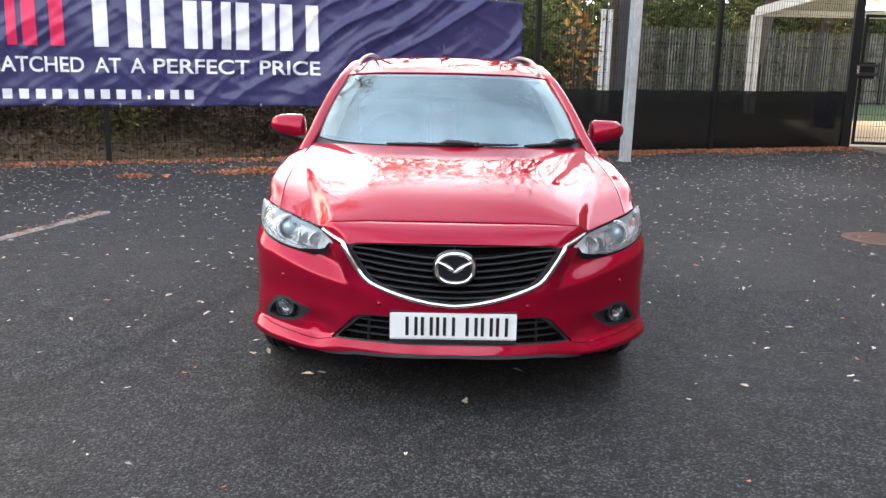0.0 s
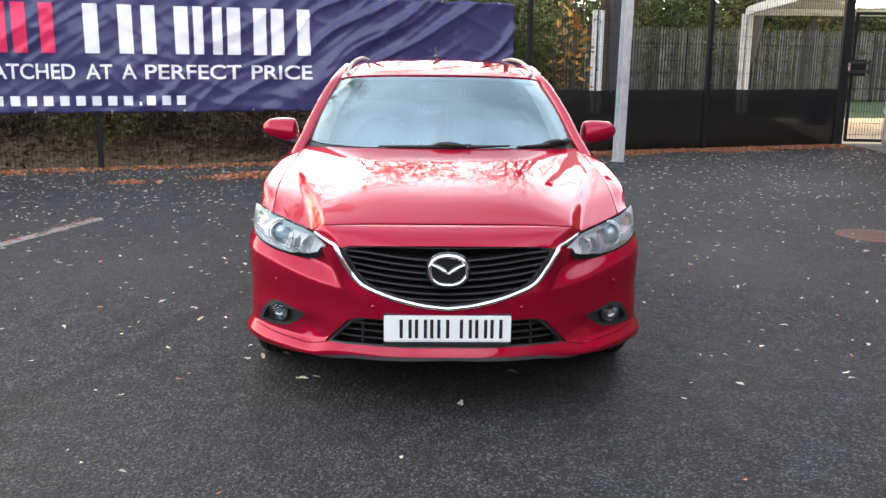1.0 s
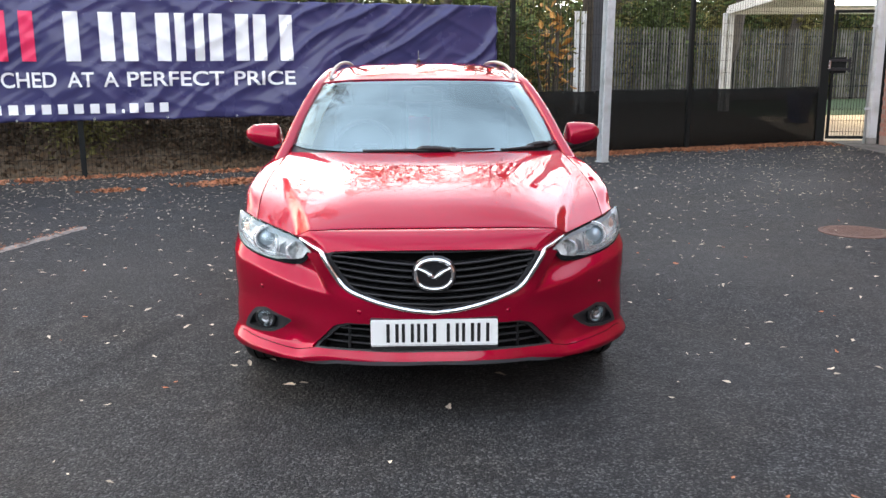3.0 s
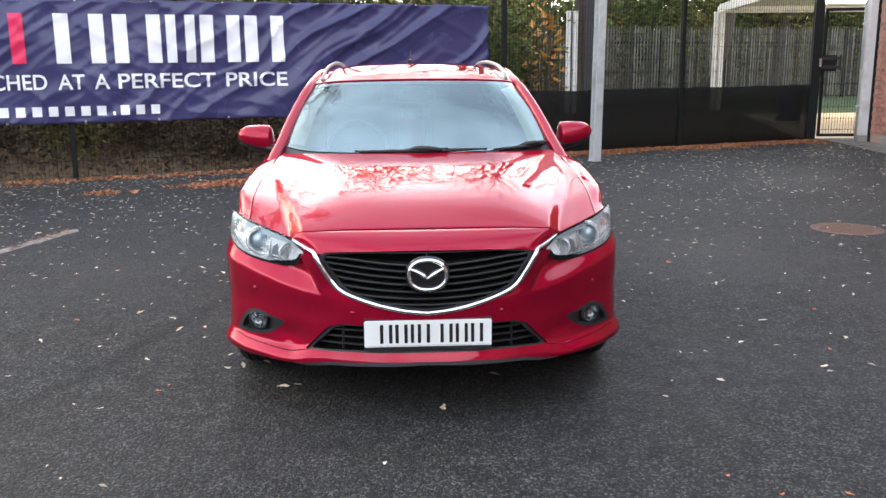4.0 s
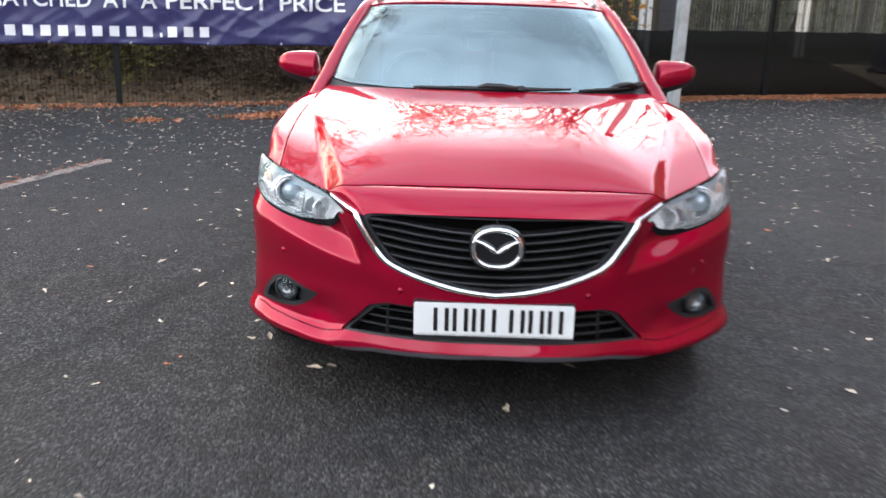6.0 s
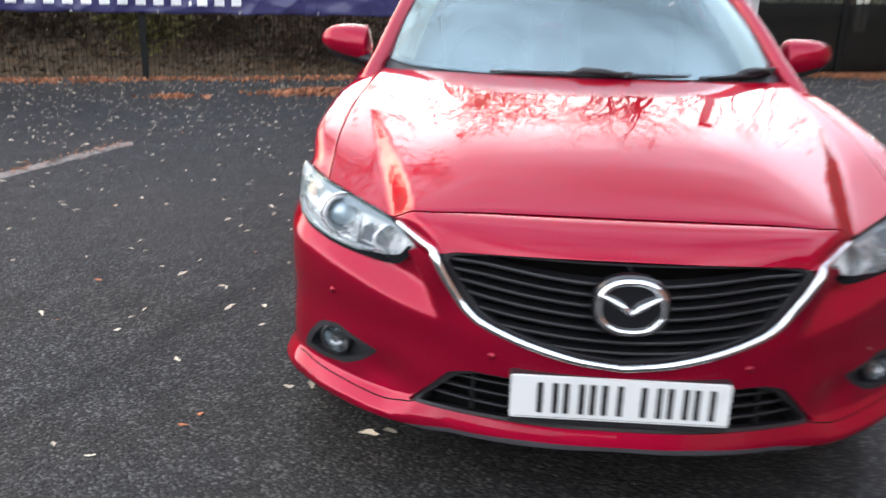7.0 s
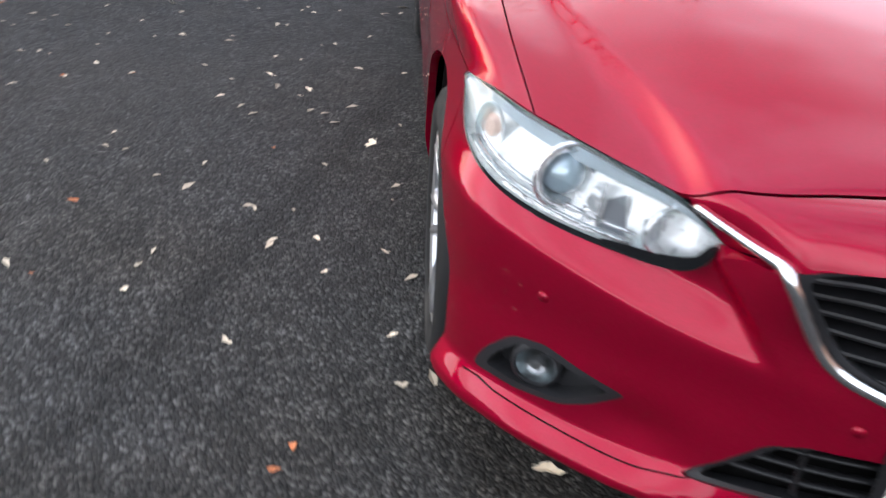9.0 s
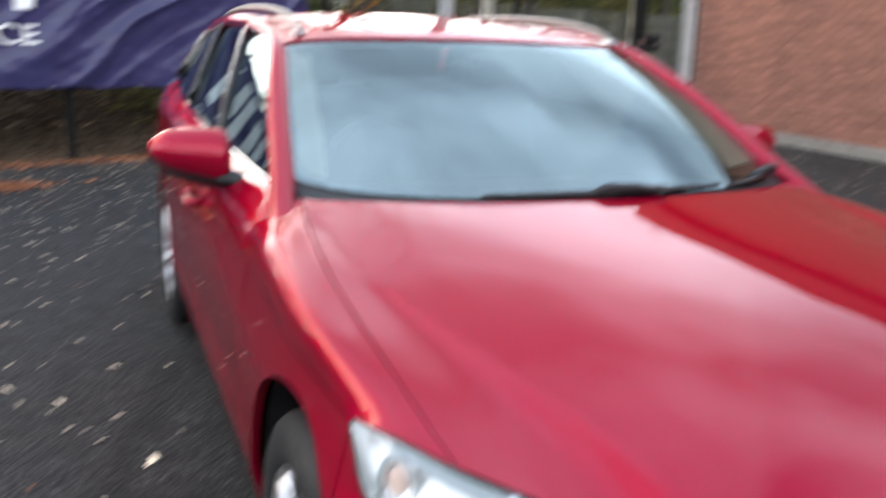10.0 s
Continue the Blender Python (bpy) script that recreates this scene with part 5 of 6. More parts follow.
    p = p + e * step(a, 0.45, 1.0)
    ww = min(1.0, max(0.0, w))
    p[2] += 0.043 * math.sin(math.pi * ww ** 0.66) * (1 - step(a, 0.15, 1.0))
    # The facet that runs from the lamps to the pillars, dying out towards the rear.
    a0, a1, drop = facet_at(ww)
    p[2] -= drop * soft_ramp((a - a0) / (a1 - a0), 0.07) * (1 - soft_ramp((a - a1) / (1.0 - a1), 0.12))
    return (p[0] if u >= 0 else -p[0], p[1], p[2])


# Nose strip between grille and bonnet.
NOSE_LOW = spline([(0, 0.036, 0.719), (0.15, 0.040, 0.718), (0.30, 0.060, 0.714), (0.40, 0.084, 0.708), (0.445, 0.098, 0.700), (0.50, 0.158, 0.716), (0.573, 0.237, 0.744)], 121)
SEAM_X = spline([(0, 0), (0.2, 0), (0.36, 0), (0.46, 0), (0.53, 0), (0.573, 0)], 121)[:, 0]
SEAM = np.array([np.array(bonnet_surface(0.77 * float(np.interp(x, BON_F[:, 0], np.linspace(0, 1, 161))), 0.0)) - (0, 0.003, 0.0015) for x in SEAM_X])


def nose(u, v):
    a = abs(u) / 0.6
    p0, p1 = on_curve(NOSE_LOW, a), on_curve(SEAM, a)
    w = v / 0.13
    p = p0 + (p1 - p0) * w + np.array((0, -0.55, 0.83)) * 0.020 * 4 * w * (1 - w) * (1 - a ** 4) * (1 if w > 0 else 0)
    return (p[0] if u >= 0 else -p[0], p[1], p[2])


shell("nose_panel", nose, [(-0.585, 0.002), (0.585, 0.002), (0.585, 0.1290), (-0.585, 0.1290)], [], 0.016, RED, bumper, 0.016)

bonnet_creases = []
for sign in (1, -1):
    for edge in (0, 1):
        for d in (-0.010, -0.005, 0.0, 0.005, 0.010):
            line = [(sign * (0.77 * facet_at(w)[edge] + d), 1.1 * w) for w in np.linspace(0.004, 0.95, 60)]
            bonnet_creases.append(line + line[::-1][1:-1])
bonnet = shell("bonnet", bonnet_surface, [(-0.769, 0.001), (0.769, 0.001), (0.769, 1.098), (-0.769, 1.098)], [], 0.022, RED, car, 0.016, False, "glossy red bonnet with soft raised creases", bonnet_creases)


# Wings: top and flank.
def wing_top(w, v):
    """w metres outwards from the bonnet's edge, v metres back."""
    t = v / 1.1
    a = w / 0.16
    e = on_curve(EDGE, t) + np.array((0.0010, 0, 0))
    y = 0.640 + (1.60 - 0.640) * t
    h = np.array(skin(s_y(y), zsh(y)))
    p = e + (h - e) * a
    aa = min(1.0, max(0.0, a))
    amp = 0.35 + 0.65 * step(t, 0.0, 0.30) - 0.45 * step(t, 0.65, 1.0)
    p = p + np.array((0.030, 0, 0.036)) * amp * math.sin(math.pi * aa ** 1.15)
    return tuple(p)


def wing_flank():
    arch = [(s_y(0.9 - 0.392 * math.cos(a)), 0.345 + 0.392 * math.sin(a)) for a in np.linspace(0.74, math.pi + 0.36, 26)]
    top = [(s_y(y), zsh(y) - 0.003) for y in np.linspace(1.40, 0.66, 14)]
    return arch + [(s_y(1.36), 0.20), (s_y(1.40), 0.26), (s_y(1.41), 0.5)] + top + [(s_y(0.649), 0.778), (s_y(0.626), 0.69)]


SIDES = ((1, lambda f: f, False), (-1, mirror_x, True))
for sign, mir, flip in SIDES:
    wing = shell("front_wing", mir(skin), wing_flank(), [], 0.03, RED, car, 0.02, flip, "red front wing over the wheel")
    shell("wing_crest", mir(wing_top), [(0.001, 0.0), (0.159, 0.0), (0.159, 1.1), (0.001, 1.1)], [], 0.02, RED, wing, 0.012, flip)

# Doors, sills and rear quarter.


def flank_panel(name, y0, y1, z0, label, arch=None, parent=car):
    bottom = [(s_y(y), z0) for y in np.linspace(y0, y1, 12)]
    top = [(s_y(y), zsh(y) - 0.003) for y in np.linspace(y1, y0, 12)]
    if arch is not None:
        bottom = [(s, z) for s, z in bottom if abs(np.interp(s, ARC, PLAN[:, 1]) - arch) > 0.40]
        ring = [(s_y(arch - 0.392 * math.cos(a)), 0.345 + 0.392 * math.sin(a)) for a in np.linspace(-0.25, math.pi + 0.25, 26)]
        k = sum(1 for s, z in bottom if np.interp(s, ARC, PLAN[:, 1]) < arch)
        bottom = bottom[:k] + ring + bottom[k:]
    out = []
    for sign, mir, flip in SIDES:
        out.append(shell(name, mir(skin), bottom + top, [], 0.04, RED, parent, 0.02, flip, label))
    return out


BELT = spline([(0.785, 1.45, 0.965), (0.795, 1.62, 0.990), (0.812, 2.2, 1.012), (0.818, 3.0, 1.035), (0.80, 3.8, 1.062), (0.74, 4.5, 1.10)], 121)
CANT = spline([(0.640, 2.26, 1.325), (0.636, 2.5, 1.362), (0.632, 2.9, 1.388), (0.630, 3.4, 1.392), (0.618, 3.9, 1.375), (0.585, 4.4, 1.33)], 121)


def belt_at(y):
    i = np.interp(y, BELT[:, 1], np.arange(len(BELT)))
    return on_curve(BELT, i / (len(BELT) - 1))


def cant_at(y):
    i = np.interp(y, CANT[:, 1], np.arange(len(CANT)))
    return on_curve(CANT, i / (len(CANT) - 1))


def waist(y, v):
    h, b = np.array(skin(s_y(y), zsh(y))), belt_at(y)
    t = v / 0.16
    tt = min(1.0, max(0.0, t))
    return tuple(h + (b - h) * t + np.array((0.020, 0, 0.010)) * math.sin(math.pi * tt))


def window_surface(y, v):
    """Side glazing: y along the belt, v up."""
    b = belt_at(y)
    k = min(1.0, max(0.0, (y - 1.60) / (4.5 - 1.60)))
    c = cant_at(2.27 + k * (4.38 - 2.27))
    t = v / 0.36
    return tuple(b + (c - b) * t + np.array((0.003, 0, 0)) * math.sin(math.pi * min(1, max(0, t))))


for name, y0, y1, arch, label in (("front_door", 1.415, 2.455, None, "red front door"), ("rear_door", 2.465, 3.30, None, "red rear door"), ("rear_quarter", 3.31, 4.70, 3.65, "red rear quarter")):
    made = flank_panel(name, y0, y1, 0.26 if arch is None else 0.24, label, arch)
    for ob, (sign, mir, flip) in zip(made, SIDES):
        y1w = min(y1, 4.45)
        shell("waist", mir(waist), [(max(y0, 1.46), 0.003), (y1w, 0.003), (y1w, 0.158), (max(y0, 1.46), 0.158)], [], 0.04, RED, ob, 0.012, flip)
        w0, w1 = {"front_door": (1.62, 2.42), "rear_door": (2.52, 3.28), "rear_quarter": (3.36, 4.40)}[name]
        pane = shell("window", mir(window_surface), [(w0, 0.008), (w1, 0.008), (w1, 0.345), (w0, 0.345)], [], 0.05, SIDE_GLASS, ob, 0.0, flip, "dark tinted side window")
        pane.visible_shadow = False
        b = bmesh.new()
        pts = [Vector(window_surface(w1 + 0.045, v)) * 1.0 for v in (0.0, 0.12, 0.24, 0.35)]
        tube(b, [(p.x * sign - 0.012 * sign, p.y, p.z) for p in pts], 0.045, 8, squash=(0.5, 1))
        part("pillar", smooth(b), GLOSS_BLACK, ob, "gloss black window pillar")
        b = bmesh.new()
        tube(b, [(q[0] * sign, q[1], q[2]) for q in [np.array(window_surface(y, 0.0)) + np.array((0.004, 0, -0.002)) for y in np.linspace(max(w0 - 0.05, 1.58), w1 + 0.05, 10)]], 0.007, 6)
        part("waist_strip", smooth(b), CHROME, ob, "bright window strip")
        if name != "rear_quarter":
            b = bmesh.new()
            hp = np.array(skin(s_y(y1 - 0.14), zsh(y1) - 0.07))
            hx = hp[0] + 0.032
            tube(b, [(sign * (hx - 0.03), hp[1] - 0.11, hp[2]), (sign * hx, hp[1] - 0.09, hp[2]), (sign * hx, hp[1] + 0.09, hp[2] + 0.004), (sign * (hx - 0.03), hp[1] + 0.11, hp[2] + 0.004)], 0.012, 8)
            part("door_handle", smooth(b), RED, ob)

# Cant rails and pillars, one sweep each side.
for sign in (1, -1):
    b = bmesh.new()
    path = spline([(0.815, 1.33, 0.870), (0.800, 1.48, 0.945), (0.772, 1.62, 1.018), (0.742, 1.80, 1.115), (0.700, 2.02, 1.225), (0.662, 2.22, 1.308), (0.640, 2.42, 1.352), (0.632, 2.8, 1.392), (0.628, 3.4, 1.398), (0.612, 3.9, 1.380), (0.58, 4.4, 1.335)], 60)
    tube(b, [(sign * p[0], p[1], p[2]) for p in path], [0.042 - 0.006 * min(1, i / 25) for i in range(60)], 12, squash=(0.85, 0.75))
    part("roof_pillar", smooth(b, 60), RED, car, "red windscreen pillar and roof edge")

# Windscreen, roof, tailgate.
WS_B = spline([(0, 1.30, 0.986), (0.25, 1.32, 0.986), (0.48, 1.39, 0.986), (0.65, 1.49, 0.990), (0.755, 1.60, 1.006)], 121)
WS_T = spline([(0, 2.08, 1.352), (0.22, 2.095, 1.350), (0.42, 2.135, 1.345), (0.55, 2.19, 1.337), (0.648, 2.265, 1.322)], 121)
RF_R = spline([(0, 4.50, 1.395), (0.22, 4.48, 1.393), (0.42, 4.45, 1.385), (0.53, 4.42, 1.370), (0.60, 4.38, 1.345)], 121)


def screen_surface(u, v):
    a = abs(u) / 0.72
    t = v / 0.9
    p = on_curve(WS_B, a) * (1 - t) + on_curve(WS_T, a) * t
    tt = min(1, max(0, t))
    p = p + np.array((0, -0.36, 0.93)) * 0.022 * math.sin(math.pi * tt)
    return (p[0] if u >= 0 else -p[0], p[1], p[2])


def roof_surface(u, v):
    a = abs(u) / 0.65
    t = v / 2.3
    p = on_curve(WS_T, a) * (1 - t) + on_curve(RF_R, a) * t + np.array((0, 0.012, 0.006)) * (1 - t)
    tt = min(1, max(0, t))
    p[2] += 0.082 * math.sin(math.pi * tt ** 0.75) * (1 - 0.25 * a * a)
    return (p[0] if u >= 0 else -p[0], p[1], p[2])


def rear_surface(u, v):
    a = abs(u) / 0.65
    t = v / 0.5
    top = on_curve(RF_R, a)
    low = np.array((0.80 * a, 4.78 - 0.14 * a ** 3, 0.97))
    p = top + (low - top) * t
    p[1] += 0.05 * math.sin(math.pi * min(1, max(0, t)))
    return (p[0] if u >= 0 else -p[0], p[1], p[2])


SCREEN_LOOP = rounded([(-0.715, 0.005), (0.715, 0.005), (0.715, 0.895), (-0.715, 0.895)], 0.05, 5)
FRIT_LOOP = rounded([(-0.685, 0.045), (0.685, 0.045), (0.690, 0.868), (-0.690, 0.868)], 0.07, 6)
screen = shell("windscreen", screen_surface, SCREEN_LOOP, [], 0.035, GLASS, car, 0.0, False, "clear raked windscreen with dark border")
screen.visible_shadow = False


def frit_surface(u, v):
    p = np.array(screen_surface(u, v))
    return tuple(p - np.array((0, -0.36, 0.93)) * 0.004)


shell("screen_border", frit_surface, SCREEN_LOOP, [FRIT_LOOP], 0.04, GLOSS_BLACK, screen, 0.0, False, "black printed glass border")
roof = shell("roof", roof_surface, [(-0.64, 0.006), (0.64, 0.006), (0.64, 2.29), (-0.64, 2.29)], [], 0.045, RED, car, 0.02, False, "red roof")
tail = shell("tailgate", rear_surface, [(-0.64, 0.0), (0.64, 0.0), (0.64, 0.49), (-0.64, 0.49)], [], 0.05, SIDE_GLASS, car, 0.0, True, "dark rear window")
rear_loop = [(s_y(4.70), 0.26), (ARC[-1], 0.26), (ARC[-1], 0.965), (s_y(4.70), 0.965)]
for sign, mir, flip in SIDES:
    shell("rear_bumper", mir(skin), rear_loop, [], 0.05, RED, car, 0.02, flip)


RAIL = mat("rail_silver", (0.30, 0.29, 0.28), 0.38, 0.9, vary=0.06)


def build_rail(sign):
    b = bmesh.new()
    pts = spline([(0.580, 2.27, 1.352), (0.578, 2.36, 1.392), (0.572, 2.50, 1.420), (0.566, 2.78, 1.443), (0.560, 3.3, 1.456), (0.552, 3.8, 1.446), (0.545, 4.1, 1.420), (0.54, 4.25, 1.38)], 40)
    tube(b, [(sign * p[0], p[1], p[2]) for p in pts], [0.0125 if 2 < i < 37 else 0.018 for i in range(40)], 12, squash=(0.75, 0.95))
    rail = part("roof_rail", smooth(b, 60), RAIL, car, "satin silver roof rail")
    for y in (2.31, 4.22):
        part("rail_foot", box_bm((sign * 0.572 - 0.016, y - 0.04, 1.32), (sign * 0.572 + 0.016, y + 0.05, 1.372), 0.01), SATIN, rail)


build_rail(1)
build_rail(-1)
b = bmesh.new()
tube(b, [(0, 4.0, 1.46), (0, 4.04, 1.475)], [0.02, 0.012], 10)
tube(b, [(0, 4.03, 1.47), (0, 4.12, 1.55)], [0.004, 0.003], 6)
part("aerial", smooth(b), BLACK_PLASTIC, car)

# Scuttle and wipers.


def scuttle(u, v):
    a = abs(u) / 0.72
    t = v / 0.05
    p = (on_curve(BON_R, a) + np.array((0, 0.002, -0.022))) * (1 - t) + (on_curve(WS_B, a) + np.array((0, 0.01, 0.0))) * t
    return (p[0] if u >= 0 else -p[0], p[1], p[2])


shell("scuttle_panel", scuttle, [(-0.715, 0.0), (0.715, 0.0), (0.715, 0.06), (-0.715, 0.06)], [], 0.03, BLACK_PLASTIC, car, 0.01, False, "black plastic scuttle")


def build_wiper(x0, x1, pivot, lift):
    b = bmesh.new()
    pts = []
    for i in range(14):
        t = i / 13
        x = x0 + (x1 - x0) * t
        p = np.array(screen_surface(x, 0.004 + lift * t))
        pts.append(tuple(p + np.array((0, -0.010, 0.008))))
    tube(b, pts, [0.005 + 0.006 * math.sin(math.pi * i / 13) for i in range(14)], 8)
    wiper = part("wiper", smooth(b), BLACK_PLASTIC, car, "black flat wiper blade")
    b = bmesh.new()
    m = pts[6]
    q = np.array(screen_surface(pivot, 0.0)) + np.array((0, -0.02, 0.012))
    tube(b, [tuple(q), (0.5 * (q[0] + m[0]), 0.5 * (q[1] + m[1]) - 0.005, 0.5 * (q[2] + m[2]) + 0.014), (m[0], m[1], m[2] + 0.014), (m[0] - 0.04, m[1], m[2] + 0.004)], [0.013, 0.012, 0.014, 0.008], 8)
    part("wiper_arm", smooth(b), BLACK_PLASTIC, wiper)
    b = lathe([(0.0, 0.02), (0.014, 0.018), (0.018, 0.0)], 16, "Z")
    b.transform(Matrix.Translation(tuple(q)))
    part("pivot_cap", b, BLACK_PLASTIC, wiper)


build_wiper(-0.25, 0.27, 0.10, 0.010)
build_wiper(0.30, 0.70, 0.62, 0.010)


# ---- lamps ----
LAMP_T = spline([(0.506, 0.192, 0.684), (0.570, 0.238, 0.741), (0.67, 0.335, 0.766), (0.773, 0.436, 0.788), (0.832, 0.535, 0.799), (0.872, 0.618, 0.801)], 121)
LAMP_B = spline([(0.506, 0.192, 0.684), (0.556, 0.212, 0.633), (0.658, 0.294, 0.624), (0.762, 0.374, 0.637), (0.840, 0.453, 0.668), (0.877, 0.537, 0.715), (0.879, 0.618, 0.798)], 121)


def lamp_surface(u, v, bulge=0.022, back=0.0):
    a = u / 0.55
    t = v / 0.13
    p = on_curve(LAMP_B, a) * (1 - t) + on_curve(LAMP_T, a) * t
    tt, aa = min(1, max(0, t)), min(1, max(0, a))
    d = np.array((0.45 + 0.3 * aa, -0.85, 0.25))
    d /= np.linalg.norm(d)
    p = p + d * (bulge * math.sin(math.pi * tt) * math.sin(math.pi * aa) ** 0.5 - back * min(1.0, 4 * tt, 4 * (1 - tt)) * min(1, 6 * aa, 8 * (1 - aa)))
    return tuple(p)


def lamp_back(u, v):
    return lamp_surface(u, v, 0.0, 0.012 + 0.040 * min(1.0, max(0.0, v / 0.13)))


def lamp_rim(u, v):
    return lamp_surface(u, v, 0.006, -0.001)


for sign, mir, flip in SIDES:
    lamp = tagged(new("headlamp"), "clear headlamp with projector and silver reflectors")
    lamp.parent = car
    lamp["label"] = "clear headlamp with projector and silver reflectors"
    full = [(0.004, 0.0), (0.546, 0.0), (0.546, 0.13), (0.004, 0.13)]
    shell("housing", mir(lamp_back), full, [], 0.02, HOUSING, lamp, 0.0, flip, "silver inner housing")
    lens = shell("lens", mir(lamp_surface), full, [], 0.018, LENS, lamp, 0.0, flip, "clear lamp cover")
    lens.visible_shadow = False
    shell("rim_seal", mir(lamp_rim), [(0.002, -0.001), (0.548, -0.001), (0.548, 0.131), (0.002, 0.131)], [rounded([(0.009, 0.080), (0.030, 0.042), (0.10, 0.010), (0.45, 0.005), (0.538, 0.02), (0.540, 0.126), (0.30, 0.123), (0.012, 0.118)], 0.010, 3)], 0.02, GLOSS_BLACK, lamp, 0.0, flip, "dark lamp surround")
    # Projector, its bowl, the inner reflector and the turn lamp.
    aim = Matrix.Translation((sign * 0.722, 0.378, 0.712)) @ pose(0, 0, 0, 0, 0, -14 * sign)
    bm = lathe([(0.028, 0.035), (0.038, 0.012), (0.043, -0.008), (0.047, -0.012), (0.051, -0.006)], 40, "Y")
    bm.transform(aim)
    part("projector_bowl", bm, REFLECTOR, lamp, "polished round reflector")
    bm = lathe([(0.0, -0.026), (0.017, -0.022), (0.030, -0.011), (0.037, 0.004), (0.037, 0.02)], 40, "Y")
    bm.transform(aim)
    part("projector_lens", bm, mat("projector_glass", (0.46, 0.54, 0.60), 0.05, 0.4, coat=1.0), lamp, "dark blue glass projector lens")
    for k in range(3):
        bm = bmesh.new()
        pts = [Vector(lamp_surface(0.16 + 0.28 * i / 12, 0.020 + 0.012 * k, 0.0, 0.012 + 0.013 * k)) for i in range(13)]
        tube(bm, [(p.x * sign, p.y, p.z) for p in pts], 0.006, 6, squash=(1.4, 0.8))
        part("reflector_step", smooth(bm), REFLECTOR, lamp, "chromed step")
    # Main-beam bowl with upright flutes, the dark divider and the bright fin beside the projector.
    beam = Vector(lamp_surface(0.120, 0.066, 0.0, 0.022))
    aim2 = Matrix.Translation((beam.x * sign, beam.y, beam.z)) @ pose(0, 0, 0, 0, 0, -22 * sign) @ Matrix.Diagonal((1.35, 1.0, 0.95, 1.0))
    bm = lathe([(0.008, 0.034), (0.022, 0.028), (0.034, 0.012), (0.041, -0.006), (0.043, -0.008), (0.045, -0.004)], 36, "Y")
    bm.transform(aim2)
    part("beam_bowl", bm, REFLECTOR, lamp, "fluted main-beam reflector")
    for k in range(7):
        x = -0.024 + 0.008 * k
        h = math.sqrt(max(0.0, 0.034 ** 2 - x * x)) * 0.85
        bm = box_bm((x - 0.0030, 0.016, -h), (x + 0.0030, 0.028, h * 0.5), 0.0014)
        bm.transform(aim2)
        part("reflector_rib", bm, REFLECTOR, lamp, "chromed flute")
    shell("divider", mir(lambda u, v: lamp_surface(u, v, 0.0, 0.020)), [(0.168, 0.014), (0.205, 0.013), (0.205, 0.066), (0.186, 0.084)], [], 0.010, mat("lamp_divider", (0.30, 0.31, 0.33), 0.35, 0.6), lamp, 0.004, flip, "dark grey divider")
    shell("fin", mir(lambda u, v: lamp_surface(u, v, 0.004, 0.008)), rounded([(0.206, 0.012), (0.345, 0.010), (0.325, 0.024), (0.228, 0.030), (0.222, 0.088), (0.208, 0.092)], 0.004, 2), [], 0.008, REFLECTOR, lamp, 0.006, flip, "bright chromed fin")
    # Shade below the lamp's upper edge, painted as a blue grey strip.
    shell("painted_upper_shade", mir(lambda u, v: lamp_surface(u, v, 0.0, 0.008)), [(0.05, 0.106), (0.26, 0.100), (0.44, 0.106), (0.44, 0.126), (0.05, 0.126)], [], 0.012, mat("painted_lamp_shade", (0.56, 0.60, 0.64), 0.3, 0.4), lamp, 0.004, flip, "blue grey strip coloured as the shade under the lamp's upper edge")
    shell("lower_mask", mir(lambda u, v: lamp_surface(u, v, 0.010, 0.0)), rounded([(0.010, 0.050), (0.030, 0.006), (0.195, 0.004), (0.195, 0.010), (0.130, 0.021), (0.075, 0.031), (0.035, 0.070)], 0.008, 4), [], 0.005, GLOSS_BLACK, lamp, 0.003, flip, "black mask in the lamp's inner corner")
    bm = lathe([(0.053, -0.006), (0.055, -0.013), (0.059, -0.013), (0.061, -0.006), (0.057, -0.002), (0.053, -0.006)], 44, "Y")
    bm.transform(aim)
    part("projector_ring", bm, REFLECTOR, lamp, "bright ring round the projector")
    p = Vector(lamp_surface(0.415, 0.062, 0.0, 0.022))
    bm = lathe([(0.0, -0.014), (0.012, -0.010), (0.019, 0.0)], 24, "Y")
    bm.transform(Matrix.Translation((p.x * sign, p.y, p.z)) @ pose(0, 0, 0, 0, 0, 40 * sign) @ Matrix.Diagonal((0.85, 1, 1.25, 1)))
    bowl = lathe([(0.020, 0.004), (0.026, 0.0), (0.036, -0.012), (0.039, -0.013), (0.041, -0.008)], 28, "Y")
    bowl.transform(Matrix.Translation((p.x * sign, p.y, p.z)) @ pose(0, 0, 0, 0, 0, 40 * sign) @ Matrix.Diagonal((0.75, 1, 1.15, 1)))
    part("turn_bowl", bowl, REFLECTOR, lamp, "chromed bowl round the turn lamp")
    part("turn_bulb", bm, AMBER, lamp, "amber turn lamp")

# Red corner between the lamp's inner tip and the chrome wing.
def corner(u, v):
    t, w = u / 0.13, v / 0.08
    p0 = on_curve(LAMP_T, 0.235 * t) + np.array((0, 0.002, 0))
    p1 = on_curve(NOSE_LOW, 0.765 + 0.235 * t) + np.array((0, 0.006, -0.004))
    return tuple(p0 * (1 - w) + p1 * w)


for sign, mir, flip in SIDES:
    shell("corner_panel", mir(corner), [(-0.006, -0.002), (0.127, -0.002), (0.127, 0.081), (-0.006, 0.081)], [], 0.012, RED, bumper, 0.0, not flip)
    b = bmesh.new()
    rim = [Vector(skin(sign * s_x(x), z)) for x, z in dense([(0.585, 0.629), (0.548, 0.650), (0.526, 0.686), (0.490, 0.699), (0.455, 0.700)], 0.006)[:-3]]
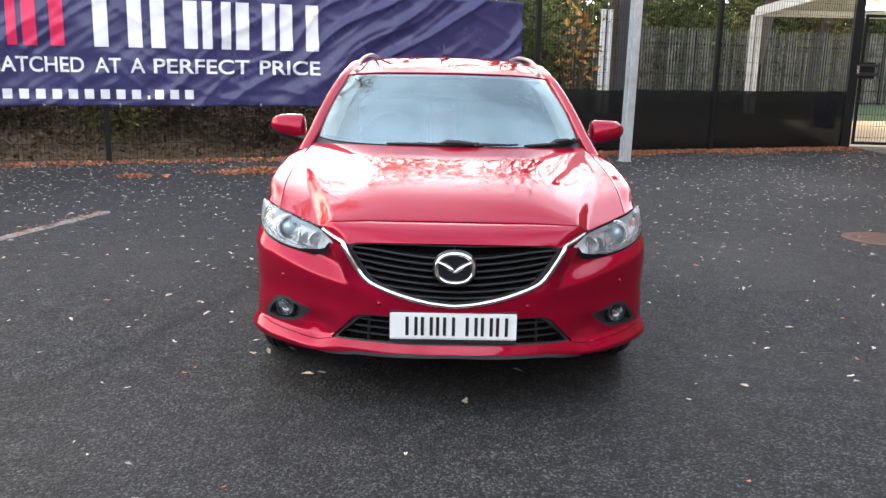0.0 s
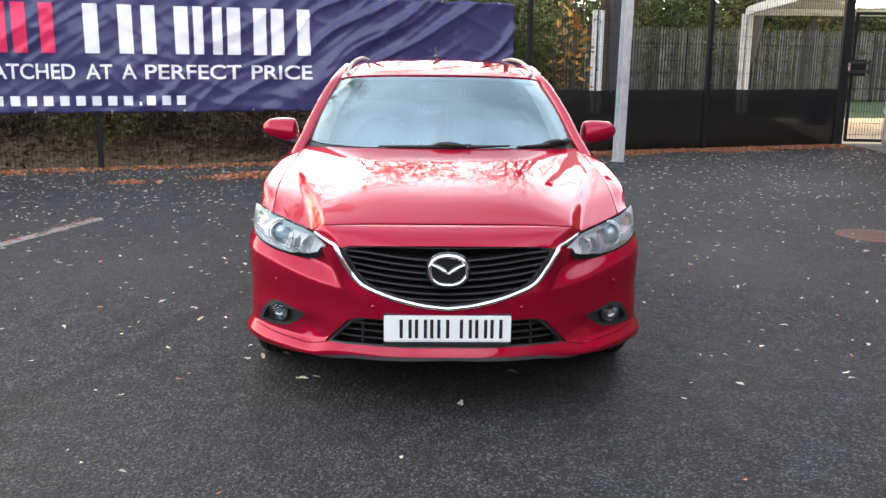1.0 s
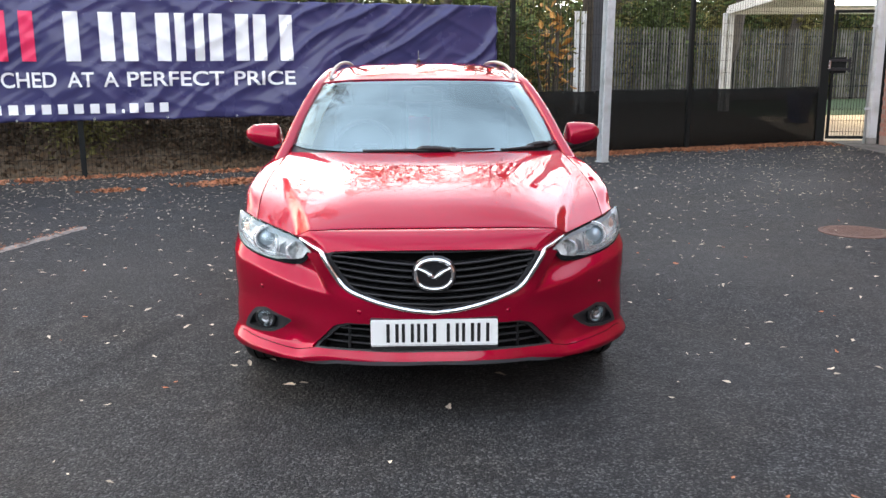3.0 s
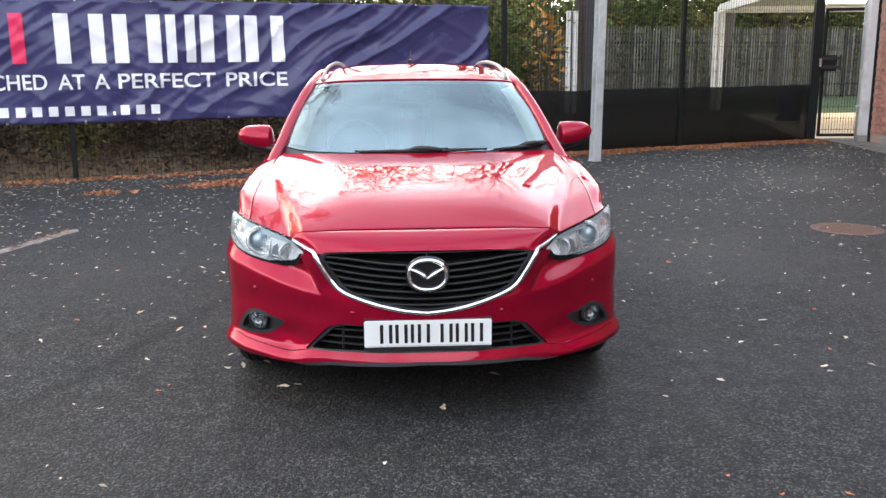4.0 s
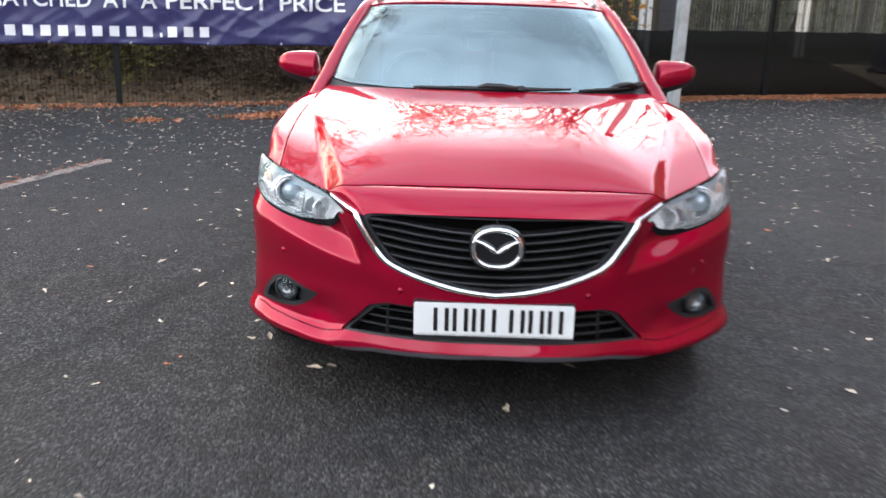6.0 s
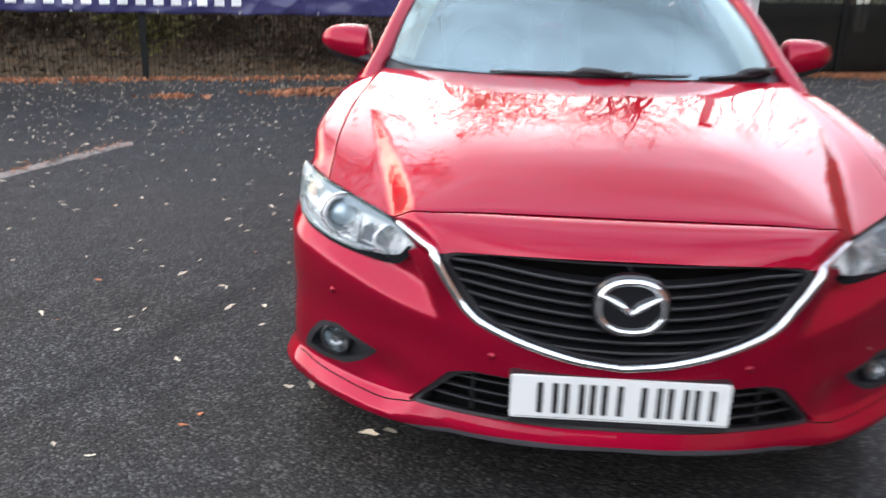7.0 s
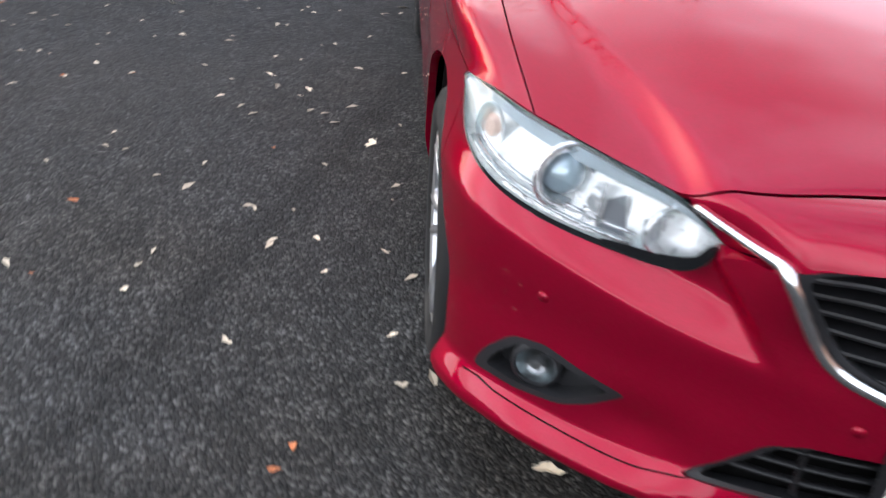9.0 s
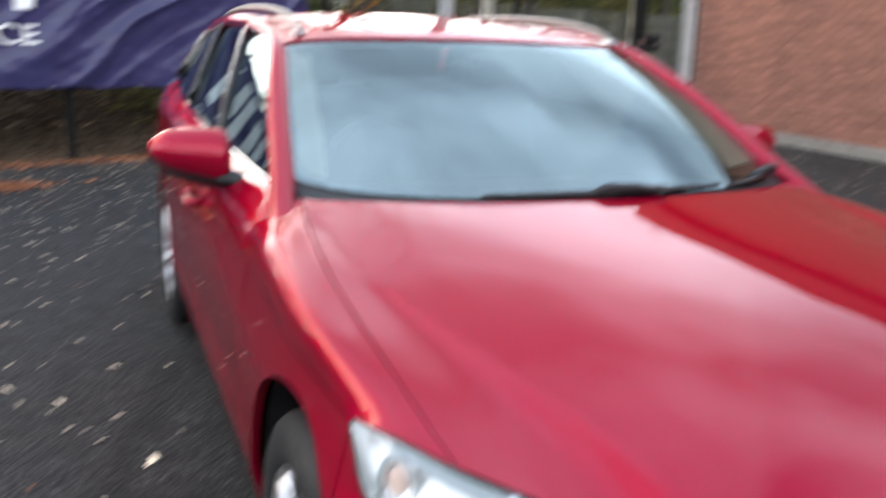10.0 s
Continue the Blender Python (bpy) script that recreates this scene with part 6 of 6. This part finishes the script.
    rim = [p for p in rim if abs(p.x) > 0.44]
    tip = b.verts.new((sign * 0.514, 0.202, 0.688))
    vs = [b.verts.new(p) for p in rim]
    for p, q in zip(vs, vs[1:]):
        b.faces.new((p, q, tip))
    bmesh.ops.recalc_face_normals(b, faces=b.faces)
    part("corner_web", smooth(b, 60), RED, bumper)

# Chrome wing under the grille, running out to the lamps.
b = bmesh.new()
wing_pts = [np.array(offset_skin(0.006)(s_x(x), z)) for x, z in GRILLE_EDGE]
tail_pts = [NOSE_LOW[k] + np.array((0, -0.006, 0.002)) for k in (86, 96, 106, 116)]
line = spline([tuple(p) for p in wing_pts] + [tuple(p) for p in tail_pts], 70)
full_line = [(-p[0], p[1], p[2]) for p in line[::-1]] + [tuple(p) for p in line[1:]]
n_f = len(full_line)
tube(b, full_line, [0.0100 + 0.0015 * math.sin(math.pi * abs(2 * i / (n_f - 1) - 1)) - 0.0035 * step(abs(2 * i / (n_f - 1) - 1), 0.66, 0.9) for i in range(n_f)], 10, squash=(1.0, 1.0))
part("chrome_wing", smooth(b, 60), TRIM_CHROME, bumper, "chrome trim under the grille")

# Grille.
grille = new("grille")
grille.parent = car
grille["label"] = "black grille with slim slats"
back_loop = [(s, z) for s, z in xz(GRILLE_EDGE)]
gl = back_loop + [(s_x(0.43), 0.706), (s_x(0.2), 0.714)]
gl = gl + [(-s, z) for s, z in gl[::-1][:-1]]
# Near-black sheet, coloured as the shade behind the slats.
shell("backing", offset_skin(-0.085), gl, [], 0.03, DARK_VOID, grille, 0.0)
shell("surround", offset_skin(-0.010), gl, [rounded([(s * 0.945, 0.4815 + (z - 0.469) * 0.93) for s, z in gl], 0.01, 2)], 0.012, BLACK_PLASTIC, grille, 0.06, False, "black grille frame")


def half_width(z):
    return float(np.interp(z, [p[1] for p in GRILLE_EDGE] + [0.72], [p[0] for p in GRILLE_EDGE] + [0.43])) - 0.012


for k in range(8):
    z_out = 0.690 - 0.0275 * k
    dip = 0.034 - 0.001 * k
    w = half_width(z_out)
    pts = []
    for i in range(41):
        x = -w + 2 * w * i / 40
        a = abs(x) / 0.43
        z = z_out - dip * (1 - min(1, a) ** 1.6)
        if z < 0.476:
            z = 0.476
        p = np.array(offset_skin(-0.030)(math.copysign(s_x(abs(x)), x), z))
        pts.append(p)
    b = bmesh.new()
    rows = []
    for p in pts:
        rows.append([b.verts.new(tuple(p + np.array(o))) for o in ((0, -0.012, 0.002), (0, -0.010, 0.006), (0, 0.022, 0.010), (0, 0.022, -0.004), (0, -0.010, -0.003))])
    for r0, r1 in zip(rows, rows[1:]):
        for i in range(5):
            b.faces.new((r0[i], r1[i], r1[(i + 1) % 5], r0[(i + 1) % 5]))
    for r in (rows[0], rows[-1]):
        b.faces.new(r)
    bmesh.ops.recalc_face_normals(b, faces=b.faces)
    part("slat", smooth(b, 40), SLAT_SATIN if k == 0 else SLAT_BLACK, grille, "silver-edged upper slat" if k == 0 else "")

# Badge: an oval ring with spread wings, as plain shapes.
badge = new("badge")
badge.parent = grille
badge["label"] = "oval chrome badge on a black disc"
badge.matrix_world = pose(0, -0.030, 0.636, -4, 0, 0)


def oval(rx, rz, n=64, e=2.3):
    return [(rx * math.copysign(abs(math.cos(t)) ** (2 / e), math.cos(t)), rz * math.copysign(abs(math.sin(t)) ** (2 / e), math.sin(t))) for t in np.linspace(0, 2 * math.pi, n, endpoint=False)]


def slab(loop, y0, y1, bevel=0.0):
    bm = bmesh.new()
    f = bm.faces.new([bm.verts.new((x, y0, z)) for x, z in loop])
    r = bmesh.ops.extrude_face_region(bm, geom=[f])
    bmesh.ops.translate(bm, vec=(0, y1 - y0, 0), verts=[v for v in r["geom"] if isinstance(v, bmesh.types.BMVert)])
    bmesh.ops.recalc_face_normals(bm, faces=bm.faces)
    if bevel:
        es = [e for e in bm.edges if abs(e.verts[0].co.y - e.verts[1].co.y) < 1e-6 and abs(e.verts[0].co.y - min(y0, y1)) < 1e-6]
        bmesh.ops.bevel(bm, geom=es, offset=bevel, segments=2, affect="EDGES", profile=0.5)
    return bm


part("disc", slab(oval(0.089, 0.074), 0.03, 0.0, 0.006), GLOSS_BLACK, badge)
b = bmesh.new()
tube(b, [(x, -0.004, z) for x, z in oval(0.074, 0.059)] + [(x, -0.004, z) for x, z in oval(0.074, 0.059)[:2]], 0.0085, 8, cap=False)
part("ring", smooth(b, 60), CHROME, badge)
b = bmesh.new()
wing_line = spline([(-0.068, -0.006, 0.026), (-0.040, -0.008, 0.014), (-0.014, -0.010, -0.002), (0, -0.012, -0.012), (0.014, -0.010, -0.002), (0.040, -0.008, 0.014), (0.068, -0.006, 0.026)], 33)
tube(b, [tuple(p) for p in wing_line], [0.006 + 0.007 * math.sin(math.pi * abs(2 * i / 32 - 1)) for i in range(33)], 8, squash=(1.0, 0.7))
part("spread_wing", smooth(b, 60), CHROME, badge)

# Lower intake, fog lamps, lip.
# The depth of the intake is a near-black sheet in place of real shade.
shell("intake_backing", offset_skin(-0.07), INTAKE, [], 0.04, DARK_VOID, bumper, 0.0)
shell("intake_frame", offset_skin(-0.012), INTAKE, [[(s * 0.95, 0.352 + (z - 0.352) * 0.86) for s, z in INTAKE]], 0.014, BLACK_PLASTIC, bumper, 0.04, False, "black intake frame")
for k in range(3):
    z = 0.322 + 0.030 * k
    w = 0.475 - 0.028 * k
    b = bmesh.new()
    tube(b, [tuple(offset_skin(-0.028)(math.copysign(s_x(abs(x)), x), z)) for x in np.linspace(-w, w, 31)], 0.006, 6, squash=(1.6, 0.8))
    part("intake_slat", smooth(b, 50), SLAT_BLACK, bumper)
for sx in (-0.36, 0.36):
    b = bmesh.new()
    tube(b, [tuple(offset_skin(-0.025)(math.copysign(s_x(0.36), sx), z)) for z in (0.305, 0.36, 0.408)], 0.006, 6)
    part("intake_strut", b, SLAT_BLACK, bumper)

for sign, mir, flip in SIDES:
    fog = new("fog_lamp")
    fog.parent = car
    fog["label"] = "round fog lamp in a black bezel"
    inner = [(s_x(0.728) + (s - s_x(0.728)) * 0.80, 0.358 + (z - 0.358) * 0.76) for s, z in FOG]
    shell("bezel", mir(offset_skin(0.001)), FOG, [inner], 0.012, BLACK_PLASTIC, fog, 0.045, flip, "black plastic bezel")
    shell("pocket", mir(offset_skin(-0.040)), FOG, [], 0.02, BLACK_PLASTIC, fog, 0.0, flip)
    aim = Matrix.Translation((sign * 0.738, 0.335, 0.360)) @ pose(0, 0, 0, 0, 0, 22 * sign)
    bm = lathe([(0.034, 0.03), (0.046, 0.02), (0.047, -0.004), (0.040, -0.008), (0.038, 0.0)], 36, "Y")
    bm.transform(aim)
    part("lamp_ring", bm, BLACK_PLASTIC, fog)
    bm = lathe([(0.0, 0.022), (0.02, 0.016), (0.038, -0.001)], 36, "Y")
    bm.transform(aim)
    part("reflector", bm, mat("fog_reflector", (0.30, 0.30, 0.31), 0.25, 1.0, vary=0.1), fog, "dull silver reflector")
    bm = lathe([(0.0, -0.012), (0.02, -0.009), (0.036, -0.003)], 36, "Y")
    bm.transform(aim)
    g = part("lamp_glass", bm, LENS, fog, "clear round glass")
    g.visible_shadow = False
    bm = lathe([(0.0, -0.006), (0.010, -0.004), (0.012, 0.012)], 20, "Y")
    bm.transform(aim)
    part("bulb_cap", bm, CHROME, fog)


def lip_surface(s, v):
    """Grey skirt under the bumper: v metres down and back from the red edge."""
    a = abs(s)
    z0 = float(np.interp(a, [0, s_x(0.40), s_x(0.53), s_x(0.66), s_x(0.8), s_y(0.53)], [0.268, 0.254, 0.225, 0.214, 0.212, 0.212]))
    p = np.array(skin(s, z0))
    d = step(a, s_x(0.42), s_x(0.60))
    return (p[0] * (1 - 0.25 * v), p[1] + 0.004 + 0.05 * d * v / 0.05 + (v / 0.05) ** 2 * 0.03, z0 + 0.002 - v * (0.9 - 0.35 * d))


for sign in (1, -1):
    b = bmesh.new()
    tube(b, [tuple(offset_skin(0.0004)(sign * s_x(x), lip_z(x) - 0.002)) for x in np.linspace(0.50, 0.80, 22)] + [tuple(offset_skin(0.0004)(sign * s_y(y), 0.284)) for y in (0.40, 0.43)], 0.0016, 5)
    part("lip_joint", b, DARK_VOID, bumper, "dark joint line")
ls = s_y(0.50)
shell("lip", lip_surface, [(-ls, 0.0), (ls, 0.0), (ls, 0.028), (-ls, 0.028)], [], 0.02, GREY_LIP, bumper, 0.0, True, "grey plastic lip under the bumper")
for x, z in ((0.307, 0.462), (-0.307, 0.462), (0.745, 0.509), (-0.745, 0.509)):
    p = np.array(offset_skin(0.0)(math.copysign(s_x(abs(x) * 1.0), x), z))
    q = np.array(offset_skin(0.004)(math.copysign(s_x(abs(x) * 1.0), x), z))
    b = bmesh.new()
    tube(b, [tuple(p - (q - p)), tuple(q)], [0.0105, 0.009], 16)
    part("parking_sensor", smooth(b), RED, bumper, "round red parking sensor")

# Number plate, its signs as plain bars.
plate = part("number_plate", slab(rounded([(-0.26, 0.3285), (0.26, 0.3285), (0.26, 0.4395), (-0.26, 0.4395)], 0.008, 3), 0.0065, 0.0, 0.001), PLATE_WHITE, car, "white number plate with black signs")
part("plate_holder", slab(rounded([(-0.262, 0.312), (0.262, 0.312), (0.262, 0.4415), (-0.262, 0.4415)], 0.006, 2), 0.035, 0.007), BLACK_PLASTIC, plate, "black plate holder")
x = -0.196
for i, w in enumerate((0.050, 0.050, 0.016, 0.050, 0.0, 0.050, 0.050, 0.050)):
    if w:
        for k in ((0, w - 0.0135) if w > 0.02 else (0,)):
            part("sign_bar", box_bm((x + k, -0.0016, 0.3445), (x + k + 0.0135, 0.0005, 0.4235)), PLATE_BLACK, plate, "black bar")
        x += w + 0.0125
    else:
        x += 0.030
part("plate_edge", slab([(-0.255, 0.3325), (0.255, 0.3325), (0.255, 0.3335), (-0.255, 0.3335)], 0.0, -0.0006), GREY_LIP, plate)


# ---- wheels ----
def build_wheel(sign, y):
    wheel = new("wheel")
    wheel.parent = car
    wheel["label"] = "silver alloy wheel with black tyre"
    R, r = 0.332, 0.222
    tyre = [(r, -0.10), (r + 0.02, -0.112), (R - 0.045, -0.116), (R - 0.012, -0.100), (R, -0.080), (R, 0.080), (R - 0.012, 0.100), (R - 0.045, 0.116), (r + 0.02, 0.112), (r, 0.10)]
    t = part("tyre", lathe(tyre, 72), RUBBER, wheel, "black rubber tyre")
    bm = bmesh.new()
    for k in range(4):
        h = -0.06 + 0.04 * k
        ring = [(0.0, (R + 0.001) * math.cos(a) * 1.0, (R + 0.001) * math.sin(a)) for a in np.linspace(0, 2 * math.pi, 60)]
        tube(bm, [(h, p[1], p[2]) for p in ring], 0.003, 4, cap=False)
    # Near-black rings imitate the shade in the grooves.
    part("tread_groove", bm, DARK_VOID, t)
    rim = part("rim", lathe([(r - 0.002, -0.10), (r + 0.006, -0.106), (r - 0.008, -0.100), (r - 0.022, -0.06), (r - 0.03, 0.09)], 72), ALLOY, wheel, "silver alloy rim")
    for k in range(10):
        a = 2 * math.pi * k / 10 + (0.10 if k % 2 else -0.10)
        bm = bmesh.new()
        pts = [(-0.066, 0.045), (-0.082, 0.09), (-0.092, 0.14), (-0.096, 0.18), (-0.094, 0.212)]
        tube(bm, [(h, d * math.cos(a), d * math.sin(a)) for h, d in pts], [0.019, 0.016, 0.0145, 0.0145, 0.018], 6, squash=(0.9, 0.9))
        part("spoke", smooth(bm), ALLOY, rim)
    bm = lathe([(0.0, -0.086), (0.026, -0.084), (0.034, -0.076), (0.06, -0.066), (0.062, -0.03)], 36)
    part("hub", bm, ALLOY, rim)
    part("brake_disc", lathe([(0.06, -0.02), (0.145, -0.022), (0.145, 0.0), (0.06, 0.0)], 48), SATIN, wheel)
    wheel.matrix_world = pose(sign * 0.795, y, 0.332, 0, 0, 180 if sign > 0 else 0) if sign > 0 else pose(sign * 0.795, y, 0.332)
    return wheel


for y in (0.90, 3.65):
    for sign in (1, -1):
        build_wheel(sign, y)
        bm = bmesh.new()
        ring = np.linspace(-0.25, math.pi + 0.25, 30)
        cols = [[bm.verts.new((sign * x, y - 0.398 * math.cos(a), 0.345 + 0.398 * math.sin(a))) for x in (0.60, 0.885)] for a in ring]
        for c0, c1 in zip(cols, cols[1:]):
            bm.faces.new((c0[0], c0[1], c1[1], c1[0])).smooth = True
        part("arch_liner", bm, BLACK_PLASTIC, car, "black wheel arch liner")

# Plain fillers under the body and bonnet, their shade put into the black colour.
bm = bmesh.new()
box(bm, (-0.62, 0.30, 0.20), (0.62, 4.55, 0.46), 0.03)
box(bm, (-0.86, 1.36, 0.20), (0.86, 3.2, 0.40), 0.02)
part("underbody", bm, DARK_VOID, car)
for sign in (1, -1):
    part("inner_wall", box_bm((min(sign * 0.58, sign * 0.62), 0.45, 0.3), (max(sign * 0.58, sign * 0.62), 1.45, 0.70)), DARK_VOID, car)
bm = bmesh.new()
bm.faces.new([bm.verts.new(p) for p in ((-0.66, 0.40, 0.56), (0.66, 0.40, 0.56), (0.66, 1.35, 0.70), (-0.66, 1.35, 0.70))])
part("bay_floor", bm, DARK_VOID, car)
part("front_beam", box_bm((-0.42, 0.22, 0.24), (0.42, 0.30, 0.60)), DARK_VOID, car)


# ---- door mirrors ----
def build_mirror(sign):
    mirror = new("door_mirror")
    mirror.parent = car
    mirror["label"] = "red door mirror with a black lower case and foot"

    def form(u, v, k=1.0):
        """u round the case, v from its inner to its outer end."""
        t = v
        half_z = 0.086 * (1 - 0.50 * t ** 2.0) * k
        half_y = 0.085 * (1 - 0.35 * t ** 2) * k
        end = math.sqrt(max(0.0, 1 - max(0.0, (t - 0.72) / 0.28) ** 2)) if t > 0.72 else 1.0
        start = math.sqrt(max(0.0, 1 - ((0.14 - t) / 0.14) ** 2)) if t < 0.14 else 1.0
        sc = end * start
        c, s = math.cos(u), math.sin(u)
        py = math.copysign(abs(c) ** 0.8, c) * half_y * sc
        pz = math.copysign(abs(s) ** 0.9, s) * half_z * sc
        if py > 0:
            py *= 0.55
        x = 0.850 + 0.226 * t
        z = 1.024 + 0.018 * t + pz - 0.012 * (1 - t)
        y = 1.925 + 0.03 * t ** 2 + py
        return (sign * x, y, z)

    def strip(u0, u1, name, material, label, k=1.0):
        bm = bmesh.new()
        n, m = 22, 26
        g = [[bm.verts.new(form(u0 + (u1 - u0) * i / n, j / m, k)) for i in range(n + 1)] for j in range(m + 1)]
        for j in range(m):
            for i in range(n):
                try:
                    bm.faces.new((g[j][i], g[j][i + 1], g[j + 1][i + 1], g[j + 1][i]))
                except ValueError:
                    pass
        bmesh.ops.remove_doubles(bm, verts=bm.verts, dist=1e-5)
        bmesh.ops.recalc_face_normals(bm, faces=bm.faces)
        return part(name, smooth(bm, 70), material, mirror, label)
    strip(-0.45, math.pi + 0.55, "cap", RED, "red mirror cap")
    strip(math.pi + 0.55, 2 * math.pi - 0.45, "lower_case", BLACK_PLASTIC, "black lower case")
    bm = bmesh.new()
    tube(bm, [(sign * 0.80, 1.84, 0.945), (sign * 0.84, 1.865, 0.968), (sign * 0.905, 1.90, 0.980)], [0.048, 0.036, 0.034], 10, squash=(1.2, 0.6))
    part("foot", smooth(bm, 60), BLACK_PLASTIC, mirror, "black mirror foot")
    bm = slab(rounded([(0.875, 0.967), (1.05, 0.985), (1.06, 1.062), (0.875, 1.077)], 0.02, 4), 1.972, 1.976)
    bm.transform(Matrix.Diagonal((sign, 1, 1, 1)))
    part("mirror_glass", bm, CHROME, mirror, "mirror glass")


build_mirror(1)
build_mirror(-1)

# ---- cabin ----
for sign in (1, -1):
    bm = bmesh.new()
    rows = []
    for y in np.linspace(1.60, 4.40, 24):
        q = belt_at(y)
        rows.append([bm.verts.new((sign * (q[0] - d), y, z)) for d, z in ((0.012, q[2] + 0.012), (0.06, q[2] + 0.006), (0.075, q[2] - 0.06), (0.07, 0.50))])
    for r0, r1 in zip(rows, rows[1:]):
        for k in range(3):
            bm.faces.new((r0[k], r0[k + 1], r1[k + 1], r1[k]))
    part("door_trim", smooth(bm, 60), TRIM_GREY, car, "dark grey door lining")
bm = bmesh.new()
rows = []
for j, (y, z) in enumerate(((1.42, 0.94), (1.70, 0.955), (1.86, 0.95), (1.92, 0.90), (1.93, 0.60))):
    rows.append([bm.verts.new((x, y + 0.05 * (abs(x) / 0.7) ** 2, z - 0.02 * (abs(x) / 0.7) ** 3)) for x in np.linspace(-0.72, 0.72, 25)])
for r0, r1 in zip(rows, rows[1:]):
    for i in range(24):
        bm.faces.new((r0[i], r0[i + 1], r1[i + 1], r1[i]))
part("dashboard", smooth(bm, 60), TRIM_GREY, car, "dark grey dashboard")
bm = bmesh.new()
ringp = [(-0.36 + 0.185 * math.cos(a), 0.10 * 0 + 2.06 + 0.07 * math.sin(a) * 1.0, 0.93 + 0.172 * math.sin(a)) for a in np.linspace(0, 2 * math.pi, 37)]
tube(bm, ringp, 0.016, 8, cap=False)
wheel_ob = part("steering_wheel", smooth(bm, 60), GLOSS_BLACK, car, "black steering wheel")
part("wheel_boss", box_bm((-0.44, 2.02, 0.87), (-0.28, 2.07, 0.97), 0.02), BLACK_PLASTIC, wheel_ob)


def build_seat(x, y, w):
    seat = new("seat")
    seat.parent = car
    part("cushion", smooth(box_bm((x - w, y - 0.25, 0.42), (x + w, y + 0.28, 0.60), 0.06)), FABRIC, seat)
    bm = box_bm((-w, -0.07, 0), (w, 0.07, 0.62), 0.06)
    bm.transform(pose(x, y + 0.30, 0.55, -14))
    part("backrest", smooth(bm), FABRIC, seat)
    bm = box_bm((-0.13, -0.05, 0), (0.13, 0.05, 0.17), 0.04)
    bm.transform(pose(x, y + 0.47, 1.15, -8))
    part("headrest", smooth(bm), FABRIC, seat)


for x, y, w in ((-0.37, 2.55, 0.25), (0.37, 2.55, 0.25), (-0.37, 3.35, 0.28), (0.37, 3.35, 0.28)):
    build_seat(x, y, w)


def lining(u, v):
    p = np.array(roof_surface(u, v))
    return tuple(p - np.array((0, 0, 0.035)))


shell("headlining", lining, [(-0.62, 0.03), (0.62, 0.03), (0.62, 2.25), (-0.62, 2.25)], [], 0.08, HEADLINER, car, 0.0, True, "pale roof lining")
bm = box_bm((-0.12, -0.035, -0.035), (0.12, 0.03, 0.035), 0.02)
bm.transform(pose(0.0, 2.10, 1.255, 10))
part("interior_mirror", smooth(bm), BLACK_PLASTIC, car)
part("sensor_housing", smooth(box_bm((-0.07, 2.00, 1.27), (0.07, 2.12, 1.315), 0.015)), BLACK_PLASTIC, car)
TRIM_PALE = mat("pale_pillar_trim", (0.70, 0.72, 0.63), 0.7, vary=0.08)


def pillar_trim(u, v):
    """Cover on the inside of the windscreen pillar: u metres inwards from the glass edge."""
    p = np.array(screen_surface(0.705, v)) - np.array((0.004, -0.004, 0.010))
    return tuple(p + np.array((-0.85, 0.25, -0.25)) * u + np.array((0.10, 0.0, 0.12)) * u * (0.1 - u) * 4)


for sign, mir, flip in SIDES:
    shell("pillar_trim", mir(pillar_trim), [(0.0, 0.05), (0.1, 0.05), (0.1, 0.87), (0.0, 0.87)], [], 0.025, TRIM_PALE, car, 0.01, flip, "pale pillar trim inside the windscreen")
part("cabin_floor", box_bm((-0.78, 1.5, 0.38), (0.78, 4.5, 0.42)), DARK_VOID, car)


# ---- bricks of the wall ----
def lay_bricks():
    """Stretcher bond, 215 x 65 mm bricks with 10 mm joints; the stretch by the gate brick by brick, the rest joined."""
    rnd = random.Random(31)
    bm = box_bm((-0.012, -0.1075, -0.0325), (0.012, 0.1075, 0.0325), 0.004)
    me = bpy.data.meshes.new("brick")
    bm.to_mesh(me)
    bm.free()
    me.materials.append(BRICK)
    base = [tuple(v.co) for v in me.vertices]
    faces = [tuple(p.vertices) for p in me.polygons]
    verts, polys = [], []
    near = 0
    for row in range(69):
        z = 0.2 + row * 0.075
        for col in range(80):
            y = 11.6 - col * 0.225 - (0.1125 if row % 2 else 0)
            x = 8.124 + rnd.uniform(-0.0015, 0.0015)
            if near < 300 and col < 8 and row < 38:
                ob = new("brick", me)
                ob.parent = WALL
                ob.location = (x, y, z)
                near += 1
            else:
                k = len(verts)
                verts += [(p[0] + x, p[1] + y, p[2] + z) for p in base]
                polys += [tuple(i + k for i in f) for f in faces]
    ob = part("brickwork", mesh_of("brickwork", verts, polys, BRICK), parent=WALL)
    ob["kind"] = "stuff"


lay_bricks()
